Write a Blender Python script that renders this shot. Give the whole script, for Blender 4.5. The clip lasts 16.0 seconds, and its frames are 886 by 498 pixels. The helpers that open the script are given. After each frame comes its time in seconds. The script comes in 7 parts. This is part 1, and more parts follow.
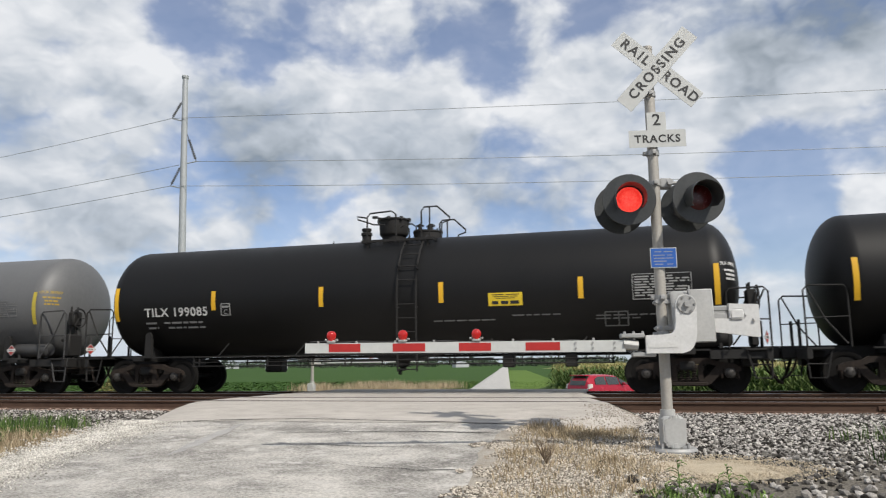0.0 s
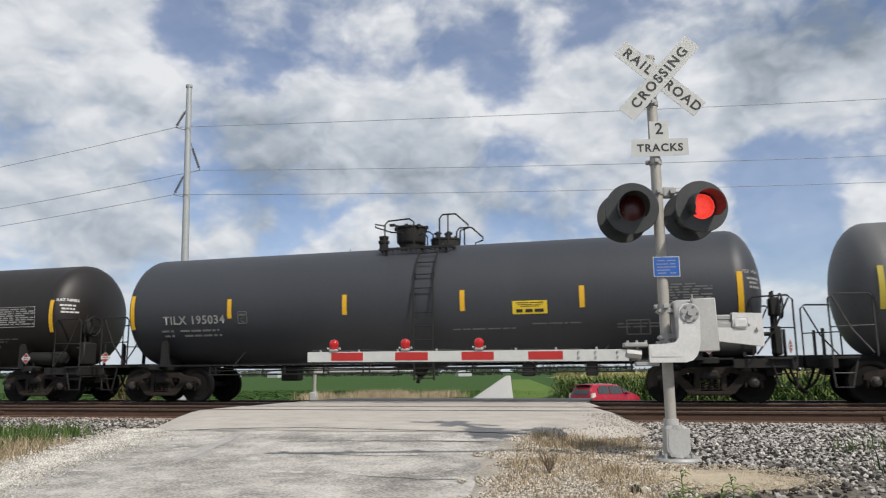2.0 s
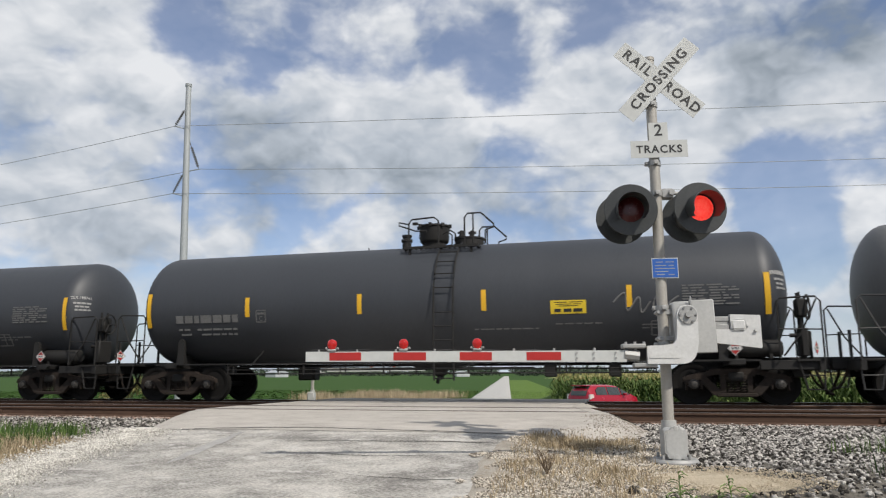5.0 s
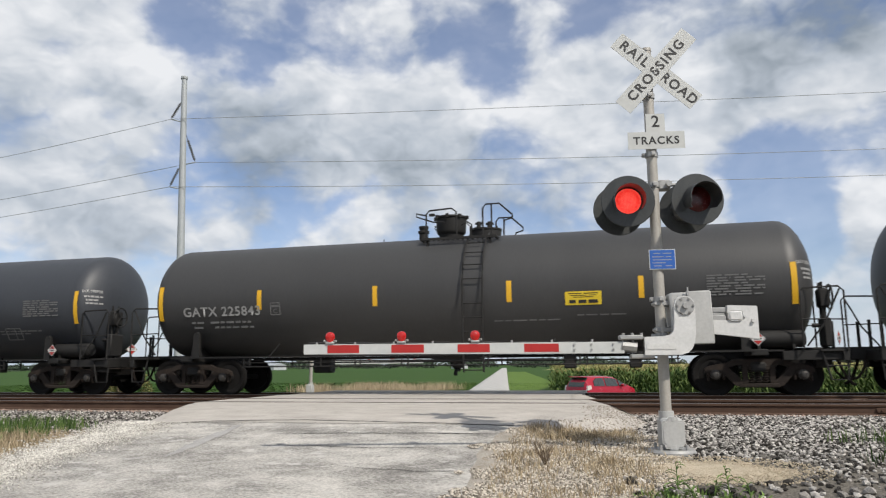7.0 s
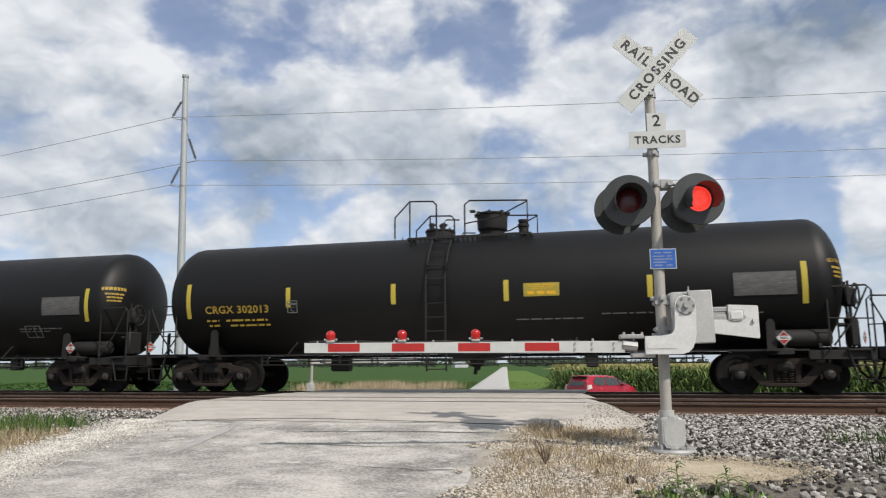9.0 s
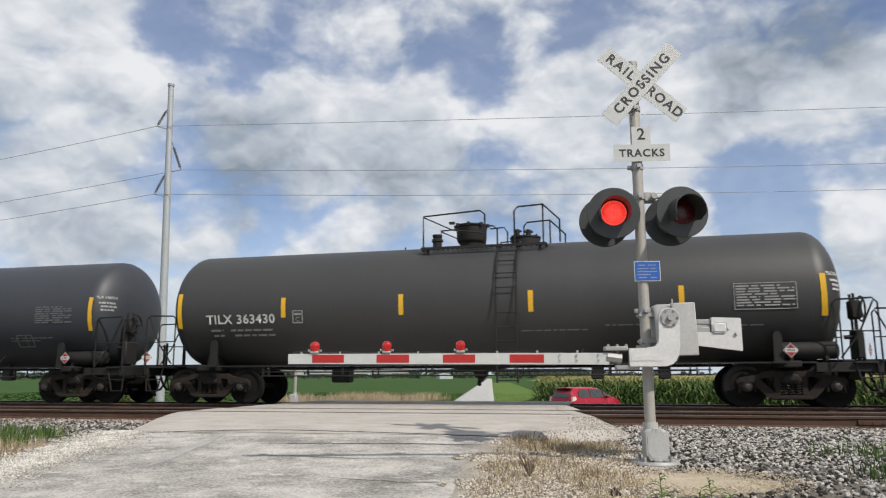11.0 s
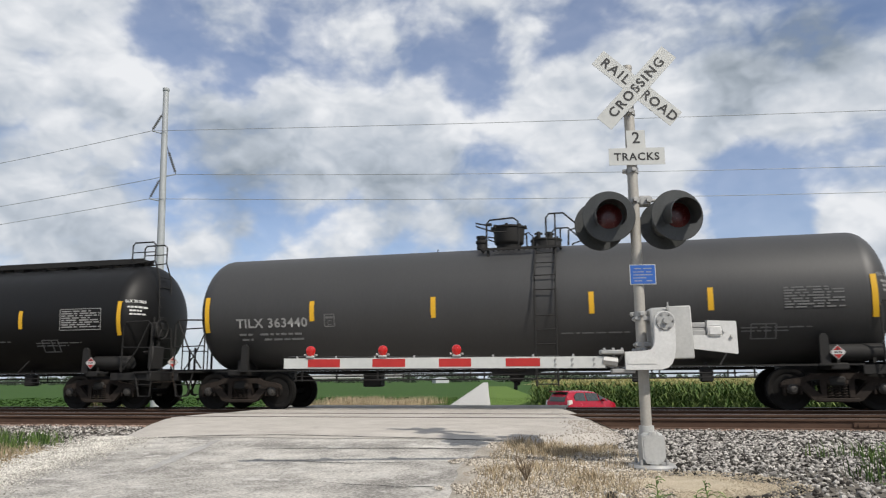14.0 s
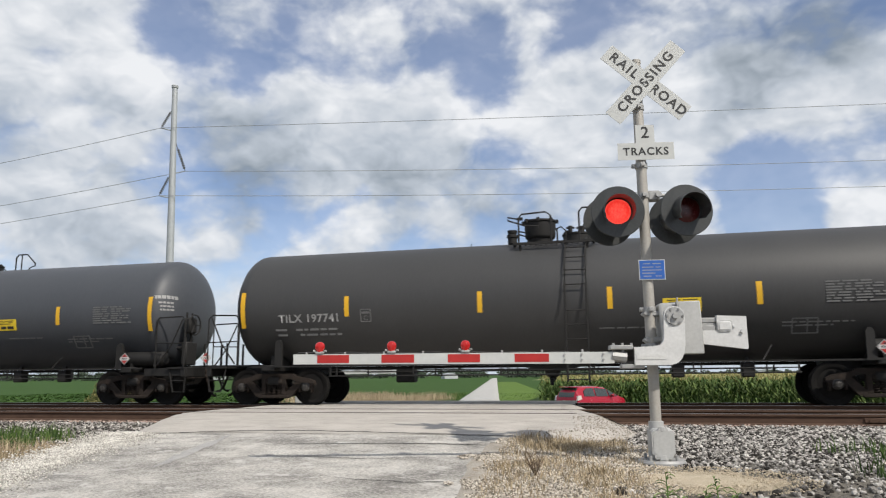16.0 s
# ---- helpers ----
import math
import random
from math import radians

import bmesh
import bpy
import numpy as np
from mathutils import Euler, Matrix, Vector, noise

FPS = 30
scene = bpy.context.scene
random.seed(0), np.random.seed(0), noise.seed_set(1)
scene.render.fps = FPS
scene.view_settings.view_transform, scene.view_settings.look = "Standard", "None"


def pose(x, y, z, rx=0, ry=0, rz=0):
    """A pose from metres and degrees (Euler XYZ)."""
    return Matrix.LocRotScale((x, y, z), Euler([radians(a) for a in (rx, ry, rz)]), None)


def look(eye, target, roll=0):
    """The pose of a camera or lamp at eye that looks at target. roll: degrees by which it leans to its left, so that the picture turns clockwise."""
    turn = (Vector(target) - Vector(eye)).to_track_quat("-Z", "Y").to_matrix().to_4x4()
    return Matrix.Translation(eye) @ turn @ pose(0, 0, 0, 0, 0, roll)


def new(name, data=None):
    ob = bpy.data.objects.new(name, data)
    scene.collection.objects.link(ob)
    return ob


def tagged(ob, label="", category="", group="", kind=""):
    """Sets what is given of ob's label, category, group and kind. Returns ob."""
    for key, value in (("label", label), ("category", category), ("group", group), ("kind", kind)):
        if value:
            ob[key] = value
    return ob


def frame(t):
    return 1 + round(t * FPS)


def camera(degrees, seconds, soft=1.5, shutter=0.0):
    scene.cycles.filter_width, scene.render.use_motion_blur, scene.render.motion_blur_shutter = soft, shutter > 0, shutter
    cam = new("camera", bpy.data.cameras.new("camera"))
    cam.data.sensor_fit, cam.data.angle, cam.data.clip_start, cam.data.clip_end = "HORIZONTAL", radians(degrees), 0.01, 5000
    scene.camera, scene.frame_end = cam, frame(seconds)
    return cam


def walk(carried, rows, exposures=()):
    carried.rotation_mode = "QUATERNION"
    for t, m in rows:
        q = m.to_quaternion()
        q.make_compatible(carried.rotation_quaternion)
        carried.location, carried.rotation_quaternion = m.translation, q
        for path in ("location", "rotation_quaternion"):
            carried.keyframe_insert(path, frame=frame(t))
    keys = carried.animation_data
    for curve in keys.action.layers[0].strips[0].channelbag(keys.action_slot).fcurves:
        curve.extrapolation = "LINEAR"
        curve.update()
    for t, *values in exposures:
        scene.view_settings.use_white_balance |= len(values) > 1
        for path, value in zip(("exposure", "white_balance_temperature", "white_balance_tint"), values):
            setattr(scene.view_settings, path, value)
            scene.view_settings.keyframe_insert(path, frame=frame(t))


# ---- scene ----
cam = camera(63.0, 16.0, soft=1.2, shutter=0.05)

# The camera stands by the road; it only pans, tilts and leans a little.
EYE_Z = 0.714
TURNS = [
    (0.0, 13.76, 9.05, -0.60), (0.5, 13.93, 9.19, -0.56), (1.0, 13.74, 9.37, -0.55), (1.5, 13.85, 9.46, -0.55),
    (2.0, 13.97, 9.74, -0.52), (2.5, 14.19, 9.98, -0.44), (3.0, 14.15, 10.01, -0.28), (3.5, 14.10, 10.01, -0.19),
    (4.0, 14.03, 10.06, -0.14), (4.6, 13.95, 9.95, -0.18), (5.6, 13.74, 9.45, -0.36), (6.5, 13.66, 9.21, -0.50),
    (7.0, 13.67, 9.15, -0.52), (7.5, 13.79, 9.11, -0.49), (8.0, 13.92, 9.09, -0.51), (8.5, 14.00, 9.05, -0.42),
    (9.0, 13.73, 9.06, -0.39), (9.6, 13.42, 9.22, -0.33), (10.6, 12.78, 9.75, -0.24), (11.5, 12.33, 10.13, -0.20),
    (12.0, 12.16, 10.27, -0.23), (12.5, 12.10, 10.35, -0.27), (13.0, 12.12, 10.46, -0.31), (13.5, 12.15, 10.42, -0.42),
    (14.0, 12.21, 10.25, -0.44), (14.5, 12.46, 10.08, -0.37), (15.0, 12.59, 10.04, -0.43), (15.5, 12.83, 9.96, -0.45),
    (16.0, 12.90, 9.92, -0.50)]
walk(cam, [(t, pose(0, 0, EYE_Z, 90 + tilt, 0, yaw) @ pose(0, 0, 0, 0, 0, lean)) for t, yaw, tilt, lean in TURNS],
     exposures=[(0.0, -0.01), (0.6, -0.02), (1.1, -0.11), (2.0, -0.10), (3.0, -0.08), (4.0, -0.12), (6.5, -0.02), (7.2, -0.01), (8.0, -0.06), (9.0, 0.0), (11.5, -0.06), (12.5, -0.07), (13.5, 0.01), (14.4, -0.03), (15.0, 0.05), (15.6, 0.02), (16.0, 0.02)])

# ---- light ----
SUN_EL = radians(46)
SUN_TO = Vector((0.78 * math.cos(SUN_EL), -0.625 * math.cos(SUN_EL), math.sin(SUN_EL))).normalized()
sun = new("sun", bpy.data.lights.new("sun", "SUN"))
sun.data.energy, sun.data.angle, sun.data.color = 4.3, radians(0.6), (1.0, 0.94, 0.85)
sun.matrix_world = look(SUN_TO * 100, (0, 0, 0))
scene.view_settings.exposure = 0.0


def heading(az, el):
    """Unit vector for degrees to the right of the across-track heading, and degrees up."""
    a, e = radians(az), radians(el)
    return (math.sin(a) * math.cos(e), math.cos(a) * math.cos(e), math.sin(e))


def build_sky():
    world = bpy.data.worlds.new("sky")
    scene.world = world
    world.use_nodes = True
    nt = world.node_tree
    nodes, link = nt.nodes, nt.links.new
    nodes.clear()

    def math_node(op, a, b=None, c=None, clamp=False):
        n = nodes.new("ShaderNodeMath")
        n.operation, n.use_clamp = op, clamp
        for i, v in enumerate((a, b, c)):
            if v is None:
                continue
            if isinstance(v, (int, float)):
                n.inputs[i].default_value = v
            else:
                link(v, n.inputs[i])
        return n.outputs[0]

    def noise_node(vec, scale, detail, rough, dist=0.0):
        n = nodes.new("ShaderNodeTexNoise")
        n.inputs["Scale"].default_value, n.inputs["Detail"].default_value = scale, detail
        n.inputs["Roughness"].default_value, n.inputs["Distortion"].default_value = rough, dist
        link(vec, n.inputs["Vector"])
        return n.outputs["Fac"]

    coord = nodes.new("ShaderNodeTexCoord").outputs["Generated"]
    split = nodes.new("ShaderNodeSeparateXYZ")
    link(coord, split.inputs[0])
    x, y, z = split.outputs
    wide = nodes.new("ShaderNodeCombineXYZ")
    link(x, wide.inputs[0])
    link(y, wide.inputs[1])
    link(math_node("MULTIPLY", z, 1.55), wide.inputs[2])
    wide = wide.outputs[0]
    curl = nodes.new("ShaderNodeTexNoise")
    curl.inputs["Scale"].default_value, curl.inputs["Detail"].default_value = 11.0, 4.0
    link(wide, curl.inputs["Vector"])

    def moved(vec, step):
        n = nodes.new("ShaderNodeVectorMath")
        n.operation = "ADD"
        n.inputs[1].default_value = step
        link(vec, n.inputs[0])
        return n.outputs[0]

    def heaped(vec, scale):
        """Rounded billows: one minus the distance to the nearest of scattered centres."""
        n = nodes.new("ShaderNodeTexVoronoi")
        n.feature = "SMOOTH_F1"
        n.inputs["Scale"].default_value, n.inputs["Detail"].default_value = scale, 3.0
        n.inputs["Roughness"].default_value, n.inputs["Smoothness"].default_value = 0.55, 0.45
        link(vec, n.inputs["Vector"])
        return math_node("SUBTRACT", 1.0, n.outputs["Distance"])

    twist = nodes.new("ShaderNodeVectorMath")
    twist.operation = "MULTIPLY_ADD"
    twist.inputs[1].default_value = (0.09, 0.09, 0.09)
    link(curl.outputs["Color"], twist.inputs[0])
    link(wide, twist.inputs[2])
    twist = twist.outputs[0]
    above = (0.018, -0.01, 0.045)
    big = noise_node(wide, 4.2, 6, 0.5, 0.1)
    lit_side = noise_node(moved(wide, above), 4.2, 6, 0.5, 0.1)
    fine = heaped(twist, 9.0)
    fine_above = heaped(moved(twist, (0.008, -0.004, 0.02)), 9.0)
    grain = noise_node(wide, 16.0, 6, 0.6, 0.2)

    def spot(az, el, size):
        d = nodes.new("ShaderNodeVectorMath")
        d.operation = "DISTANCE"
        d.inputs[1].default_value = heading(az, el)
        wob = nodes.new("ShaderNodeVectorMath")
        wob.operation = "ADD"
        link(coord, wob.inputs[0])
        link(puff, wob.inputs[1])
        link(wob.outputs[0], d.inputs[0])
        r = nodes.new("ShaderNodeMapRange")
        r.interpolation_type = "SMOOTHSTEP"
        r.inputs["From Min"].default_value, r.inputs["From Max"].default_value = size, size * 0.25
        link(d.outputs["Value"], r.inputs["Value"])
        return r.outputs[0]

    pn = nodes.new("ShaderNodeTexNoise")
    pn.inputs["Scale"].default_value, pn.inputs["Detail"].default_value = 7.0, 5.0
    link(coord, pn.inputs["Vector"])
    off = nodes.new("ShaderNodeVectorMath")
    off.operation = "MULTIPLY_ADD"
    off.inputs[1].default_value = (0.17, 0.17, 0.17)
    off.inputs[2].default_value = (-0.085, -0.085, -0.085)
    link(pn.outputs["Color"], off.inputs[0])
    puff = off.outputs[0]

    # blue gaps and heaped clouds: heading, height, size, strength
    high_gaps = [(-40.1, 22.5, 0.023, 0.12), (-35.6, 25.8, 0.059, 0.12), (-32.5, 24.7, 0.053, 0.16), (-29.2, 23.7, 0.047, 0.2), (-34.3, 26.6, 0.059, 0.14), (-29.1, 26.6, 0.07, 0.14), (-25.5, 27.3, 0.053, 0.12), (-13.2, 25.7, 0.053, 0.17), (-10.3, 26.9, 0.065, 0.17), (-9.9, 24.2, 0.059, 0.19), (-5.2, 23.8, 0.053, 0.19), (-2.9, 25.3, 0.053, 0.14), (-0.8, 25.9, 0.053, 0.18), (2.2, 26.3, 0.059, 0.1), (-14.6, 27.2, 0.041, 0.1), (-7.8, 25.6, 0.047, 0.12)]
    low_gaps = [(-26.0, 11.3, 0.049, 0.19), (-23.8, 12.3, 0.035, 0.15), (-19.8, 13.4, 0.023, 0.14), (-22.2, 13.2, 0.026, 0.12), (-15.7, 10.5, 0.042, 0.15), (8.9, 14.1, 0.059, 0.17), (12.8, 14.1, 0.059, 0.2), (10.8, 12.7, 0.053, 0.17), (16.5, 14.4, 0.059, 0.12), (12.4, 9.7, 0.088, 0.25), (14.0, 10.9, 0.059, 0.2), (10.4, 10.5, 0.065, 0.2), (15.3, 9.2, 0.047, 0.2), (-3.9, 10.5, 0.082, 0.14), (-8.4, 10.9, 0.059, 0.14)]
    heaps = [(8.3, 13.1, 0.047), (10.2, 12.7, 0.033), (13.7, 11.7, 0.047), (16.7, 13.5, 0.053), (17.5, 9.0, 0.053), (-20.3, 25.8, 0.082), (-22.2, 22.7, 0.094), (-18.0, 26.7, 0.047), (-38.5, 23.6, 0.094), (-44.6, 22.7, 0.129), (-11.9, 21.9, 0.094), (-6.3, 21.1, 0.094), (-9.1, 18.9, 0.094), (-3.6, 18.6, 0.094), (8.2, 20.3, 0.082), (15.0, 18.1, 0.106), (-20.0, 11.6, 0.053), (-23.8, 10.4, 0.047), (16.1, 10.5, 0.047), (-17.5, 18.5, 0.106), (-43.4, 16.5, 0.106)]
    low_heaps = [(-30.9, 17.0, 0.117), (-29.9, 13.7, 0.094), (-23.9, 17.5, 0.106), (-33.1, 19.3, 0.094), (-20.2, 15.0, 0.07), (-14.7, 15.4, 0.094), (-11.0, 14.1, 0.082), (-2.0, 13.7, 0.082), (-34.8, 11.3, 0.094), (-40.6, 12.9, 0.106), (-29.7, 20.1, 0.07), (4.3, 18.8, 0.07)]
    lit_tops = [(-22.2, 25.6, 0.07, 0.3), (-18.0, 26.9, 0.047, 0.3), (-37.9, 23.9, 0.082, 0.25), (-44.7, 23.1, 0.106, 0.15), (-11.4, 21.9, 0.082, 0.35), (-6.7, 21.3, 0.082, 0.3), (-3.6, 18.2, 0.07, 0.2), (-9.1, 18.6, 0.082, 0.18), (8.1, 13.4, 0.042, 0.35), (7.0, 20.5, 0.042, 0.25), (16.4, 13.6, 0.047, 0.2), (-20.2, 12.3, 0.053, 0.3), (-23.8, 10.8, 0.042, 0.3), (-44.6, 8.6, 0.047, 0.3), (-42.9, 15.0, 0.082, 0.15), (-40.9, 17.2, 0.059, 0.12), (14.9, 17.3, 0.082, 0.25), (17.5, 8.8, 0.047, 0.3)]
    grey_bases = [(-28.3, 17.7, 0.117, -0.34), (-26.5, 13.9, 0.088, -0.3), (-17.5, 18.5, 0.094, -0.15), (-17.5, 13.9, 0.076, -0.35), (-10.6, 14.5, 0.088, -0.36), (-5.6, 12.6, 0.076, -0.4), (13.6, 23.0, 0.129, -0.36), (17.7, 23.6, 0.106, -0.4), (9.8, 24.8, 0.088, -0.2), (10.5, 18.4, 0.059, -0.15), (0.7, 16.1, 0.07, -0.12), (-45.1, 15.8, 0.059, -0.3), (-43.1, 12.2, 0.094, -0.22), (-36.7, 10.9, 0.094, -0.2), (-39.3, 21.0, 0.059, -0.12), (-33.2, 20.6, 0.065, -0.1), (-24.0, 22.1, 0.053, -0.12), (-45.8, 19.9, 0.07, -0.1)]
    total = big
    for az, el, size, gain in high_gaps + low_gaps:
        total = math_node("SUBTRACT", total, math_node("MULTIPLY", spot(az, el, size), gain * (0.62 if el > 20 else 1.0)))
    for az, el, size in heaps + low_heaps:
        total = math_node("ADD", total, math_node("MULTIPLY", spot(az, el, size), 0.08))
    total = math_node("ADD", total, math_node("MULTIPLY", math_node("SUBTRACT", fine, 0.55), 0.22))
    total = math_node("ADD", total, math_node("MULTIPLY", math_node("SUBTRACT", grain, 0.5), 0.24))
    cover = nodes.new("ShaderNodeMapRange")
    cover.interpolation_type = "SMOOTHSTEP"
    cover.inputs["From Min"].default_value, cover.inputs["From Max"].default_value = 0.18, 0.45
    cover.inputs["To Min"].default_value, cover.inputs["To Max"].default_value = 0.22, 0.98
    link(total, cover.inputs["Value"])
    cover = cover.outputs[0]
    # lit from above: bright tops, grey bases
    tone = math_node("ADD", math_node("MULTIPLY", math_node("SUBTRACT", big, lit_side), 1.0), 0.66)
    tone = math_node("ADD", tone, math_node("MULTIPLY", math_node("SUBTRACT", fine, fine_above), 0.55))
    tone = math_node("ADD", tone, math_node("MULTIPLY", math_node("SUBTRACT", grain, 0.5), 0.16))
    for az, el, size, gain in lit_tops + grey_bases:
        tone = math_node("ADD", tone, math_node("MULTIPLY", spot(az, el, size), gain * (0.8 if gain > 0 else 1.0)))
    tone = math_node("MAXIMUM", math_node("MINIMUM", tone, 1.0), 0.0)
    ramp = nodes.new("ShaderNodeValToRGB")
    ramp.color_ramp.elements[0].position, ramp.color_ramp.elements[0].color = 0.0, (0.27, 0.318, 0.37, 1)
    ramp.color_ramp.elements[1].position, ramp.color_ramp.elements[1].color = 1.0, (0.86, 0.875, 0.90, 1)
    e = ramp.color_ramp.elements.new(0.45)
    e.color = (0.515, 0.565, 0.63, 1)
    link(tone, ramp.inputs[0])
    sky = nodes.new("ShaderNodeTexSky")
    sky.sky_type, sky.sun_disc = "NISHITA", False
    sky.sun_elevation, sky.sun_rotation = SUN_EL, math.atan2(SUN_TO.x, SUN_TO.y)
    sky.air_density, sky.dust_density, sky.ozone_density = 1.0, 0.6, 1.5
    dim = nodes.new("ShaderNodeVectorMath")
    dim.operation = "SCALE"
    dim.inputs["Scale"].default_value = 0.108
    blue = nodes.new("ShaderNodeVectorMath")
    blue.operation = "MULTIPLY"
    blue.inputs[1].default_value = (1.0, 1.0, 1.13)
    link(sky.outputs[0], blue.inputs[0])
    link(blue.outputs[0], dim.inputs[0])
    mix = nodes.new("ShaderNodeMix")
    mix.data_type = "RGBA"
    link(cover, mix.inputs[0])
    link(dim.outputs[0], mix.inputs[6])
    link(ramp.outputs[0], mix.inputs[7])
    # milky air low over the horizon
    low = nodes.new("ShaderNodeMapRange")
    low.inputs["From Min"].default_value, low.inputs["From Max"].default_value = 0.14, 0.0
    low.inputs["To Max"].default_value = 0.6
    link(z, low.inputs["Value"])
    haze = nodes.new("ShaderNodeMix")
    haze.data_type = "RGBA"
    link(low.outputs[0], haze.inputs[0])
    link(mix.outputs[2], haze.inputs[6])
    haze.inputs[7].default_value = (0.52, 0.62, 0.73, 1)
    back = nodes.new("ShaderNodeBackground")
    link(haze.outputs[2], back.inputs[0])
    back.inputs[1].default_value = 1.0
    out = nodes.new("ShaderNodeOutputWorld")
    link(back.outputs[0], out.inputs[0])


build_sky()


# ---- materials ----
def surface(name, low, high, rough=0.7, metal=0.0, grain=30.0, patch=2.0, bump=0.2, stretch=(1, 1, 1), worn=None, worn_at=0.62, spec=0.5, random_tint=0.0,
            bump_scale=0.0, glow=0.0, span=(0.32, 0.68)):
    """Two colours mixed by grain and broad patches, with a third for wear or stains, and fine relief."""
    m = bpy.data.materials.new(name)
    m.use_nodes = True
    nt = m.node_tree
    nodes, link = nt.nodes, nt.links.new
    bsdf = nodes["Principled BSDF"]
    coord = nodes.new("ShaderNodeTexCoord")
    mp = nodes.new("ShaderNodeMapping")
    mp.inputs["Scale"].default_value = stretch
    link(coord.outputs["Object"], mp.inputs[0])

    def noise_fac(scale, detail=6, rough_=0.6):
        n = nodes.new("ShaderNodeTexNoise")
        n.inputs["Scale"].default_value, n.inputs["Detail"].default_value, n.inputs["Roughness"].default_value = scale, detail, rough_
        link(mp.outputs[0], n.inputs["Vector"])
        return n.outputs["Fac"]

    fine, broad = noise_fac(grain), noise_fac(patch, 7, 0.62)
    add = nodes.new("ShaderNodeMath")
    add.operation = "MULTIPLY_ADD"
    link(fine, add.inputs[0])
    add.inputs[1].default_value = 0.5
    half = nodes.new("ShaderNodeMath")
    half.operation = "MULTIPLY"
    half.inputs[1].default_value = 0.5
    link(broad, half.inputs[0])
    link(half.outputs[0], add.inputs[2])
    fac = add.outputs[0]
    if random_tint:
        info = nodes.new("ShaderNodeObjectInfo")
        isl = nodes.new("ShaderNodeNewGeometry")
        s = nodes.new("ShaderNodeMath")
        s.operation = "ADD"
        link(info.outputs["Random"], s.inputs[0])
        link(isl.outputs["Random Per Island"], s.inputs[1])
        fr = nodes.new("ShaderNodeMath")
        fr.operation = "FRACT"
        link(s.outputs[0], fr.inputs[0])
        t = nodes.new("ShaderNodeMath")
        t.operation = "MULTIPLY_ADD"
        link(fr.outputs[0], t.inputs[0])
        t.inputs[1].default_value = random_tint
        sub = nodes.new("ShaderNodeMath")
        sub.operation = "SUBTRACT"
        link(fac, sub.inputs[0])
        sub.inputs[1].default_value = random_tint / 2
        link(sub.outputs[0], t.inputs[2])
        fac = t.outputs[0]
    ramp = nodes.new("ShaderNodeValToRGB")
    ramp.color_ramp.elements[0].position, ramp.color_ramp.elements[0].color = span[0], (*low, 1)
    ramp.color_ramp.elements[1].position, ramp.color_ramp.elements[1].color = span[1], (*high, 1)
    link(fac, ramp.inputs[0])
    col = ramp.outputs[0]
    if worn:
        w = noise_fac(patch * 2.7, 9, 0.68)
        r = nodes.new("ShaderNodeMapRange")
        r.interpolation_type = "SMOOTHSTEP"
        r.inputs["From Min"].default_value, r.inputs["From Max"].default_value = worn_at, worn_at + 0.12
        link(w, r.inputs["Value"])
        mix = nodes.new("ShaderNodeMix")
        mix.data_type = "RGBA"
        link(r.outputs[0], mix.inputs[0])
        link(col, mix.inputs[6])
        mix.inputs[7].default_value = (*worn, 1)
        col = mix.outputs[2]
    link(col, bsdf.inputs["Base Color"])
    rr = nodes.new("ShaderNodeMapRange")
    rr.inputs["To Min"].default_value, rr.inputs["To Max"].default_value = max(0.03, rough - 0.12), min(1.0, rough + 0.12)
    link(broad, rr.inputs["Value"])
    link(rr.outputs[0], bsdf.inputs["Roughness"])
    bsdf.inputs["Metallic"].default_value = metal
    bsdf.inputs["Specular IOR Level"].default_value = spec
    if bump:
        b = nodes.new("ShaderNodeBump")
        b.inputs["Strength"].default_value = bump
        b.inputs["Distance"].default_value = 0.02
        link(noise_fac(bump_scale or grain, 8, 0.65), b.inputs["Height"])
        link(b.outputs[0], bsdf.inputs["Normal"])
    if glow:
        link(col, bsdf.inputs["Emission Color"])
        bsdf.inputs["Emission Strength"].default_value = glow
    return m


def grey(v, tint=(1, 1, 1)):
    return tuple(v * c for c in tint)


def tank_paint(name, low, high, spec=0.45):
    return surface(name, low, high, rough=0.52, grain=26, patch=0.9, bump=0.03, stretch=(1.3, 0.5, 0.25), worn=tuple(c * 1.45 + 0.004 for c in high), worn_at=0.66, spec=spec)


BLACK_TANK = tank_paint("black_tank_paint", (0.0035, 0.0035, 0.0037), (0.0062, 0.006, 0.006), 0.27)
BROWN_TANK = tank_paint("brown_black_tank_paint", (0.010, 0.008, 0.007), (0.015, 0.012, 0.0108))
SLATE_TANK = tank_paint("slate_grey_tank_paint", (0.029, 0.032, 0.038), (0.040, 0.044, 0.052))
DARK_TANK = tank_paint("dark_grey_tank_paint", (0.0335, 0.0332, 0.0332), (0.0455, 0.0452, 0.0454))
LIGHT_TANK = tank_paint("light_grey_tank_paint", (0.088, 0.090, 0.092), (0.118, 0.119, 0.120))
BLUE_TANK = tank_paint("blue_grey_tank_paint", (0.044, 0.048, 0.056), (0.060, 0.064, 0.072))
FRAME_STEEL = surface("grimy_black_steel", (0.004, 0.0037, 0.0034), (0.011, 0.0098, 0.0088), rough=0.75, grain=25, patch=3, bump=0.15, worn=(0.045, 0.033, 0.025), worn_at=0.66)
TRUCK_STEEL = surface("rusty_cast_steel", (0.009, 0.0068, 0.0055), (0.032, 0.023, 0.018), rough=0.85, spec=0.3, grain=18, patch=3, bump=0.3, worn=(0.05, 0.033, 0.023), worn_at=0.6)
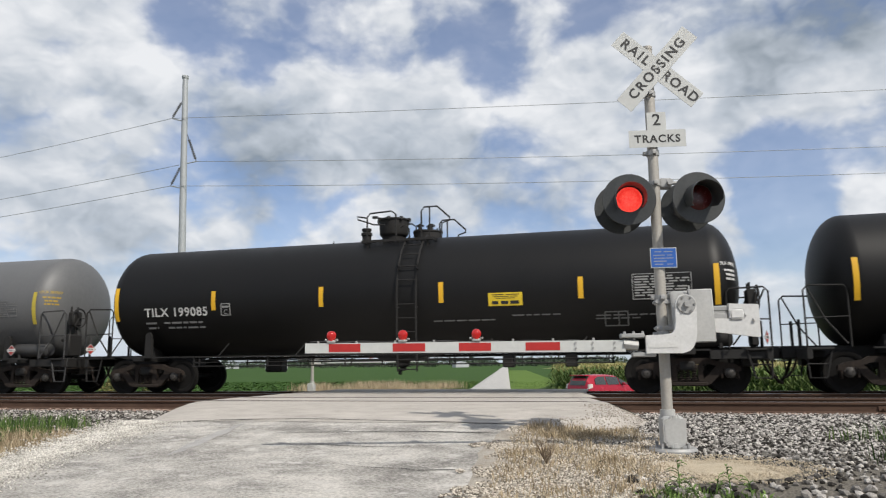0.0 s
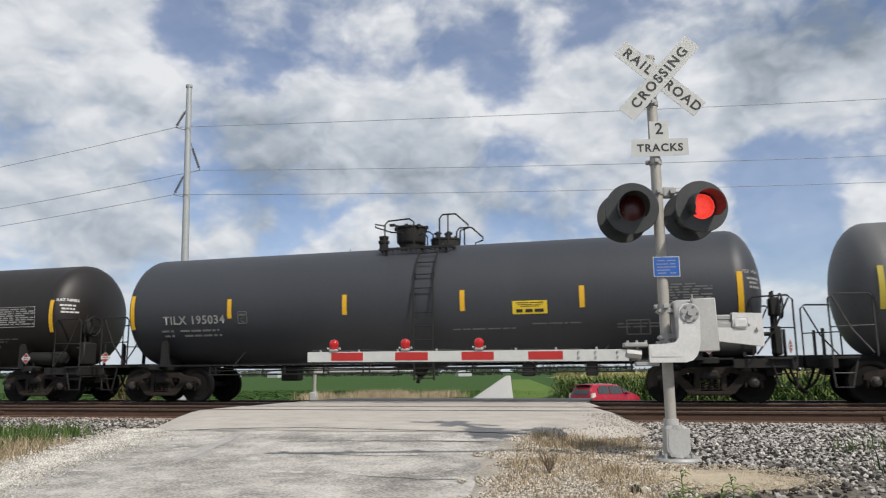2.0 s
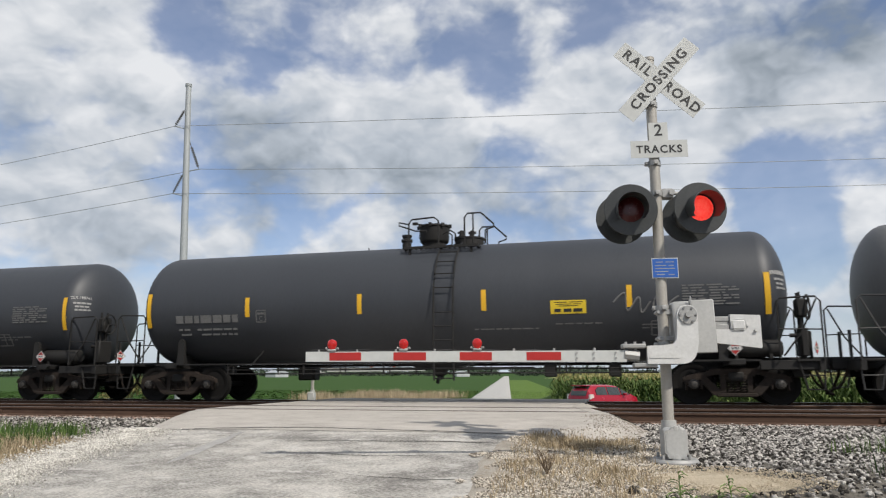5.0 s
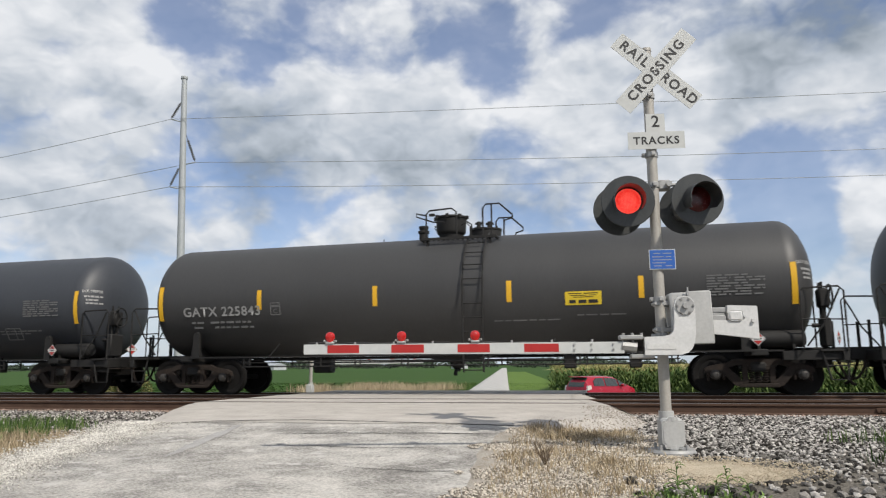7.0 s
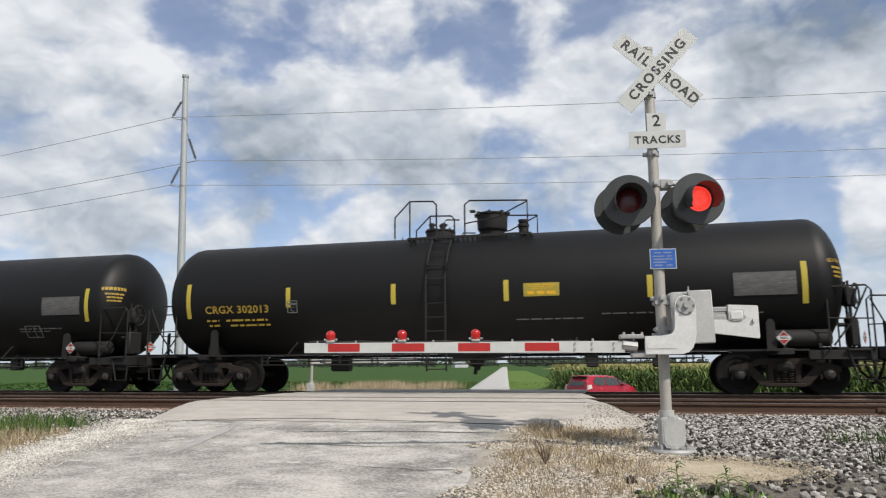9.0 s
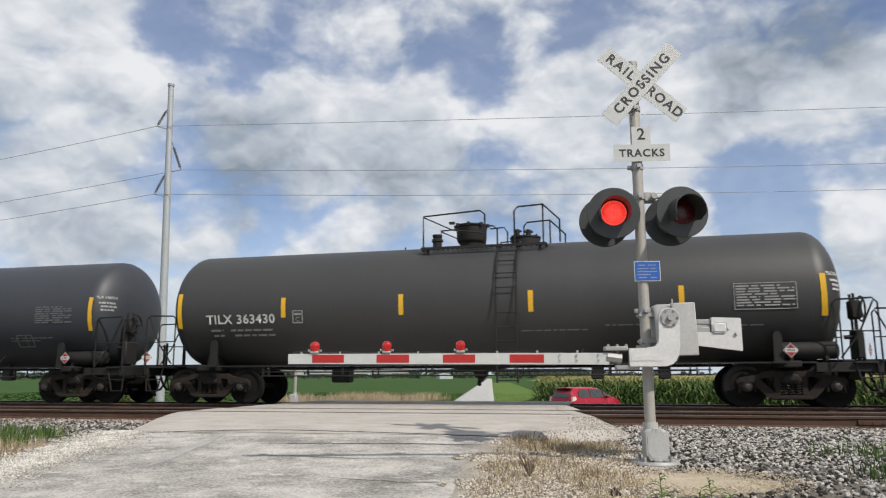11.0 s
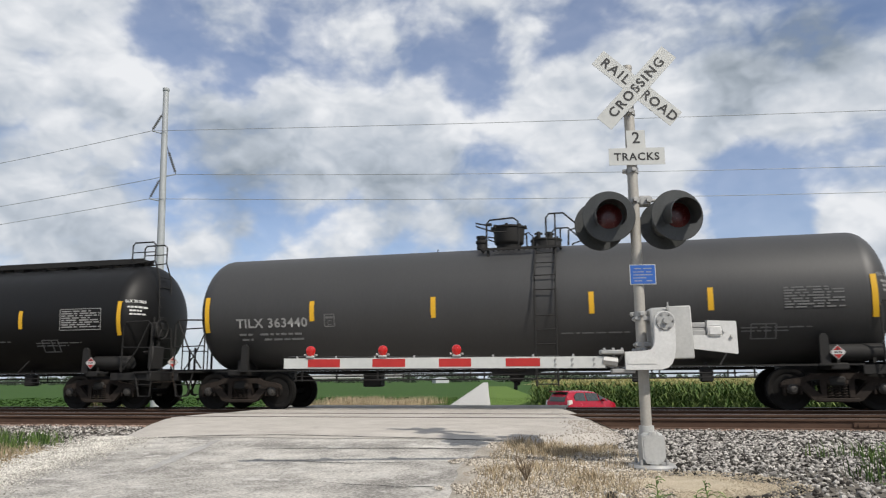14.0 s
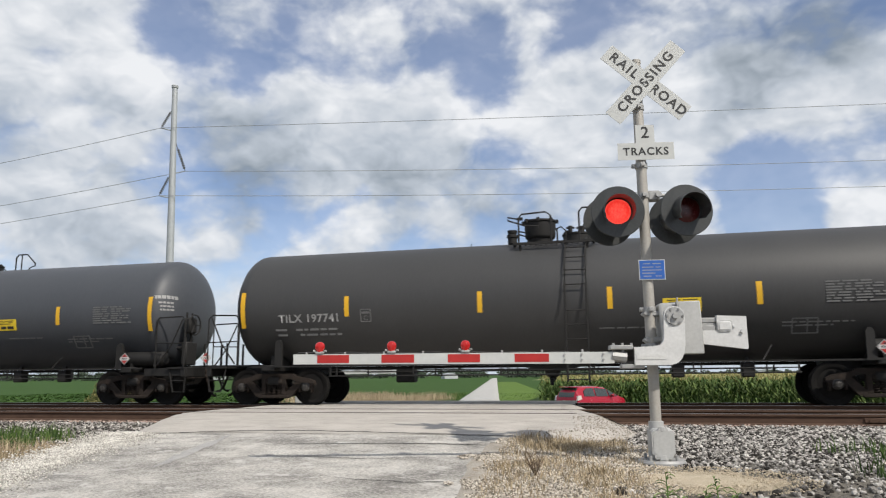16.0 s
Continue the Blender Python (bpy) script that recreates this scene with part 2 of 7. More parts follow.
WHEEL_STEEL = surface("grimy_wheel_steel", (0.003, 0.0027, 0.0025), (0.008, 0.007, 0.0065), spec=0.25, rough=0.8, grain=20, patch=4, bump=0.1)
TREAD_STEEL = surface("worn_bright_steel", (0.25, 0.24, 0.23), (0.4, 0.39, 0.37), rough=0.35, metal=0.9, grain=40, patch=4, bump=0.05)
HUB_STEEL = surface("bearing_cap_steel", (0.03, 0.028, 0.026), (0.07, 0.065, 0.06), rough=0.6, metal=0.4, grain=30, patch=8, bump=0.1)
STRIPE_YELLOW = surface("reflective_yellow", (0.60, 0.33, 0.012), (0.72, 0.42, 0.02), rough=0.45, grain=30, patch=3, bump=0.02, worn=(0.4, 0.25, 0.03), worn_at=0.68)
LETTER_WHITE = surface("letter_white", (0.45, 0.45, 0.44), (0.62, 0.62, 0.6), rough=0.6, grain=20, patch=3, bump=0.0)
LETTER_MID = surface("letter_grey_white", (0.24, 0.24, 0.235), (0.34, 0.34, 0.33), rough=0.6, grain=20, patch=3, bump=0.0)
LETTER_DULL = surface("letter_dull_white", (0.10, 0.10, 0.10), (0.17, 0.17, 0.165), rough=0.6, grain=20, patch=3, bump=0.0)
PLATE_DULL = surface("weathered_data_plate", (0.045, 0.044, 0.043), (0.12, 0.118, 0.115), rough=0.6, grain=9, patch=5, bump=0.0, worn=(0.20, 0.195, 0.19), worn_at=0.58, stretch=(0.4, 1, 2.5))
LETTER_YELLOW = surface("letter_yellow", (0.27, 0.18, 0.02), (0.38, 0.26, 0.03), rough=0.6, grain=20, patch=3, bump=0.0)
STRIPE_FADED = surface("faded_yellow", (0.38, 0.30, 0.03), (0.48, 0.38, 0.05), rough=0.6, grain=30, patch=3, bump=0.02, worn=(0.2, 0.18, 0.08), worn_at=0.6)
SIGN_FADED = surface("faded_yellow_sign", (0.26, 0.21, 0.03), (0.40, 0.32, 0.04), rough=0.6, grain=12, patch=4, bump=0.02, worn=(0.15, 0.13, 0.06), worn_at=0.58)
SIGN_YELLOW = surface("yellow_sign", (0.62, 0.44, 0.02), (0.74, 0.54, 0.03), rough=0.5, grain=20, patch=3, bump=0.0)
SIGN_BLACK = surface("sign_black", (0.012, 0.012, 0.012), (0.02, 0.02, 0.02), rough=0.5, grain=20, patch=3, bump=0.0)
SIGN_WHITE = surface("reflective_white", (0.42, 0.43, 0.42), (0.52, 0.53, 0.51), rough=0.45, grain=12, patch=2, bump=0.02, worn=(0.45, 0.44, 0.4), worn_at=0.7)
SIGN_RED = surface("reflective_red", (0.32, 0.016, 0.014), (0.42, 0.022, 0.018), rough=0.4, grain=12, patch=2, bump=0.02)
SIGN_BLUE = surface("blue_sign", (0.014, 0.085, 0.34), (0.022, 0.11, 0.42), rough=0.4, grain=12, patch=2, bump=0.0)
GALV = surface("galvanised_steel", (0.28, 0.28, 0.275), (0.38, 0.38, 0.37), rough=0.55, metal=0.35, grain=35, patch=5, bump=0.06, worn=(0.33, 0.31, 0.28), worn_at=0.64)
MAST_PAINT = surface("aluminium_mast_paint", (0.30, 0.285, 0.255), (0.40, 0.38, 0.345), rough=0.55, metal=0.2, grain=35, patch=4, bump=0.06, worn=(0.30, 0.27, 0.22), worn_at=0.66)
CRANK_PAINT = surface("silver_white_crank_paint", (0.48, 0.48, 0.47), (0.62, 0.62, 0.61), rough=0.4, grain=30, patch=5, bump=0.05, worn=(0.36, 0.34, 0.31), worn_at=0.64)
CASE_PAINT = surface("light_grey_case_paint", (0.34, 0.34, 0.33), (0.44, 0.44, 0.43), rough=0.5, grain=30, patch=4, bump=0.04, worn=(0.4, 0.38, 0.35), worn_at=0.68)
LAMP_BLACK = surface("matt_black_lamp_housing", (0.028, 0.030, 0.030), (0.048, 0.051, 0.051), rough=0.42, grain=30, patch=4, bump=0.05, worn=(0.07, 0.07, 0.068), worn_at=0.66)
POLE_STEEL = surface("weathered_pole_steel", (0.31, 0.33, 0.34), (0.40, 0.42, 0.43), rough=0.6, metal=0.2, grain=8, patch=1, bump=0.05)
WIRE_METAL = surface("wire_aluminium", (0.28, 0.29, 0.30), (0.36, 0.37, 0.38), rough=0.5, metal=0.3, grain=8, patch=1, bump=0)
RAIL_RUST = surface("rusty_rail_steel", (0.052, 0.030, 0.021), (0.10, 0.062, 0.044), rough=0.85, spec=0.2, grain=14, patch=1.5, bump=0.2, stretch=(0.3, 1, 1), worn=(0.05, 0.035, 0.028), worn_at=0.6)
RAIL_HEAD = surface("polished_rail_head", (0.30, 0.27, 0.25), (0.45, 0.42, 0.40), rough=0.35, metal=0.8, grain=20, patch=1, bump=0.05, stretch=(0.1, 1, 1))
ROAD = surface("worn_pale_asphalt", (0.20, 0.19, 0.175), (0.64, 0.61, 0.56), rough=0.92, spec=0.2, grain=38, patch=1.7, bump=1.0, stretch=(0.75, 1.0, 1), span=(0.39, 0.62), worn=(0.56, 0.54, 0.505), worn_at=0.54, bump_scale=80)
CONCRETE = surface("dusty_crossing_concrete", (0.29, 0.265, 0.235), (0.52, 0.485, 0.44), rough=0.92, grain=70, patch=2.2, bump=0.5, stretch=(0.7, 1.2, 1), worn=(0.22, 0.205, 0.185), worn_at=0.58)
WHITE_GRAVEL = surface("white_shoulder_gravel", (0.27, 0.255, 0.225), (0.74, 0.71, 0.65), rough=0.95, spec=0.2, grain=55, patch=3.5, bump=1.0, bump_scale=60, random_tint=0.3, span=(0.36, 0.62))
GRAVEL_ROAD = surface("white_gravel", (0.24, 0.235, 0.22), (0.54, 0.525, 0.50), rough=0.95, grain=48, patch=2.2, bump=0.9, bump_scale=70)
GRAVEL_PALE = surface("pale_limestone_grit", (0.17, 0.148, 0.12), (0.60, 0.545, 0.465), rough=0.95, spec=0.2, grain=70, patch=3, bump=0.4, random_tint=0.8)
SAND = surface("buff_sand", (0.30, 0.25, 0.175), (0.62, 0.53, 0.395), rough=0.95, grain=75, patch=5, bump=0.9)
GRIT_DUSTY = surface("dusty_beige_grit", (0.26, 0.235, 0.20), (0.46, 0.42, 0.37), rough=0.95, spec=0.2, grain=60, patch=3, bump=0.4, random_tint=0.35)
STONE = surface("crushed_limestone", (0.028, 0.025, 0.022), (0.54, 0.512, 0.475), rough=0.9, grain=14, patch=4, bump=0.3, random_tint=1.0, spec=0.2, span=(0.30, 0.95))
STONE_RUST = surface("rust_stained_limestone", (0.10, 0.07, 0.055), (0.36, 0.25, 0.20), rough=0.9, grain=14, patch=4, bump=0.3, random_tint=0.9)
ASPHALT_PATCH = surface("dark_patched_asphalt", (0.20, 0.196, 0.187), (0.44, 0.425, 0.405), rough=0.92, grain=50, patch=2, bump=0.4)
CRACK = surface("open_crack", (0.03, 0.028, 0.026), (0.07, 0.065, 0.06), rough=0.95, grain=50, patch=3, bump=0.2)


# ---- mesh helpers ----
def box(bm, cx, cy, cz, sx, sy, sz, rot=None, bevel=0.0):
    r = bmesh.ops.create_cube(bm, size=1.0)
    m = Matrix.Translation((cx, cy, cz)) @ (rot or Matrix.Identity(4)) @ Matrix.Diagonal((sx, sy, sz, 1))
    bmesh.ops.transform(bm, matrix=m, verts=r["verts"])
    if bevel:
        edges = {e for v in r["verts"] for e in v.link_edges}
        bmesh.ops.bevel(bm, geom=list(edges), offset=bevel, segments=1, affect="EDGES")


def tube(bm, pts, radius, sides=6, cap=True, radii=None):
    pts = [Vector(p) for p in pts]
    rings = []
    ref = Vector((0, 0, 1))
    for i, p in enumerate(pts):
        d = (pts[min(i + 1, len(pts) - 1)] - pts[max(i - 1, 0)]).normalized()
        if abs(d.dot(ref)) > 0.93:
            ref = Vector((0, 1, 0)) if abs(d.y) < 0.8 else Vector((1, 0, 0))
        a = d.cross(ref).normalized()
        b = a.cross(d)
        r = radii[i] if radii else radius
        rings.append([bm.verts.new(p + (a * math.cos(q) + b * math.sin(q)) * r) for q in (2 * math.pi * k / sides for k in range(sides))])
    for u, v in zip(rings, rings[1:]):
        for k in range(sides):
            bm.faces.new((u[k], u[(k + 1) % sides], v[(k + 1) % sides], v[k]))
    if cap:
        bm.faces.new(rings[0][::-1])
        bm.faces.new(rings[-1])


def prism(bm, outline, y0, y1):
    """An outline in x and z, drawn out from y0 to y1."""
    a = [bm.verts.new((x, y0, z)) for x, z in outline]
    b = [bm.verts.new((x, y1, z)) for x, z in outline]
    bm.faces.new(a)
    bm.faces.new(b[::-1])
    for i in range(len(a)):
        j = (i + 1) % len(a)
        bm.faces.new((a[j], a[i], b[i], b[j]))


def lathe(bm, profile, sides=24, axis="z", centre=(0, 0, 0)):
    """A profile of (radius, height) turned about an axis."""
    rings = []
    for r, h in profile:
        ring = []
        for k in range(sides):
            q = 2 * math.pi * k / sides
            c, s = r * math.cos(q), r * math.sin(q)
            p = {"z": (c, s, h), "y": (c, h, s), "x": (h, c, s)}[axis]
            ring.append(bm.verts.new(Vector(p) + Vector(centre)))
        rings.append(ring)
    for u, v in zip(rings, rings[1:]):
        for k in range(sides):
            bm.faces.new((u[k], u[(k + 1) % sides], v[(k + 1) % sides], v[k]))
    for ring, (r, h) in ((rings[0], profile[0]), (rings[-1], profile[-1])):
        if r > 1e-4:
            bm.faces.new(ring)
    bmesh.ops.remove_doubles(bm, verts=[v for ring in rings for v in ring], dist=1e-5)


def finish(name, bm, material, angle=38):
    bmesh.ops.recalc_face_normals(bm, faces=bm.faces)
    me = bpy.data.meshes.new(name)
    bm.to_mesh(me)
    bm.free()
    me.materials.append(material)
    me.shade_smooth()
    me.set_sharp_from_angle(angle=radians(angle))
    return me


MESHES = {}


def shaped(name, material, build, key=""):
    """The mesh that build(bm) draws, made once for each key and material."""
    k = (name, key, material.name)
    if k not in MESHES:
        bm = bmesh.new()
        build(bm)
        MESHES[k] = finish(name, bm, material)
    return MESHES[k]


def place(name, data, parent=None, m=None, label=""):
    ob = new(name, data)
    ob.parent = parent
    if m is not None:
        ob.matrix_basis = m
    return tagged(ob, label)


def part(name, bm, material, parent, label="", m=None):
    return place(name, finish(name, bm, material), parent, m, label)


def thing(name, label, category, m=None, group="", kind=""):
    ob = new(name)
    ob.empty_display_size = 0.2
    if m is not None:
        ob.matrix_basis = m
    return tagged(ob, label, category, group, kind)


def solid(name, verts, faces, material, smooth=False):
    me = bpy.data.meshes.new(name)
    me.from_pydata(verts, [], faces)
    me.materials.append(material)
    if smooth:
        me.shade_smooth()
    return me


def words(text, size, material, bend=None, name="lettering", gap=1.0, weight=0.0):
    """Letters as a mesh in the x-z plane, centred, facing -y. bend: radius of a cylinder about x that they wrap."""
    cu = bpy.data.curves.new(name, "FONT")
    cu.body, cu.size, cu.align_x, cu.align_y, cu.space_character, cu.offset = text, size, "CENTER", "CENTER", gap, weight
    cu.resolution_u = 3
    ob = bpy.data.objects.new(name, cu)
    me = bpy.data.meshes.new_from_object(ob)
    bpy.data.objects.remove(ob)
    for v in me.vertices:
        x, y = v.co.x, v.co.y
        v.co = (x, 0, y) if bend is None else (x, -bend * (math.cos(y / bend) - 1) * -1, bend * math.sin(y / bend))
    me.materials.clear()
    me.materials.append(material)
    return me


def lerp(x, xs, ys):
    return float(np.interp(x, xs, ys))


# ---- ground ----
ROAD_Y = [-30, -8, 0, 4, 8, 10.3, 11.6, 12.8, 20, 21.5, 30, 45, 80, 4000]
ROAD_Z = [-1.0, -0.95, -0.85, -0.62, -0.30, -0.13, -0.04, 0, 0, -0.1, -0.95, -1.36, -1.38, -1.50]
LAND_Y = [-60, -8, 0, 3, 6, 8.7, 11, 13.0, 20.2, 22, 28, 40, 4000]
RIGHT_Z = [-1.1, -1.0, -0.95, -0.75, -0.46, -0.275, -0.235, -0.19, -0.19, -0.5, -1.12, -1.44, -1.62]
LEFT_Z = [-1.3, -1.2, -1.15, -1.0, -0.80, -0.52, -0.34, -0.19, -0.19, -0.5, -1.12, -1.44, -1.62]
NEAR_Y = [-30, 0, 6.4, 7.5, 8.7, 9.6, 10.3, 11.1, 12.4]
NEAR_R = [0.2, -0.75, -1.2, -1.35, -1.47, -1.42, -1.25, -1.0, -0.9]
NEAR_L = [-4.0, -5.0, -6.45, -6.7, -6.9, -7.05, -7.2, -7.6, -8.1]


def land_z(x, y):
    k = min(1, max(0, (x + 6.5) / 4.5))
    z = lerp(y, LAND_Y, LEFT_Z) * (1 - k) + lerp(y, LAND_Y, RIGHT_Z) * k
    z += 0.03 * noise.noise((x * 0.35, y * 0.35, 0)) if abs(y - 16.6) > 4 else 0
    # the bed under the road
    mid = -4.2 - 0.155 * (y - 12) if y > 20 else -4.2
    half = 4.4 if y < 20 else 2.4
    if abs(x - mid) < half and y < 60:
        z = min(z, lerp(y, ROAD_Y, ROAD_Z) - 0.06) if y > 20 or x < -1.6 else z
    return z


def grid_sheet(name, xs, ys, height, material):
    verts = [(x, y, height(x, y)) for y in ys for x in xs]
    n = len(xs)
    faces = [(j * n + i, j * n + i + 1, (j + 1) * n + i + 1, (j + 1) * n + i) for j in range(len(ys) - 1) for i in range(n - 1)]
    return solid(name, verts, faces, material, True)


def land_material():
    """Grass and field beyond the tracks, grit and dry turf on the near side."""
    m = surface("field_and_verge", (0.028, 0.062, 0.014), (0.048, 0.092, 0.023), rough=0.95, spec=0.08, grain=9, patch=0.12, bump=0.6, worn=(0.07, 0.095, 0.03), worn_at=0.64)
    nt = m.node_tree
    nodes, link = nt.nodes, nt.links.new
    bsdf = nodes["Principled BSDF"]
    green = bsdf.inputs["Base Color"].links[0].from_socket
    geo = nodes.new("ShaderNodeTexCoord")
    sp = nodes.new("ShaderNodeSeparateXYZ")
    link(geo.outputs["Object"], sp.inputs[0])
    n = nodes.new("ShaderNodeTexNoise")
    n.inputs["Scale"].default_value, n.inputs["Detail"].default_value = 1.6, 8
    link(geo.outputs["Object"], n.inputs["Vector"])
    n2 = nodes.new("ShaderNodeTexNoise")
    n2.inputs["Scale"].default_value, n2.inputs["Detail"].default_value = 45, 5
    link(geo.outputs["Object"], n2.inputs["Vector"])
    soil = nodes.new("ShaderNodeValToRGB")
    soil.color_ramp.elements[0].position, soil.color_ramp.elements[0].color = 0.35, (0.07, 0.062, 0.052, 1)
    soil.color_ramp.elements[1].position, soil.color_ramp.elements[1].color = 0.7, (0.20, 0.185, 0.16, 1)
    link(n2.outputs["Fac"], soil.inputs[0])
    wob = nodes.new("ShaderNodeMath")
    wob.operation = "MULTIPLY_ADD"
    link(n.outputs["Fac"], wob.inputs[0])
    wob.inputs[1].default_value = 5.0
    link(sp.outputs[1], wob.inputs[2])
    step = nodes.new("ShaderNodeMapRange")
    step.inputs["From Min"].default_value, step.inputs["From Max"].default_value = 24.0, 26.5
    link(wob.outputs[0], step.inputs["Value"])
    mix = nodes.new("ShaderNodeMix")
    mix.data_type = "RGBA"
    link(step.outputs[0], mix.inputs[0])
    link(soil.outputs[0], mix.inputs[6])
    link(green, mix.inputs[7])
    link(mix.outputs[2], bsdf.inputs["Base Color"])
    return m


XS = [-3000, -1500, -700, -350, -180, -100, -60, -40, -30, -24, -20, -17] + [-15 + 0.5 * i for i in range(45)] + [8, 9, 10, 12, 15, 20, 30, 45, 70, 120, 200, 350, 700, 1500, 3000]
YS = [-400, -150, -60, -30, -15, -8, -4, -2] + [0.5 * i for i in range(46)] + [23, 24, 25, 26, 28, 30, 33, 36, 40, 45, 52, 60, 75, 100, 150, 250, 450, 900, 1800, 4000]
ground = new("ground", grid_sheet("ground", XS, YS, land_z, land_material()))
tagged(ground, "gritty verge and flat green farm fields to the horizon", "ground", kind="structure")


def ribbon(name, ys, left, right, material, z_of, lift=0.0, cols=9, depth=0.12, skirt=0.25):
    """A road strip with thickness between two edges."""
    verts, faces = [], []
    for y in ys:
        l, r = left(y), right(y)
        for i in range(cols):
            x = l + (r - l) * i / (cols - 1)
            verts.append((x, y, z_of(x, y) + lift))
    n = cols
    for j in range(len(ys) - 1):
        for i in range(n - 1):
            faces.append((j * n + i, j * n + i + 1, (j + 1) * n + i + 1, (j + 1) * n + i))
    base = len(verts)
    rim = [j * n for j in range(len(ys))], [j * n + n - 1 for j in range(len(ys))]
    for row, side in zip(rim, (0, 1)):
        low = []
        for k in row:
            x, y, z = verts[k]
            low.append(len(verts))
            verts.append((x + (skirt if side else -skirt), y, z - depth))
        for a, b, c, d in zip(row, row[1:], low[1:], low):
            faces.append((a, b, c, d) if side == 0 else (b, a, d, c))
    return solid(name, verts, faces, material, True)


def road_z(x, y):
    z = lerp(y, ROAD_Y, ROAD_Z)
    return z + 0.012 * noise.noise((x * 0.5, y * 0.5, 3))


near_ys = [-30, -20, -12, -6, -3] + [0.4 * i for i in range(27)]
edge_l = lambda y: lerp(y, NEAR_Y, NEAR_L) + 0.10 * noise.noise((y * 1.3, 1, 0))
edge_r = lambda y: lerp(y, NEAR_Y, NEAR_R) + 0.12 * noise.noise((y * 1.5, 5, 0))
road = new("road", ribbon("road", near_ys, edge_l, edge_r, ROAD, road_z, cols=24))
tagged(road, "worn pale grey asphalt road climbing to the crossing", "road", kind="structure")
# white gravel shoulders along both edges of the asphalt
shoulder = new("road_shoulder", ribbon("road_shoulder", near_ys, lambda y: edge_l(y) - 0.45 - 0.15 * noise.noise((y * 2, 9, 0)), lambda y: edge_l(y) + 0.02 + 0.3 * noise.noise((y * 1.1, 4, 0)) + 0.12 * noise.noise((y * 5, 6, 0)), WHITE_GRAVEL, road_z, lift=0.012, cols=6, depth=0.3))
tagged(shoulder, "white gravel shoulder beside the asphalt", "gravel shoulder", kind="structure")

# concrete apron and crossing slab, cut by the flangeways
APRON_L = lambda y: lerp(y, [10.35, 11.7, 13.0, 14.2, 20], [-7.15, -7.85, -8.35, -8.6, -8.4])
APRON_R = lambda y: lerp(y, [10.35, 11.1, 12, 13.8, 15.8, 20], [-1.25, -0.15, -0.1, -0.45, -0.85, -1.0])
apron_ys = [10.35 + 0.18 * i for i in range(18)]
apron = new("crossing_apron", ribbon("crossing_apron", apron_ys, APRON_L, APRON_R, CONCRETE, lambda x, y: road_z(x, y), lift=0.006, cols=24, depth=0.24, skirt=0.55))
tagged(apron, "dusty pale concrete apron rising to the rails", "pavement", kind="structure")

NEAR_TRACK, FAR_TRACK, GAUGE = 14.65, 18.35, 1.505
RAILS = [NEAR_TRACK - GAUGE / 2, NEAR_TRACK + GAUGE / 2, FAR_TRACK - GAUGE / 2, FAR_TRACK + GAUGE / 2]


# the tracks run a little nearer towards +x
TRACK = Matrix.Translation((-9, FAR_TRACK, 0)) @ pose(0, 0, 0, 0, 0, -1.0) @ Matrix.Translation((9, -FAR_TRACK, 0))


def crossing_panels():
    cuts = [13.45] + [v for r in RAILS for v in (r - 0.055, r + 0.095)] + [20.6]
    root = thing("crossing_panels", "dusty concrete panels filling the tracks at the crossing", "crossing panels", TRACK, kind="structure")
    for y0, y1 in zip(cuts[0::2], cuts[1::2]):
        bm = bmesh.new()
        l, r = APRON_L((y0 + y1) / 2), APRON_R((y0 + y1) / 2)
        w = (r - l) / 3
        for i in range(3):
            bx = l + w * (i + 0.5)
            b2 = bmesh.new()
            box(b2, 0, 0, 0, w - 0.012, y1 - y0, 0.2, bevel=0.015)
            part("panel", b2, CONCRETE, root, m=Matrix.Translation((bx, (y0 + y1) / 2, -0.094)))
        bm.free()


crossing_panels()
for y0, y1 in ((13.0, 13.68), (13.88, 15.16), (15.40, 17.32)):
    fill = new("crossing_fill", ribbon("crossing_fill", [y0 + (y1 - y0) * k / 8 for k in range(9)], lambda y: APRON_R(y) - 0.25, lambda y: APRON_R(y) + 0.75, CONCRETE,
                                       lambda x, y: 0.010 - 0.34 * max(0, (x - APRON_R(y)) / 0.75) ** 1.4 + 0.012 * noise.noise((x * 4, y * 4, 8)), cols=12, depth=0.1, skirt=0.1))
    tagged(fill, "dusty grit banked against the crossing slab", "grit bank", kind="structure")
far_dir = -0.155
far_ys = [20.6, 21.5, 23, 25, 27, 30, 34, 38, 42, 46, 52, 60, 70, 85, 100, 130, 170, 230, 330, 500]
far_mid = lambda y: -4.7 + far_dir * (y - 20.6)
far_half = lambda y: lerp(y, [20.6, 30, 50, 500], [3.6, 2.4, 1.62, 1.45])
far_road = new("gravel_road", ribbon("gravel_road", far_ys, lambda y: far_mid(y) - far_half(y), lambda y: far_mid(y) + far_half(y), GRAVEL_ROAD, lambda x, y: lerp(y, ROAD_Y, ROAD_Z), lift=0.02, cols=6))
tagged(far_road, "straight white gravel farm road running to the horizon", "road", kind="structure")


# ---- rails and ballast ----
def rail_profile(bm, x0, x1):
    h = [(-0.037, 0.0), (0.037, 0.0), (0.037, -0.035), (0.012, -0.05), (0.012, -0.15), (0.076, -0.17), (0.076, -0.186), (-0.076, -0.186), (-0.076, -0.17), (-0.012, -0.15), (-0.012, -0.05), (-0.037, -0.035)]
    a = [bm.verts.new((x0, y, z)) for y, z in h]
    b = [bm.verts.new((x1, y, z)) for y, z in h]
    for i in range(len(h)):
        j = (i + 1) % len(h)
        bm.faces.new((a[i], a[j], b[j], b[i]))
    bm.faces.new(a)
    bm.faces.new(b[::-1])


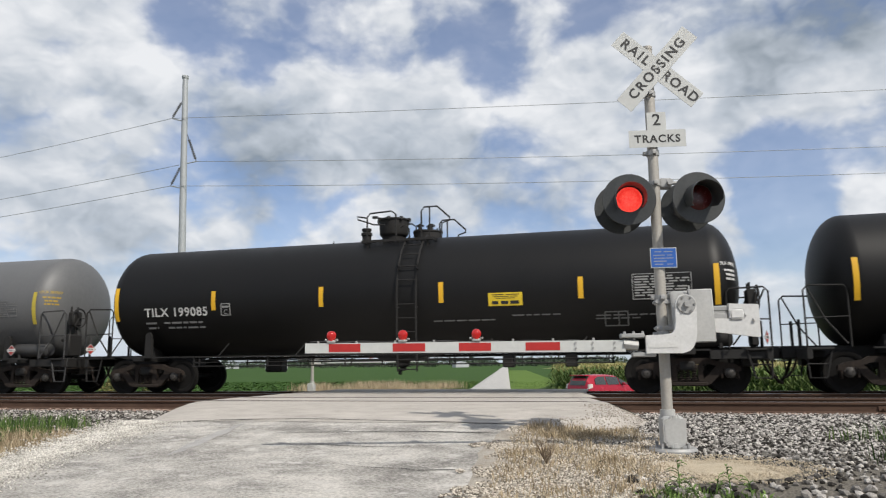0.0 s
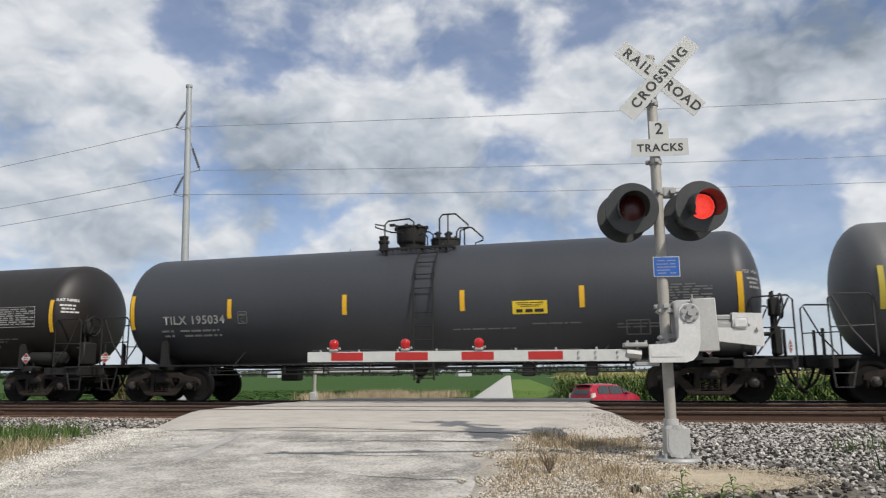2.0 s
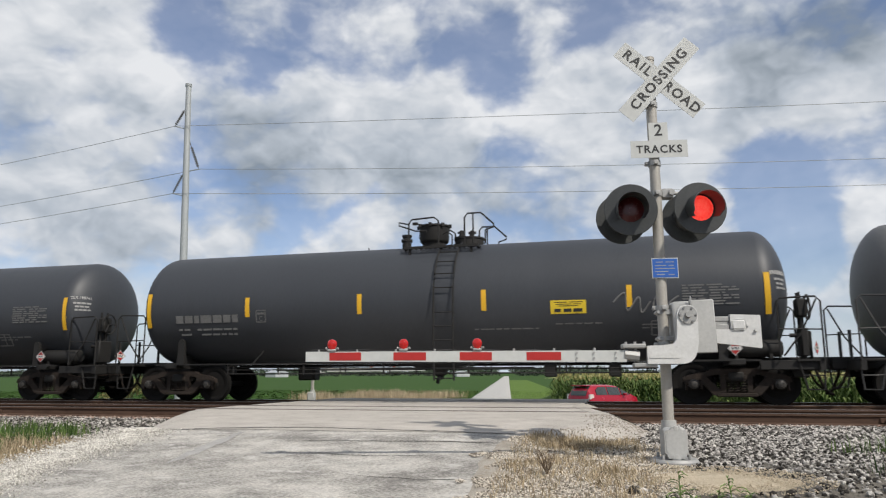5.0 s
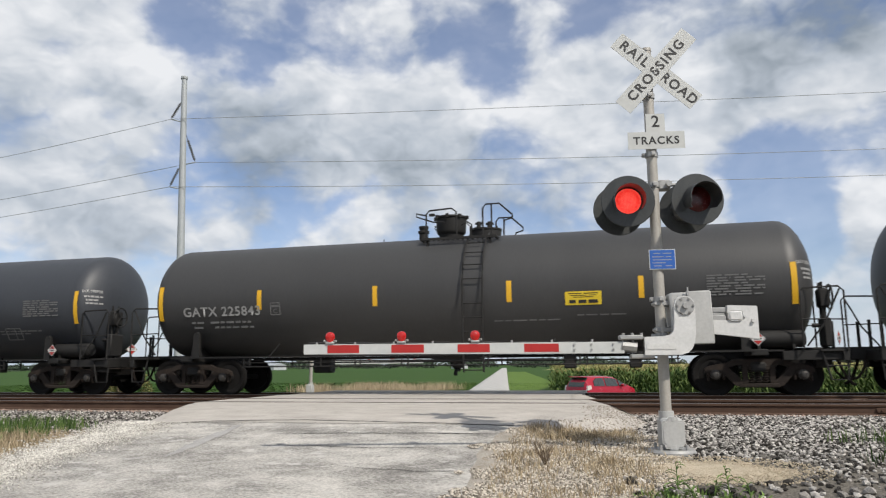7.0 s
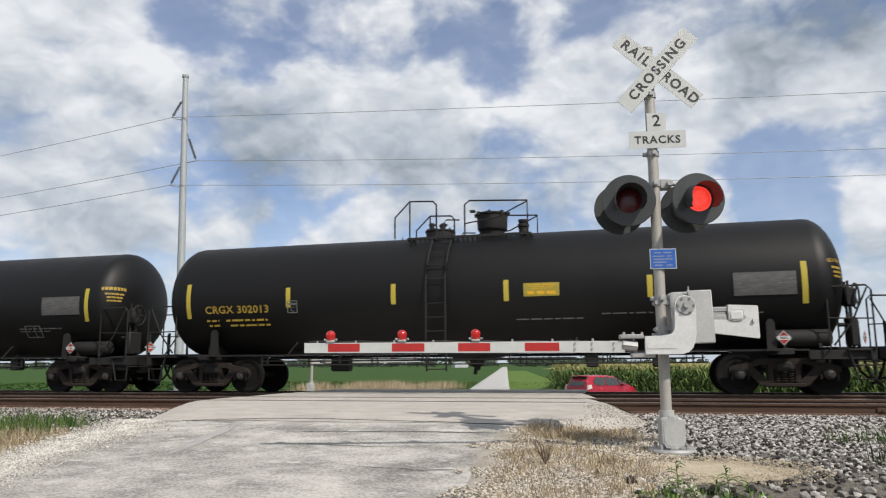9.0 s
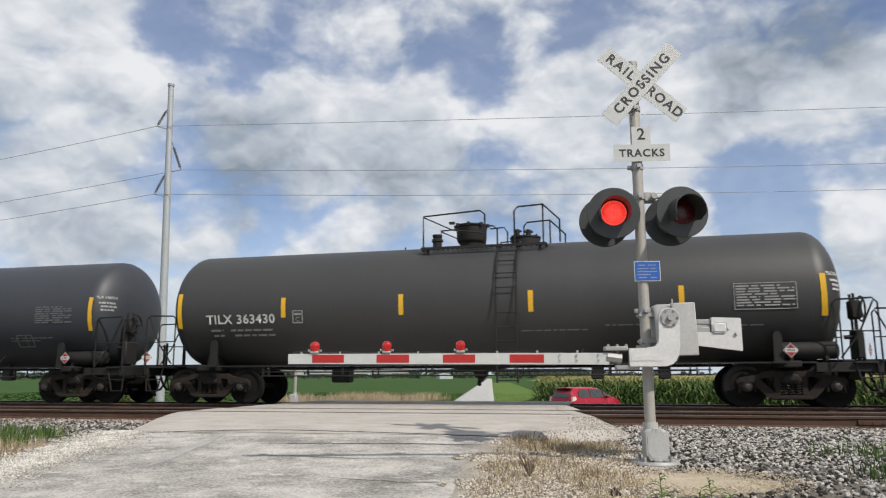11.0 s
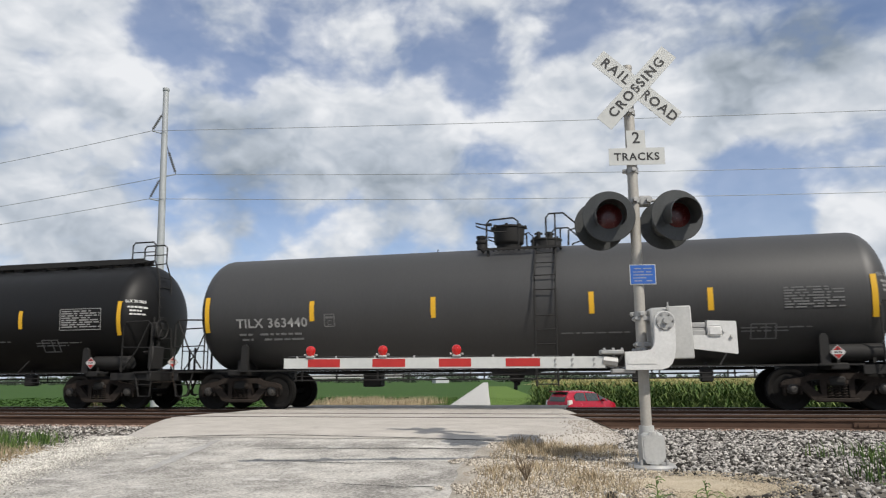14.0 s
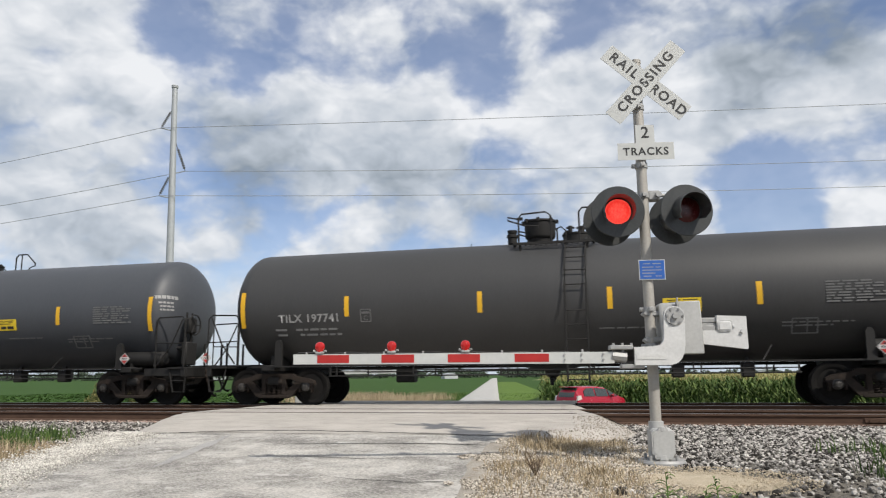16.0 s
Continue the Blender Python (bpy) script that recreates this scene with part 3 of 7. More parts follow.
def rails():
    for y in RAILS:
        z = 0.01 if y < 16.5 else 0.0
        root = thing("rail", "rust-brown steel rail with a polished head", "rail", TRACK @ Matrix.Translation((0, y, z)), group="rails of the two tracks")
        me = shaped("rail_body", RAIL_RUST, lambda bm: rail_profile(bm, -260, 220))
        place("rail_body", me, root)

        def head(bm):
            box(bm, -20, 0, 0.002, 480, 0.05, 0.006)
        place("rail_head", shaped("rail_head", RAIL_HEAD, head), root, label="polished running surface")

        def bars(bm):
            box(bm, 0, -0.03, -0.1, 0.9, 0.03, 0.085, bevel=0.008)
            for k in range(6):
                tube(bm, [(-0.37 + 0.15 * k, -0.03, -0.1), (-0.37 + 0.15 * k, -0.075, -0.1)], 0.016, 6)
        for x in (-14.2, 4.6, 17.9):
            place("joint_bar", shaped("joint_bar", RAIL_RUST, bars), root, Matrix.Translation((x, 0, 0)))


rails()


def rock_template(seed):
    rnd = random.Random(seed)
    bm = bmesh.new()
    bmesh.ops.create_icosphere(bm, subdivisions=1, radius=1.0)
    stretch = (rnd.uniform(0.8, 1.25), rnd.uniform(0.7, 1.0), rnd.uniform(0.55, 0.8))
    for v in bm.verts:
        k = rnd.uniform(0.72, 1.18)
        v.co = Vector((v.co.x * stretch[0] * k, v.co.y * stretch[1] * k, v.co.z * stretch[2] * k))
    verts = np.array([v.co for v in bm.verts])
    bm.verts.ensure_lookup_table()
    faces = np.array([[v.index for v in f.verts] for f in bm.faces])
    bm.free()
    return verts, faces


def scatter_stones(name, count, spot, size, material, seed, keep=None, ground_of=None):
    """Many loose stones in one mesh."""
    rng = np.random.RandomState(seed)
    ground_of = ground_of or land_z
    kinds = [rock_template(seed * 10 + i) for i in range(6)]
    vs, fs, base = [], [], 0
    for i in range(count):
        x, y = spot(rng)
        if keep and not keep(x, y):
            continue
        v, f = kinds[rng.randint(6)]
        s = size * rng.uniform(0.55, 1.45)
        a, b = rng.uniform(0, 6.28), rng.uniform(-0.6, 0.6)
        ca, sa, cb, sb = math.cos(a), math.sin(a), math.cos(b), math.sin(b)
        rot = np.array([[ca, -sa, 0], [sa, ca, 0], [0, 0, 1]]) @ np.array([[1, 0, 0], [0, cb, -sb], [0, sb, cb]])
        vs.append((v @ rot.T) * s + (x, y, ground_of(x, y) + s * rng.uniform(0.05, 0.45)))
        fs.append(f + base)
        base += len(v)
    return solid(name, np.concatenate(vs).tolist(), np.concatenate(fs).tolist(), material)


def verge_z(x, y):
    """Height of the grit that slopes from the road's right edge down to the ballast."""
    k = min(1, max(0, (x - edge_r(y)) / 0.8))
    return max(land_z(x, y), lerp(y, ROAD_Y, ROAD_Z) * (1 - k) + land_z(x, y) * k) + 0.012


def off_road(x, y):
    if y < 10.4:
        return x < lerp(y, NEAR_Y, NEAR_L) - 0.55 or x > lerp(y, NEAR_Y, NEAR_R) - 0.05
    return x < APRON_L(y) - 0.1 or x > APRON_R(y) + 0.05


def stones():
    def right(rng):
        return rng.uniform(-0.6, 8.5), 13.75 - 6.6 * rng.beta(1.25, 1.6)

    def pale_ok(x, y):
        pad = ((x - 0.75) / 0.95) ** 2 + ((y - 7.75) / 0.55) ** 2
        return off_road(x, y) and pad > 1 and not (x < 0.3 and y < 9.2 and noise.noise((x * 1.5, y * 1.5, 2)) < 0.25)
    tagged(new("ballast", scatter_stones("ballast", 40000, right, 0.0215, STONE, 3, pale_ok)), "grey and white crushed stone ballast beside the rails", "ballast", kind="stuff")

    def left(rng):
        return rng.uniform(-19, -6.8), rng.uniform(9.6, 13.75)
    tagged(new("ballast", scatter_stones("ballast", 18000, left, 0.0215, STONE, 4, lambda x, y: off_road(x, y) and (y > 11.3 or rng_keep(x, y)))), "grey ballast stones thinning out into weeds", "ballast", kind="stuff")

    def foot(rng):
        return (rng.uniform(-18, -8.3) if rng.rand() < 0.5 else rng.uniform(-0.3, 9)), rng.normal(13.62, 0.10)
    tagged(new("ballast", scatter_stones("ballast", 4200, foot, 0.024, STONE_RUST, 5)), "rust-stained stones along the foot of the rail", "ballast", kind="stuff")

    def grit(rng):
        return rng.uniform(-1.85, 0.6), rng.uniform(5.4, 10.3)
    tagged(new("gravel", scatter_stones("gravel", 31000, grit, 0.0110, GRAVEL_PALE, 6, lambda x, y: x > edge_r(y) - 0.16 - 0.6 * noise.noise((x, y * 2, 4)) + 0.3 * noise.noise((x * 7, y * 7, 4)), verge_z)), "pale limestone grit at the road's edge", "gravel", kind="stuff")

    def between(rng):
        return (rng.uniform(-24, -8.6) if rng.rand() < 0.6 else rng.uniform(-0.7, 12)), rng.choice([15.45, 16.5, 19.7]) + rng.uniform(-1.0, 1.0)
    tagged(new("ballast", scatter_stones("ballast", 3500, between, 0.03, STONE, 7, lambda x, y: min(abs(y + 0.0175 * (x + 9) - r) for r in RAILS) > 0.13)), "ballast stones between the tracks", "ballast", kind="stuff")


def edge_grit():
    """Small white pebbles along the road's rims and over the sand."""
    def rim(rng):
        y = rng.uniform(5.8, 10.3)
        return edge_l(y) - 0.22 + rng.normal(0, 0.28), y
    me = scatter_stones("gravel", 17000, rim, 0.0098, WHITE_GRAVEL, 8, None, lambda x, y: road_z(x, y) + 0.010)
    tagged(new("gravel", me), "white pebbles along the asphalt's edge", "gravel", kind="stuff")

    def sand(rng):
        q, r = rng.uniform(0, 6.28), math.sqrt(rng.rand())
        return 0.75 + 1.15 * r * math.cos(q), 7.75 + 0.68 * r * math.sin(q)
    me = scatter_stones("gravel", 2600, sand, 0.0095, SAND, 9, None, lambda x, y: land_z(x, y) + 0.02)
    tagged(new("gravel", me), "buff grit strewn over the sand", "gravel", kind="stuff")


    def fan(rng):
        y = rng.uniform(10.4, 12.9)
        return APRON_R(y) + rng.uniform(-0.55, 0.7) * rng.rand() ** 0.5, y

    def fan_z(x, y):
        d = (x - APRON_R(y)) / 0.55
        return road_z(x, y) + 0.006 - 0.24 * min(1, max(0, d))
    tagged(new("gravel", scatter_stones("gravel", 1100, fan, 0.012, GRIT_DUSTY, 10, None, fan_z)), "grit spilling over the apron's edge", "gravel", kind="stuff")


def rng_keep(x, y):
    return noise.noise((x * 0.8, y * 0.8, 7)) > -0.1


stones()
edge_grit()
# buff sand round the signal's footing
pad_me = grid_sheet("sand_patch", [-1 + 0.1 * i for i in range(21)], [-1 + 0.1 * i for i in range(21)],
                    lambda u, v: land_z(0.75 + u, 7.75 + 0.62 * v) + 0.045 * max(-1.2, 1 - (u * u + v * v) * (1.1 + 0.5 * noise.noise((u * 3, v * 3, 1)))) - 0.012, SAND)
pad_ob = new("sand_patch", pad_me)
pad_ob.matrix_basis = Matrix.Translation((0.75, 7.75, 0)) @ Matrix.Diagonal((1, 0.62, 1, 1))
tagged(pad_ob, "low patch of buff sand before the signal footing", "sand", kind="stuff")


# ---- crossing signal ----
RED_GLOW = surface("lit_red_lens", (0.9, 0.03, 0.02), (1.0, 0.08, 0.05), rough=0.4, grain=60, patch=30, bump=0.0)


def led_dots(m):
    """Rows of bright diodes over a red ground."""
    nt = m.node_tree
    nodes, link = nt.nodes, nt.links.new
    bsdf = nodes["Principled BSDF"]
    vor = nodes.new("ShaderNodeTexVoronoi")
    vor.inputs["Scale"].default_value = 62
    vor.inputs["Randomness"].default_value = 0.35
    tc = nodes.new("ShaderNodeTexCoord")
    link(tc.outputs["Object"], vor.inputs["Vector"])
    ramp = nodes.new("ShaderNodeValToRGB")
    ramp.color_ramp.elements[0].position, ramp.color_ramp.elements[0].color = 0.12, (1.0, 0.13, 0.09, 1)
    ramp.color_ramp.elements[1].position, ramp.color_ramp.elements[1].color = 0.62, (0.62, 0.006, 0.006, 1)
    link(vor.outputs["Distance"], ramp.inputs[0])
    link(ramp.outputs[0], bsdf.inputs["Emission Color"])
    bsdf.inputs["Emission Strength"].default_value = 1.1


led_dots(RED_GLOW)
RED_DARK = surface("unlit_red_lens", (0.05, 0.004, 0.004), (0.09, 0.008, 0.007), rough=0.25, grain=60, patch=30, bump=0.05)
BULB_RED = surface("small_red_lens", (0.22, 0.006, 0.006), (0.32, 0.012, 0.010), rough=0.12, grain=20, patch=10, bump=0.0, glow=0.7)
LAMP_UNITS = []


def arm_plate(bm, length, width, thick=0.006):
    box(bm, 0, 0, 0, length, thick, width, bevel=0.002)


def crossing_light(parent, m, back=False):
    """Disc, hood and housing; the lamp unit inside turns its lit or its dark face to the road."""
    disc = place("disc", shaped("disc", LAMP_BLACK, lambda bm: lathe(bm, [(0.165, -0.006), (0.30, -0.006), (0.307, 0.0), (0.30, 0.006), (0.165, 0.006), (0.165, -0.006)], 40, "y")), parent, m, "round black background disc")

    def hood(bm):
        n, rings = 22, []
        for k in range(n + 1):
            q = radians(-38 + 256 * k / n)
            c, s = math.cos(q), math.sin(q)
            reach = -0.30 if 20 < k * 256 / n < 236 else -0.22
            rings.append([bm.verts.new((0.165 * c, 0.0, 0.165 * s)), bm.verts.new((0.172 * c, reach, 0.172 * s - 0.03)), bm.verts.new((0.178 * c, reach, 0.178 * s - 0.03)), bm.verts.new((0.171 * c, 0.0, 0.171 * s))])
        for a, b in zip(rings, rings[1:]):
            for i in range(4):
                bm.faces.new((a[i], a[(i + 1) % 4], b[(i + 1) % 4], b[i]))
    place("hood", shaped("hood", LAMP_BLACK, hood), disc)
    place("housing", shaped("housing", LAMP_BLACK, lambda bm: lathe(bm, [(0.17, 0.004), (0.175, 0.03), (0.165, 0.12), (0.12, 0.19), (0.0, 0.20)], 28, "y")), disc)
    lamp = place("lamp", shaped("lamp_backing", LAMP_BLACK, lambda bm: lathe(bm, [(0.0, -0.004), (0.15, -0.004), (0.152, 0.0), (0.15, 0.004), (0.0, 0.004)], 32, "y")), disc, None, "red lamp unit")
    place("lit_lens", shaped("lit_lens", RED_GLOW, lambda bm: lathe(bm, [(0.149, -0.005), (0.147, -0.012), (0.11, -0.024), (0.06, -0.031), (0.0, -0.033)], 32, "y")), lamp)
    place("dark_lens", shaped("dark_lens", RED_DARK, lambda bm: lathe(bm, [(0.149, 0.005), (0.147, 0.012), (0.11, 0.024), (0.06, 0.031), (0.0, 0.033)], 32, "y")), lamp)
    place("bracket", shaped("bracket", GALV, lambda bm: (tube(bm, [(0, 0.10, 0.0), (0, 0.12, 0.22), (0, 0.12, 0.24)], 0.02, 8), box(bm, 0, 0.12, 0.24, 0.08, 0.07, 0.05, bevel=0.01))), disc)
    return lamp


def sign_plate(name, outline, material, parent, m, thick=0.004):
    bm = bmesh.new()
    prism(bm, outline, -thick / 2, thick / 2)
    return part(name, bm, material, parent, m=m)


def crossing_signal(m, name_label, gate=True, lettered=True):
    root = thing("crossing_signal", name_label, "crossing signal", m, group="crossing signals")
    T = Matrix.Translation
    X = -0.035
    bm = bmesh.new()
    tube(bm, [(X, 0, 0.3), (X, 0, 4.72)], 0.062, 18)
    tube(bm, [(X, 0, 4.72), (X, 0, 4.76)], 0.066, 18)
    part("mast", bm, MAST_PAINT, root)
    for z in (4.15, 3.42, 3.05, 1.70, 1.28):
        b = bmesh.new()
        lathe(b, [(0.063, -0.03), (0.074, -0.03), (0.074, 0.03), (0.063, 0.03)], 16)
        box(b, 0.0, -0.085, 0, 0.05, 0.05, 0.05, bevel=0.006)
        box(b, -0.09, 0, 0, 0.05, 0.03, 0.05, bevel=0.006)
        tube(b, [(-0.10, -0.05, 0), (-0.10, 0.05, 0)], 0.012, 6)
        part("clamp", b, GALV, root, m=T((X, 0, z)))
    b = bmesh.new()
    box(b, 0, 0, 0.20, 0.24, 0.26, 0.34, bevel=0.03)
    cover = [(-0.125, 0.10), (-0.125, 0.32), (-0.105, 0.345), (-0.06, 0.345), (-0.04, 0.385), (0.04, 0.385), (0.06, 0.345), (0.105, 0.345), (0.125, 0.32), (0.125, 0.10), (0.10, 0.085), (0.085, 0.04), (0.05, 0.045), (0.035, 0.01), (-0.035, 0.01), (-0.05, 0.045), (-0.085, 0.04), (-0.10, 0.085)]
    prism(b, cover, -0.165, -0.13)
    prism(b, [(x * 0.86, 0.2 + (z - 0.2) * 0.86) for x, z in cover], -0.172, -0.164)
    tube(b, [(-0.035, 0, 0.34), (-0.035, 0, 0.44)], 0.085, 14)
    box(b, 0.0, -0.16, 0.36, 0.05, 0.03, 0.06, bevel=0.008)
    box(b, 0.0, -0.16, 0.06, 0.05, 0.03, 0.06, bevel=0.008)
    for sx in (-0.09, 0.09):
        tube(b, [(sx, -0.15, 0.335), (sx, -0.17, 0.335)], 0.012, 6)
        tube(b, [(sx, -0.15, 0.07), (sx, -0.17, 0.07)], 0.012, 6)
    part("junction_box", b, CASE_PAINT, root, "grey cast junction box at the mast's foot")
    b = bmesh.new()
    lathe(b, [(0.0, -0.25), (0.27, -0.25), (0.27, 0.0), (0.25, 0.025), (0.0, 0.025)], 24)
    for k in range(4):
        q = math.pi / 4 + k * math.pi / 2
        tube(b, [(0.2 * math.cos(q), 0.2 * math.sin(q), 0.02), (0.2 * math.cos(q), 0.2 * math.sin(q), 0.08)], 0.018, 6)
    part("footing", b, GALV, root)
    # crossbuck
    C = (0.055, -0.085, 4.445)
    for k, (ang, dy) in enumerate(((-42.5, 0.0), (47.5, -0.010))):
        bm = bmesh.new()
        arm_plate(bm, 1.22, 0.229)
        mm = T((C[0], C[1] + dy, C[2])) @ pose(0, 0, 0, 0, -ang, 0)
        blade = part("crossbuck_blade", bm, SIGN_WHITE, root, "white reflective crossbuck blade", mm)
        if lettered:
            if k == 1:
                place("lettering", words("CROSSING", 0.165, SIGN_BLACK, gap=1.28, weight=0.004), blade, T((0, -0.0055, 0)))
            else:
                place("lettering", words("RAIL", 0.165, SIGN_BLACK, gap=1.3, weight=0.004), blade, T((-0.33, -0.0055, 0)))
                place("lettering", words("ROAD", 0.165, SIGN_BLACK, gap=1.18, weight=0.004), blade, T((0.35, -0.0055, 0)))
        b = bmesh.new()
        for x in (-0.03, 0.03):
            tube(b, [(x, -0.004, 0.0), (x, -0.012, 0.0)], 0.011, 8)
        if k:
            tagged(part("bolt", b, GALV, blade), kind="stuff")
        else:
            b.free()
    # number-of-tracks plate
    plate = sign_plate("track_count_sign", [(-0.33, 0), (0.33, 0), (0.33, 0.21), (0.11, 0.21), (0.11, 0.43), (-0.11, 0.43), (-0.11, 0.21), (-0.33, 0.21)], SIGN_WHITE, root, T((0.012, -0.085, 3.475)))
    if lettered:
        place("lettering", words("2", 0.20, SIGN_BLACK, weight=0.003), plate, T((0, -0.004, 0.33)))
        place("lettering", words("TRACKS", 0.13, SIGN_BLACK, gap=1.16, weight=0.0035), plate, T((0.0, -0.004, 0.098)))
    # cross arm and lights
    bm = bmesh.new()
    tube(bm, [(-0.36, 0.03, 3.06), (0.44, 0.03, 3.06)], 0.022, 10)
    box(bm, 0.09, 0.02, 3.05, 0.14, 0.12, 0.12, bevel=0.015)
    tube(bm, [(0.13, -0.03, 3.05), (0.13, -0.10, 3.05)], 0.035, 8)
    part("light_arm", bm, GALV, root)
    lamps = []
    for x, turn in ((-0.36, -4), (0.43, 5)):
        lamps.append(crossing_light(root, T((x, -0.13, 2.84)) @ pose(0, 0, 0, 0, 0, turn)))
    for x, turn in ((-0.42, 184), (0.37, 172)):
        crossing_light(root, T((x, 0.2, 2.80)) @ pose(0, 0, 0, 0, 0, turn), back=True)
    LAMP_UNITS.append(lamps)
    if lettered:
        bm = bmesh.new()
        box(bm, 0, 0, 0, 0.30, 0.004, 0.235, bevel=0.0015)
        ident = part("notice", bm, SIGN_WHITE, root, "blue emergency notice with white border", T((0.005, -0.075, 2.155)))
        bm = bmesh.new()
        box(bm, 0, -0.003, 0, 0.282, 0.004, 0.217, bevel=0.0015)
        face = part("notice_face", bm, SIGN_BLUE, ident)
        bm = bmesh.new()
        for z, segs in ((0.07, ((-0.06, 0.08), (0.055, 0.10))), (0.03, ((-0.05, 0.13), (0.07, 0.06))), (-0.005, ((0.0, 0.22),)), (-0.04, ((-0.04, 0.15),)), (-0.075, ((-0.055, 0.09), (0.07, 0.07)))):
            for x, w in segs:
                box(bm, x, -0.0058, z, w, 0.0015, 0.009)
        tagged(part("writing_bar", bm, LETTER_MID, face), kind="stuff")
    if gate:
        gate_gear(root)
    return root


def gate_gear(root):
    T = Matrix.Translation
    bm = bmesh.new()
    box(bm, 0.28, 0.03, 1.48, 0.44, 0.30, 0.58, pose(0, 0, 0, 0, -1.5, 0), bevel=0.03)
    case = part("gate_mechanism", bm, CASE_PAINT, root, "light grey gate mechanism case")
    bm = bmesh.new()
    box(bm, 0.385, -0.13, 1.48, 0.255, 0.03, 0.60, pose(0, 0, 0, 0, -1.5, 0), bevel=0.012)
    part("case_lid", bm, CASE_PAINT, case)
    for z in (1.75, 1.22):
        bm = bmesh.new()
        box(bm, 0.245, -0.15, z, 0.03, 0.04, 0.06, bevel=0.006)
        tube(bm, [(0.245, -0.16, z - 0.04), (0.245, -0.16, z + 0.07)], 0.010, 6)
        part("latch", bm, GALV, case)
    for z in (1.65, 1.35):
        bm = bmesh.new()
        box(bm, 0.0, 0.02, z, 0.20, 0.16, 0.06, bevel=0.01)
        tube(bm, [(-0.10, -0.09, z), (-0.10, 0.10, z)], 0.018, 6)
        part("mounting_bracket", bm, GALV, case)
    # crank from the hub down to the arm
    bm = bmesh.new()
    crank = [(0.062, 1.60), (0.075, 1.66), (0.12, 1.705), (0.18, 1.715), (0.235, 1.70), (0.275, 1.66), (0.29, 1.60), (0.285, 1.40), (0.28, 1.28), (0.265, 1.20), (0.235, 1.13), (0.19, 1.085), (0.12, 1.062), (-0.28, 1.062), (-0.28, 1.262), (-0.09, 1.268), (0.01, 1.285), (0.045, 1.33), (0.055, 1.42)]
    prism(bm, crank, -0.27, -0.21)
    arm_support = part("gate_crank", bm, CRANK_PAINT, root, "pale cast crank that carries the arm")
    bm = bmesh.new()
    lathe(bm, [(0.0, -0.32), (0.03, -0.32), (0.035, -0.285), (0.10, -0.285), (0.105, -0.268), (0.0, -0.268)], 24, "y", (0.18, 0, 1.60))
    part("hub", bm, GALV, arm_support)
    for k in range(6):
        bm = bmesh.new()
        q = k * math.pi / 3
        x, z = 0.18 + 0.085 * math.cos(q), 1.60 + 0.085 * math.sin(q)
        tube(bm, [(x, -0.268, z), (x, -0.295, z)], 0.014, 6)
        part("hub_bolt", bm, TREAD_STEEL, arm_support)
    bm = bmesh.new()
    box(bm, -0.10, -0.273, 1.155, 0.32, 0.006, 0.06)
    part("maker_plate", bm, LETTER_WHITE, arm_support, "white rating plate")
    bm = bmesh.new()
    box(bm, -0.42, -0.20, 1.26, 0.26, 0.14, 0.05, bevel=0.01)
    box(bm, -0.30, -0.19, 1.05, 0.26, 0.12, 0.05, bevel=0.01)
    for x in (-0.5, -0.4, -0.3):
        tube(bm, [(x, -0.2, 1.24), (x, -0.2, 1.31)], 0.016, 6)
    tube(bm, [(-0.52, -0.20, 1.17), (-0.36, -0.20, 1.15)], 0.06, 8)
    part("arm_clamp", bm, GALV, arm_support)
    # counterweight arm behind
    bm = bmesh.new()
    box(bm, 0.62, 0.05, 1.57, 0.36, 0.05, 0.06, bevel=0.01)
    box(bm, 0.62, 0.05, 1.36, 0.36, 0.05, 0.05, bevel=0.01)
    box(bm, 0.58, 0.05, 1.47, 0.26, 0.03, 0.16, bevel=0.01)
    box(bm, 0.62, 0.02, 1.475, 0.16, 0.04, 0.07, bevel=0.012)
    part("counterweight_arm", bm, GALV, root)
    bm = bmesh.new()
    prism(bm, [(0.42, 1.315), (1.04, 1.236), (1.05, 1.246), (1.05, 1.60), (1.04, 1.61), (0.72, 1.622), (0.71, 1.45), (0.42, 1.46)], 0.0, 0.07)
    box(bm, 0.80, -0.012, 1.50, 0.16, 0.03, 0.12, bevel=0.02)
    tube(bm, [(0.99, 0.0, 1.44), (0.99, -0.03, 1.44)], 0.022, 6)
    tube(bm, [(0.90, -0.02, 1.5), (0.90, 0.1, 1.5)], 0.02, 8)
    part("counterweight", bm, CRANK_PAINT, root, "pale steel counterweight plates")
    gate_arm(root)


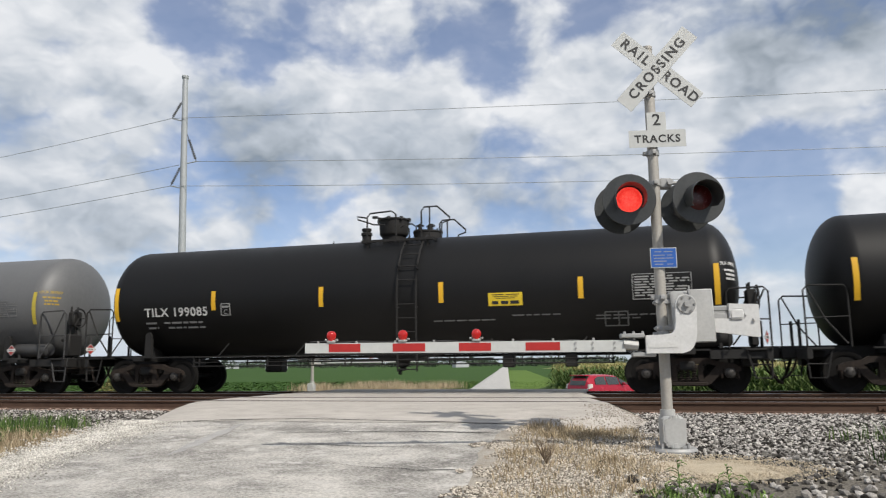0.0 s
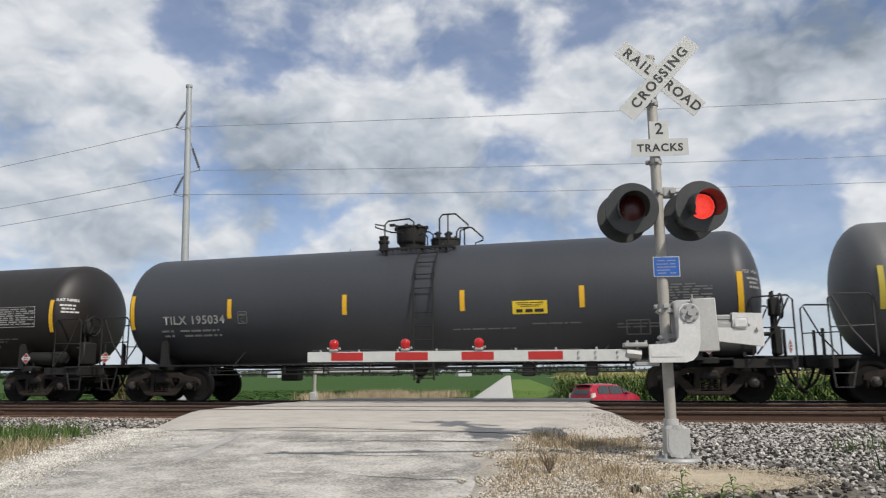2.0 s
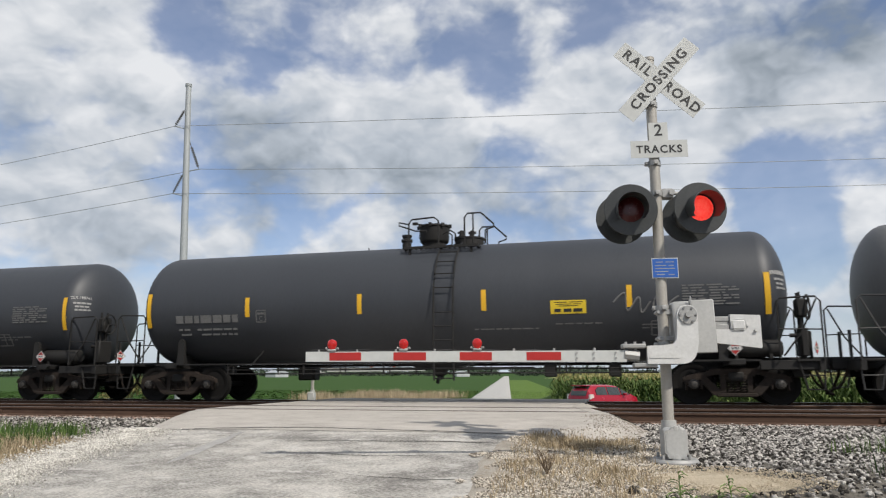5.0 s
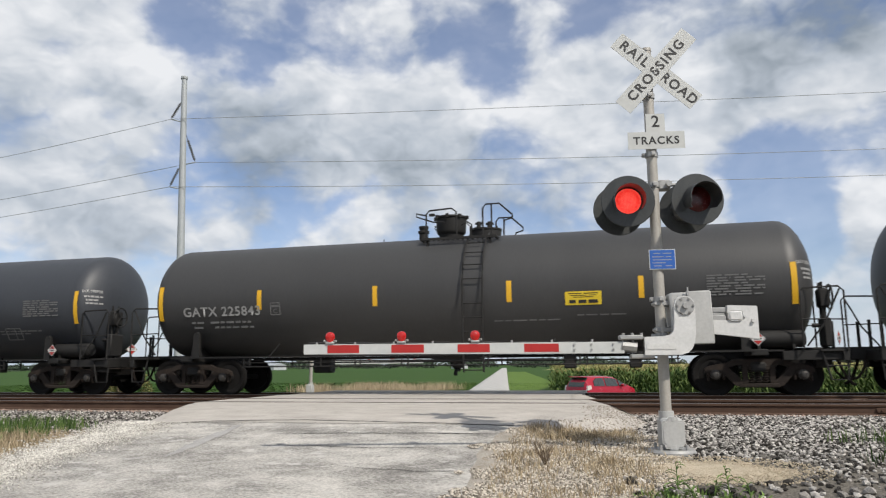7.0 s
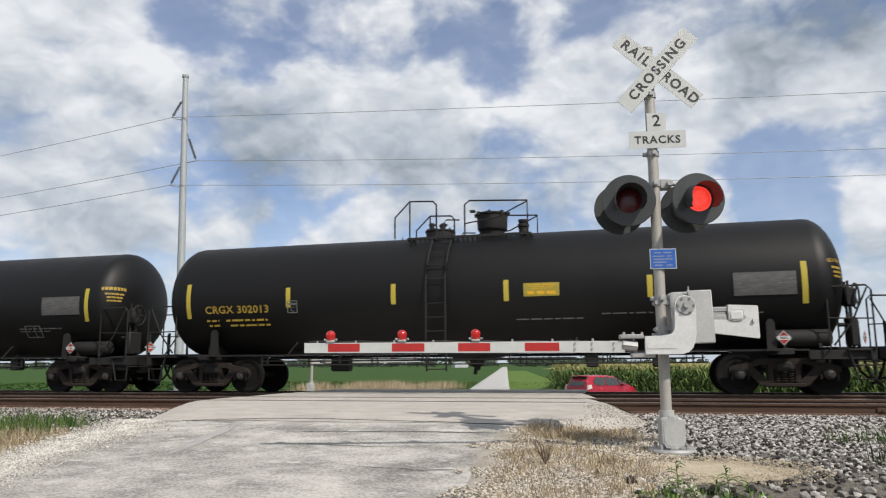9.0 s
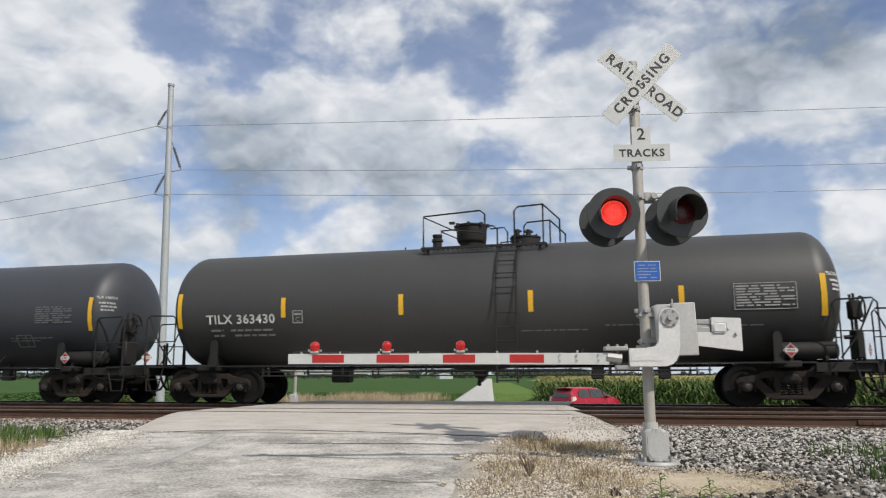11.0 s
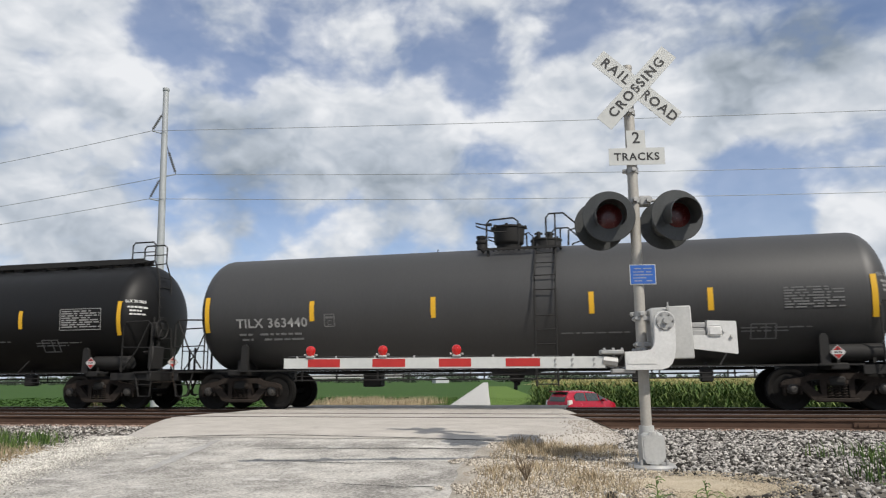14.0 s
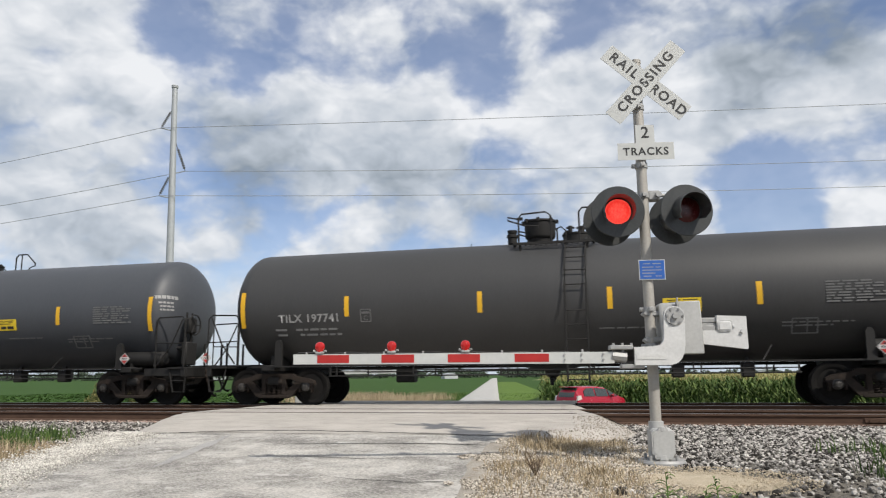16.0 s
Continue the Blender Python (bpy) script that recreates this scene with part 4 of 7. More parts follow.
def gate_arm(root):
    T = Matrix.Translation
    bm = bmesh.new()
    prism(bm, [(-0.50, 1.085), (-0.50, 1.215), (-4.15, 1.222), (-4.15, 1.108)], -0.235, -0.205)
    arm = part("gate_arm", bm, SIGN_WHITE, root, "white barrier arm with red bands, lowered across the road")
    for x0, x1 in ((-3.87, -3.50), (-3.125, -2.75), (-2.365, -2.0), (-1.61, -1.225)):
        bm = bmesh.new()
        zc = lambda x: 1.15 + (x + 0.5) * -0.004
        prism(bm, [(x0, zc(x0) - 0.043), (x1, zc(x1) - 0.043), (x1, zc(x1) + 0.048), (x0, zc(x0) + 0.048)], -0.2385, -0.234)
        part("red_band", bm, SIGN_RED, arm)
    bm = bmesh.new()
    tube(bm, [(-4.1 + 0.1 * k, -0.22, 1.237 - 0.0007 * k + 0.006 * math.sin(k * 1.3)) for k in range(32)], 0.008, 5)
    part("cable", bm, SIGN_BLACK, arm)
    bm = bmesh.new()
    for k in range(9):
        x = -4.0 + 0.45 * k
        tube(bm, [(x, -0.22, 1.21), (x, -0.22, 1.245)], 0.014, 6)
    for x in (-0.62, -0.86, -1.05):
        for z in (1.13, 1.19):
            tube(bm, [(x, -0.235, z), (x, -0.25, z)], 0.013, 6)
    tagged(part("bolt", bm, GALV, arm), kind="stuff")
    for x in (-3.845, -3.01, -2.165):
        b = bmesh.new()
        box(b, 0, 0, 0.012, 0.10, 0.07, 0.03, bevel=0.008)
        for s in (-1, 1):
            tube(b, [(s * 0.05, 0, 0.03), (s * 0.075, -0.01, 0.035)], 0.014, 6)
        socket = part("lamp_socket", b, GALV, arm, m=T((x, -0.22, 1.225)))
        b = bmesh.new()
        lathe(b, [(0.034, 0.022), (0.036, 0.035), (0.050, 0.055), (0.056, 0.082), (0.051, 0.108), (0.033, 0.130), (0.0, 0.139)], 20, "z", (0, 0, 0))
        part("red_lamp", b, BULB_RED, socket, "small red arm lamp")
    return arm


near_signal = crossing_signal(Matrix.Translation((0.49, 8.7, -0.255)) @ pose(0, 0, 0, 0, 0, 8.9), "grey crossing signal mast with crossbuck, lights and lowered gate arm")
far_signal = crossing_signal(Matrix.Translation((-11.15, 25.0, -0.75)) @ pose(0, 0, 0.45, 0, 0, 188.9), "crossing signal across the tracks, seen from behind", lettered=False)


# ---- tank cars ----
L_CAR, TC, AXLE, WHEEL_R = 18.085, 13.945, 1.78, 0.457
TANK_R, TANK_Z = 1.50, 2.49
WHEELSETS = []


def wheelset(bm):
    for s in (-1, 1):
        y = s * 0.755
        prof = [(0.0, 0.06), (0.10, 0.07), (0.13, 0.05), (0.16, 0.015), (0.33, 0.0), (0.37, 0.03), (0.455, 0.035), (0.457, -0.055), (0.485, -0.07), (0.485, -0.095), (0.37, -0.09), (0.33, -0.03), (0.13, -0.02), (0.10, -0.06), (0.0, -0.06)]
        lathe(bm, [(r, y + s * h) for r, h in prof], 28, "y")
    tube(bm, [(0, -1.1, 0), (0, 1.1, 0)], 0.075, 10)


def side_frame(bm):
    a = 0.89
    top = [(-1.12, 0.50), (-1.10, 0.60), (-0.98, 0.66), (-0.62, 0.72), (-0.50, 0.79), (0.50, 0.79), (0.62, 0.72), (0.98, 0.66), (1.10, 0.60), (1.12, 0.50), (1.0, 0.50), (0.74, 0.57), (0.46, 0.66), (-0.46, 0.66), (-0.74, 0.57), (-1.0, 0.50)]
    prism(bm, top, -0.07, 0.07)
    for s in (-1, 1):
        lower = [(s * 0.78, 0.60), (s * 0.64, 0.64), (s * 0.30, 0.30), (s * 0.36, 0.20), (s * 0.48, 0.22), (s * 0.70, 0.46)]
        prism(bm, lower[:: s], -0.06, 0.06)
        prism(bm, [(s * 0.22, 0.28), (s * 0.33, 0.28), (s * 0.33, 0.68), (s * 0.22, 0.68)][:: s], -0.065, 0.065)
        box(bm, s * a, 0, 0.50, 0.30, 0.16, 0.16, bevel=0.03)
        box(bm, s * (a + 0.15), 0, 0.42, 0.05, 0.14, 0.20, bevel=0.015)
        box(bm, s * (a - 0.17), 0, 0.42, 0.05, 0.14, 0.16, bevel=0.015)
    box(bm, 0, 0, 0.225, 0.84, 0.15, 0.09, bevel=0.02)
    box(bm, 0, 0.02, 0.60, 0.44, 0.20, 0.14, bevel=0.03)


def springs(bm):
    for x in (0.0,):
        for y in (0.0,):
            pts = [(x + 0.055 * math.cos(q), y + 0.05 * math.sin(q), 0.27 + 0.26 * q / 31.4) for q in (31.4 * i / 40 for i in range(41))]
            tube(bm, pts, 0.014, 5)


def caps(bm):
    for s in (0,):
        lathe(bm, [(0.0, -0.15), (0.05, -0.15), (0.075, -0.135), (0.085, -0.10), (0.11, -0.09), (0.11, 0.0), (0.0, 0.0)], 16, "y", (s * 0.89, 0, 0.457))
        for k in range(3):
            q = k * 2.1 + 0.5
            tube(bm, [(s * 0.89 + 0.05 * math.cos(q), -0.14, 0.457 + 0.05 * math.sin(q)), (s * 0.89 + 0.05 * math.cos(q), -0.165, 0.457 + 0.05 * math.sin(q))], 0.014, 6)


def truck_body(bm):
    box(bm, 0, 0, 0.62, 0.34, 2.2, 0.22, bevel=0.04)
    lathe(bm, [(0.0, 0.72), (0.2, 0.72), (0.2, 0.80), (0.0, 0.80)], 16)
    for s in (-1, 1):
        box(bm, s * 0.42, 0, 0.44, 0.06, 1.7, 0.14, bevel=0.02)
        for y in (-0.75, 0.75):
            box(bm, s * 0.40, y, 0.46, 0.05, 0.12, 0.32, bevel=0.015)
    tube(bm, [(-0.5, 0, 0.30), (0.5, 0, 0.30)], 0.03, 6)
    tube(bm, [(-0.4, 0.2, 0.52), (0.4, 0.2, 0.6)], 0.03, 6)


def make_truck(parent, x):
    truck = place("truck", shaped("truck", FRAME_STEEL, truck_body), parent, Matrix.Translation((x, 0, 0)), "two-axle freight truck")
    for s in (-1, 1):
        m = Matrix.Translation((0, s * 1.0, 0)) @ (Matrix.Identity(4) if s < 0 else pose(0, 0, 0, 0, 0, 180))
        place("side_frame", shaped("side_frame", TRUCK_STEEL, side_frame), truck, m)
        for dx in (-0.14, 0.0, 0.14):
            place("spring", shaped("spring", TRUCK_STEEL, springs), truck, m @ Matrix.Translation((dx, -0.02, 0)))
        for dx in (-0.89, 0.89):
            place("bearing_cap", shaped("bearing_cap", HUB_STEEL, caps), truck, m @ Matrix.Translation((dx, 0, 0)))
    for s in (-1, 1):
        w = place("wheelset", shaped("wheelset", WHEEL_STEEL, wheelset), truck, Matrix.Translation((s * AXLE / 2, 0, WHEEL_R)))
        WHEELSETS.append((w, s * AXLE / 2))


def shell(bm):
    """Cylinder with dished heads and the weld seams of its rings."""
    half, depth = 7.50, 0.70
    prof = [(0.0, -half - depth)]
    for i in range(1, 11):
        q = math.pi / 2 * i / 10
        prof.append((TANK_R * math.sin(q), -half - depth * math.cos(q)))
    for x in (-7.46, -5.02, -4.98, -2.52, -2.48, -0.02, 0.02, 2.48, 2.52, 4.98, 5.02, 7.46):
        prof.append((TANK_R + (0.004 if abs(x) < 7.4 and round(abs(x) * 100) % 250 in (2, 248) else 0), x))
    prof += [(r, -h) for r, h in prof[10:0:-1]]
    prof.append((0.0, half + depth))
    lathe(bm, prof, 56, "x", (0, 0, TANK_Z))


def on_tank(x, ang, lift=0.0):
    """A pose on the near side of the shell: x along the car, angle up from the side."""
    a = radians(ang)
    r = TANK_R + lift
    return Matrix.Translation((x, -r * math.cos(a), TANK_Z + r * math.sin(a))) @ pose(0, 0, 0, -ang, 0, 0)


def curved_patch(bm, width, height, steps=6, thick=0.006):
    """A thin sheet lying on the shell, its middle at the origin."""
    rows = []
    for k in range(steps + 1):
        v = height * (k / steps - 0.5)
        y, z = TANK_R * (1 - math.cos(v / TANK_R)), TANK_R * math.sin(v / TANK_R)
        rows.append([bm.verts.new((-width / 2, y - thick, z)), bm.verts.new((width / 2, y - thick, z)), bm.verts.new((width / 2, y + 0.003, z)), bm.verts.new((-width / 2, y + 0.003, z))])
    for a, b in zip(rows, rows[1:]):
        for i in range(4):
            bm.faces.new((a[i], a[(i + 1) % 4], b[(i + 1) % 4], b[i]))
    bm.faces.new(rows[0])
    bm.faces.new(rows[-1][::-1])


def bars_block(bm, rows, height, seed, thick=0.004):
    """Lines of unreadable small print as plain bars: rows of (z, x0, x1)."""
    rnd = random.Random(seed)
    for z, x0, x1 in rows:
        x = x0
        while x < x1 - 0.02:
            w = min(rnd.uniform(0.08, 0.34), x1 - x)
            y = TANK_R * (1 - math.cos(z / TANK_R))
            box(bm, x + w / 2, y - thick / 2, TANK_R * math.sin(z / TANK_R), w, thick, height)
            x += w + 0.05


def frame_outline(bm, w, h, t):
    for x, z, a, b in ((0, h / 2, w, t), (0, -h / 2, w, t), (-w / 2, 0, t, h), (w / 2, 0, t, h)):
        box(bm, x, TANK_R * (1 - math.cos(z / TANK_R)) - 0.002, z, a, 0.004, b)


def underframe(bm):
    for s in (1,):
        x = s * TC / 2
        box(bm, x + s * 0.55, 0, 0.90, 3.0, 0.62, 0.28, bevel=0.02)
        # bolster and saddle
        prism(bm, [(x - 0.18, 0.86), (x + 0.18, 0.86), (x + 0.14, 1.25), (x - 0.14, 1.25)], -0.95, 0.95)
        for y in (-1, 1):
            box(bm, x, y * 1.15, 0.93, 0.36, 0.5, 0.14, bevel=0.02)
        # end platform and striker
        box(bm, s * 8.45, 0, 0.96, 0.55, 2.7, 0.05, bevel=0.008)
        box(bm, s * 8.66, 0, 0.86, 0.12, 2.7, 0.24, bevel=0.01)
        box(bm, s * 8.05, -1.22, 0.86, 1.2, 0.10, 0.20, bevel=0.01)
        box(bm, s * 8.3, -0.7, 0.72, 0.34, 0.5, 0.26, bevel=0.03)
        box(bm, s * 7.95, 0.0, 0.86, 1.0, 0.5, 0.3, bevel=0.03)


def saddle_posts(bm):
    prism(bm, [(-0.10, 0.95), (0.10, 0.95), (0.08, 1.56), (0.03, 1.63), (-0.04, 1.63), (-0.09, 1.56)], -1.36, -1.28)
    box(bm, 0, -1.32, 0.97, 0.30, 0.22, 0.04)
    box(bm, 0, -1.24, 1.2, 0.04, 0.16, 0.5)


def coupler(bm):
    prism(bm, [(8.6, 0.80), (9.10, 0.80), (9.16, 0.84), (9.16, 0.98), (9.10, 1.0), (8.6, 0.97)], -0.10, 0.10)
    box(bm, 9.05, 0.06, 0.89, 0.24, 0.26, 0.26, bevel=0.05)
    tube(bm, [(8.70, -0.34, 0.84), (8.78, -0.34, 0.58), (8.88, -0.34, 0.34), (8.98, -0.34, 0.24), (9.05, -0.34, 0.22)], 0.034, 8)
    tube(bm, [(8.70, 0.30, 0.80), (8.82, 0.30, 0.50), (8.94, 0.30, 0.36), (9.05, 0.30, 0.34)], 0.03, 6)
    box(bm, 8.70, -0.34, 0.88, 0.10, 0.12, 0.12, bevel=0.02)
    tube(bm, [(8.6, -1.2, 0.92), (8.75, -1.3, 0.70), (8.78, -0.2, 0.72), (8.9, -0.05, 0.78)], 0.015, 5)


def walk_rail(bm):
    """Sill-side pipes that run along the car."""
    for y in (-1.36,):
        box(bm, 0, y, 0.965, 14.9, 0.07, 0.035)
        tube(bm, [(-5.35, y, 0.72), (5.35, y, 0.72)], 0.018, 6)
        tube(bm, [(-5.35, y, 0.82), (5.35, y, 0.82)], 0.014, 6)
        for k in range(6):
            x = -5.3 + k * 2.12
            for dx in (0, 0.16) if k % 2 == 0 else (0,):
                box(bm, x + dx, y, 0.835, 0.035, 0.03, 0.27)
    for x in (-4.6, -2.4, 2.4, 4.6):
        for y in (-1,):
            tube(bm, [(x, y * 1.36, 0.97), (x + 0.22, y * 1.22, 1.30)], 0.018, 5)


def belly(bm):
    """Bottom outlet, brake gear and pipes under the shell."""
    lathe(bm, [(0.0, 0.56), (0.07, 0.56), (0.09, 0.64), (0.16, 0.68), (0.2, 0.80), (0.45, 0.92), (0.55, 1.06), (0.0, 1.06)], 16)
    tube(bm, [(0, 0, 0.6), (0.0, -0.2, 0.58), (0.0, -0.26, 0.48)], 0.05, 8)
    prism(bm, [(-1.2, 1.02), (1.2, 1.02), (0.5, 0.86), (-0.5, 0.86)], -0.35, 0.35)
    for x in (2.9, 4.4):
        box(bm, x, -0.6, 0.78, 0.28, 0.3, 0.32, bevel=0.03)
        box(bm, x, -0.6, 0.96, 0.08, 0.08, 0.2)
    tube(bm, [(-6, 0.4, 0.92), (6, 0.4, 0.92)], 0.025, 6)
    tube(bm, [(-6, -0.5, 0.9), (-1, -0.55, 0.85), (2.5, -0.5, 0.85)], 0.018, 6)
    box(bm, -3.9, 0.5, 0.72, 0.5, 0.4, 0.36, bevel=0.04)


def end_gear(bm, side):
    """Hand rails and steps at one end, +x."""
    for y in (1.28 * side,):
        out = 1.08 * y
        tube(bm, [(7.85, out, 0.98), (7.85, out, 2.20), (7.92, out, 2.28), (8.60, out, 2.30), (8.70, out, 2.20), (8.70, out, 0.96)], 0.020, 6)
        tube(bm, [(7.92, out, 1.05), (8.30, out, 1.55), (8.62, out, 2.24)], 0.020, 6)
        tube(bm, [(7.85, out, 1.62), (8.70, out, 1.60)], 0.016, 6)
        tube(bm, [(8.2, y, 0.98), (8.35, y, 0.35), (8.67, y, 0.35), (8.72, y, 0.98)], 0.022, 6)
        tube(bm, [(8.28, y, 0.64), (8.69, y, 0.64)], 0.016, 6)


def end_post(bm):
    tube(bm, [(0, 0, 0.98), (0, 0, 1.62)], 0.035, 6)


def brake_gear(bm):
    T = (8.45, -0.75, 2.12)
    pts = [(T[0] + 0.12, T[1] + 0.27 * math.cos(q), T[2] + 0.27 * math.sin(q)) for q in (2 * math.pi * k / 20 for k in range(21))]
    tube(bm, pts, 0.022, 6)
    for k in range(3):
        q = k * 2.094
        tube(bm, [(T[0] + 0.12, T[1], T[2]), (T[0] + 0.12, T[1] + 0.26 * math.cos(q), T[2] + 0.26 * math.sin(q))], 0.016, 5)
    box(bm, T[0] - 0.02, T[1], T[2] - 0.02, 0.22, 0.34, 0.42, bevel=0.04)
    tube(bm, [(T[0], T[1], T[2]), (T[0], T[1], 0.95)], 0.03, 6)
    for dy in (-0.12, 0.12):
        tube(bm, [(T[0] - 0.05, T[1] + dy, 0.95), (T[0] - 0.05, T[1] + dy, 2.45)], 0.028, 6)
    tube(bm, [(T[0] - 0.3, T[1] - 0.12, 1.5), (T[0], T[1] - 0.12, 1.5)], 0.05, 6)
    box(bm, T[0] - 0.02, T[1], 1.35, 0.16, 0.5, 0.62, bevel=0.03)


def reservoir(bm):
    lathe(bm, [(0.0, -0.62), (0.14, -0.60), (0.19, -0.54), (0.19, 0.54), (0.14, 0.60), (0.0, 0.62)], 18, "x", (0, 0, 0))
    for x in (-0.35, 0.35):
        box(bm, x, 0, -0.16, 0.06, 0.3, 0.12)


def ladder(bm):
    """Side ladder that follows the shell from the platform down below the sill."""
    def at(ang, lift=0.10):
        a = radians(ang)
        return (-(TANK_R + lift) * math.cos(a), TANK_Z + (TANK_R + lift) * math.sin(a))
    path = [at(q) for q in (70, 55, 40, 25, 10, 0)] + [(-1.60, 1.9), (-1.60, 1.3), (-1.52, 0.55)]
    for x in (-0.24, 0.24):
        tube(bm, [(x, y, z) for y, z in path], 0.024, 6)
    for y, z in [at(q) for q in (62, 48, 35, 22, 9)] + [(-1.60, 2.15), (-1.60, 1.82), (-1.60, 1.49), (-1.58, 1.16), (-1.55, 0.83), (-1.525, 0.6)]:
        tube(bm, [(-0.24, y, z), (0.24, y, z)], 0.015, 6)
    for y, z in [at(q, 0.05) for q in (60, 20, -15)]:
        for x in (-0.24, 0.24):
            tube(bm, [(x, y + 0.06, z), (x, y - 0.05, z)], 0.014, 5)


TOP = TANK_Z + TANK_R


def deck(bm, x0, x1, w=0.95):
    z = TOP - 0.14
    for y in (-w, w):
        box(bm, (x0 + x1) / 2, y, z, x1 - x0, 0.05, 0.06)
    for x in (x0, x1):
        box(bm, x, 0, z, 0.05, 2 * w, 0.06)
    n = int((x1 - x0) / 0.12)
    for k in range(1, n):
        box(bm, x0 + (x1 - x0) * k / n, -0.72, z + 0.01, 0.025, 0.46, 0.03)
        box(bm, x0 + (x1 - x0) * k / n, 0.72, z + 0.01, 0.025, 0.46, 0.03)
    for x in (x0 + 0.15, x1 - 0.15):
        for y in (-w + 0.05, w - 0.05):
            box(bm, x, y, z - 0.18, 0.06, 0.05, 0.34)


def rails_small(bm, y):
    """Short bowed guard rails round the fittings."""
    if True:
        z = TOP - 0.12
        tube(bm, [(-0.48, y, z), (-0.48, y, z + 0.62), (-0.40, y, z + 0.72), (0.18, y, z + 0.75), (0.30, y, z + 0.66), (0.31, y, z)], 0.022, 6)
        tube(bm, [(-0.48, y, z + 0.60), (-0.75, y, z + 0.66), (-0.74, y, z + 0.58), (-0.3, y, z + 0.42), (0.0, y, z + 0.40)], 0.020, 6)
        tube(bm, [(0.42, y, z + 0.30), (0.55, y, z + 0.36), (0.66, y, z + 0.26), (0.66, y, z)], 0.018, 6)
        tube(bm, [(0.98, y, z), (0.98, y, z + 0.70), (1.06, y, z + 0.80), (1.40, y, z + 0.80), (1.72, y, z + 0.50), (1.72, y, z + 0.42), (1.52, y, z + 0.36), (1.50, y, z)], 0.022, 6)
        tube(bm, [(1.20, y, z), (1.20, y, z + 0.80)], 0.020, 6)


def rails_long(bm, y):
    """Long rectangular guard rails on a wide deck."""
    if True:
        z = TOP - 0.12
        tube(bm, [(-1.55, y, z), (-1.55, y, z + 0.80), (-0.10, y, z + 0.88), (0.02, y, z + 0.78), (0.02, y, z)], 0.022, 6)
        tube(bm, [(-1.55, y, z + 0.78), (-0.80, y, z + 0.42), (0.02, y, z + 0.30)], 0.018, 6)
        tube(bm, [(0.15, y, z + 0.40), (0.50, y, z + 0.42), (0.58, y, z + 0.30), (0.58, y, z)], 0.018, 6)
        tube(bm, [(0.75, y, z), (0.75, y, z + 0.82), (0.84, y, z + 0.92), (1.45, y, z + 0.95), (1.85, y, z + 0.55), (1.85, y, z)], 0.022, 6)
        tube(bm, [(1.45, y, z), (1.45, y, z + 0.95)], 0.020, 6)


def manway(bm):
    z = TOP
    lathe(bm, [(0.30, z - 0.05), (0.32, z + 0.10), (0.37, z + 0.14), (0.385, z + 0.18), (0.40, z + 0.52), (0.43, z + 0.54), (0.43, z + 0.58), (0.28, z + 0.61), (0.0, z + 0.62)], 24)
    for k in range(8):
        q = k * math.pi / 4
        box(bm, 0.43 * math.cos(q), 0.43 * math.sin(q), z + 0.56, 0.07, 0.07, 0.09, pose(0, 0, 0, 0, 0, math.degrees(q)))
    box(bm, -0.5, -0.1, z + 0.66, 0.14, 0.1, 0.06)


def valves(bm):
    z = TOP
    lathe(bm, [(0.38, z - 0.02), (0.38, z + 0.14), (0.40, z + 0.16), (0.40, z + 0.20), (0.0, z + 0.21)], 20)
    for x, y, h in ((-0.18, -0.12, 0.40), (0.12, -0.18, 0.36), (0.05, 0.15, 0.44), (-0.25, 0.12, 0.33)):
        tube(bm, [(x, y, z + 0.2), (x, y, z + h)], 0.055, 8)
        tube(bm, [(x - 0.1, y, z + h - 0.05), (x + 0.1, y, z + h - 0.05)], 0.03, 6)
    for k in range(8):
        q = k * math.pi / 4 + 0.3
        tube(bm, [(0.34 * math.cos(q), 0.34 * math.sin(q), z + 0.12), (0.34 * math.cos(q), 0.34 * math.sin(q), z + 0.25)], 0.025, 6)


def vent(bm):
    z = TOP
    lathe(bm, [(0.12, z - 0.02), (0.12, z + 0.12), (0.15, z + 0.14), (0.15, z + 0.20), (0.10, z + 0.22), (0.13, z + 0.27), (0.13, z + 0.32), (0.0, z + 0.34)], 14)


def lug(bm):
    tube(bm, [(-2.0, 0, TOP - 0.02), (-2.0, 0, TOP + 0.09)], 0.012, 6)


WALK_Z = TOP + 0.09


def top_board(bm):
    """One half of the running board, with its cross slats and feet, from the fittings to the end."""
    x0, x1 = 1.75, 7.7
    for y in (-0.22, 0.22):
        box(bm, (x0 + x1) / 2, y, WALK_Z, x1 - x0, 0.05, 0.15)
    n = int((x1 - x0) / 0.16)
    for k in range(n):
        box(bm, x0 + (x1 - x0) * (k + 0.5) / n, 0, WALK_Z + 0.04, 0.08, 0.40, 0.03)
    for k in range(8):
        box(bm, x0 + (x1 - x0) * (k + 0.5) / 8, 0, WALK_Z - 0.09, 0.10, 0.4, 0.14)


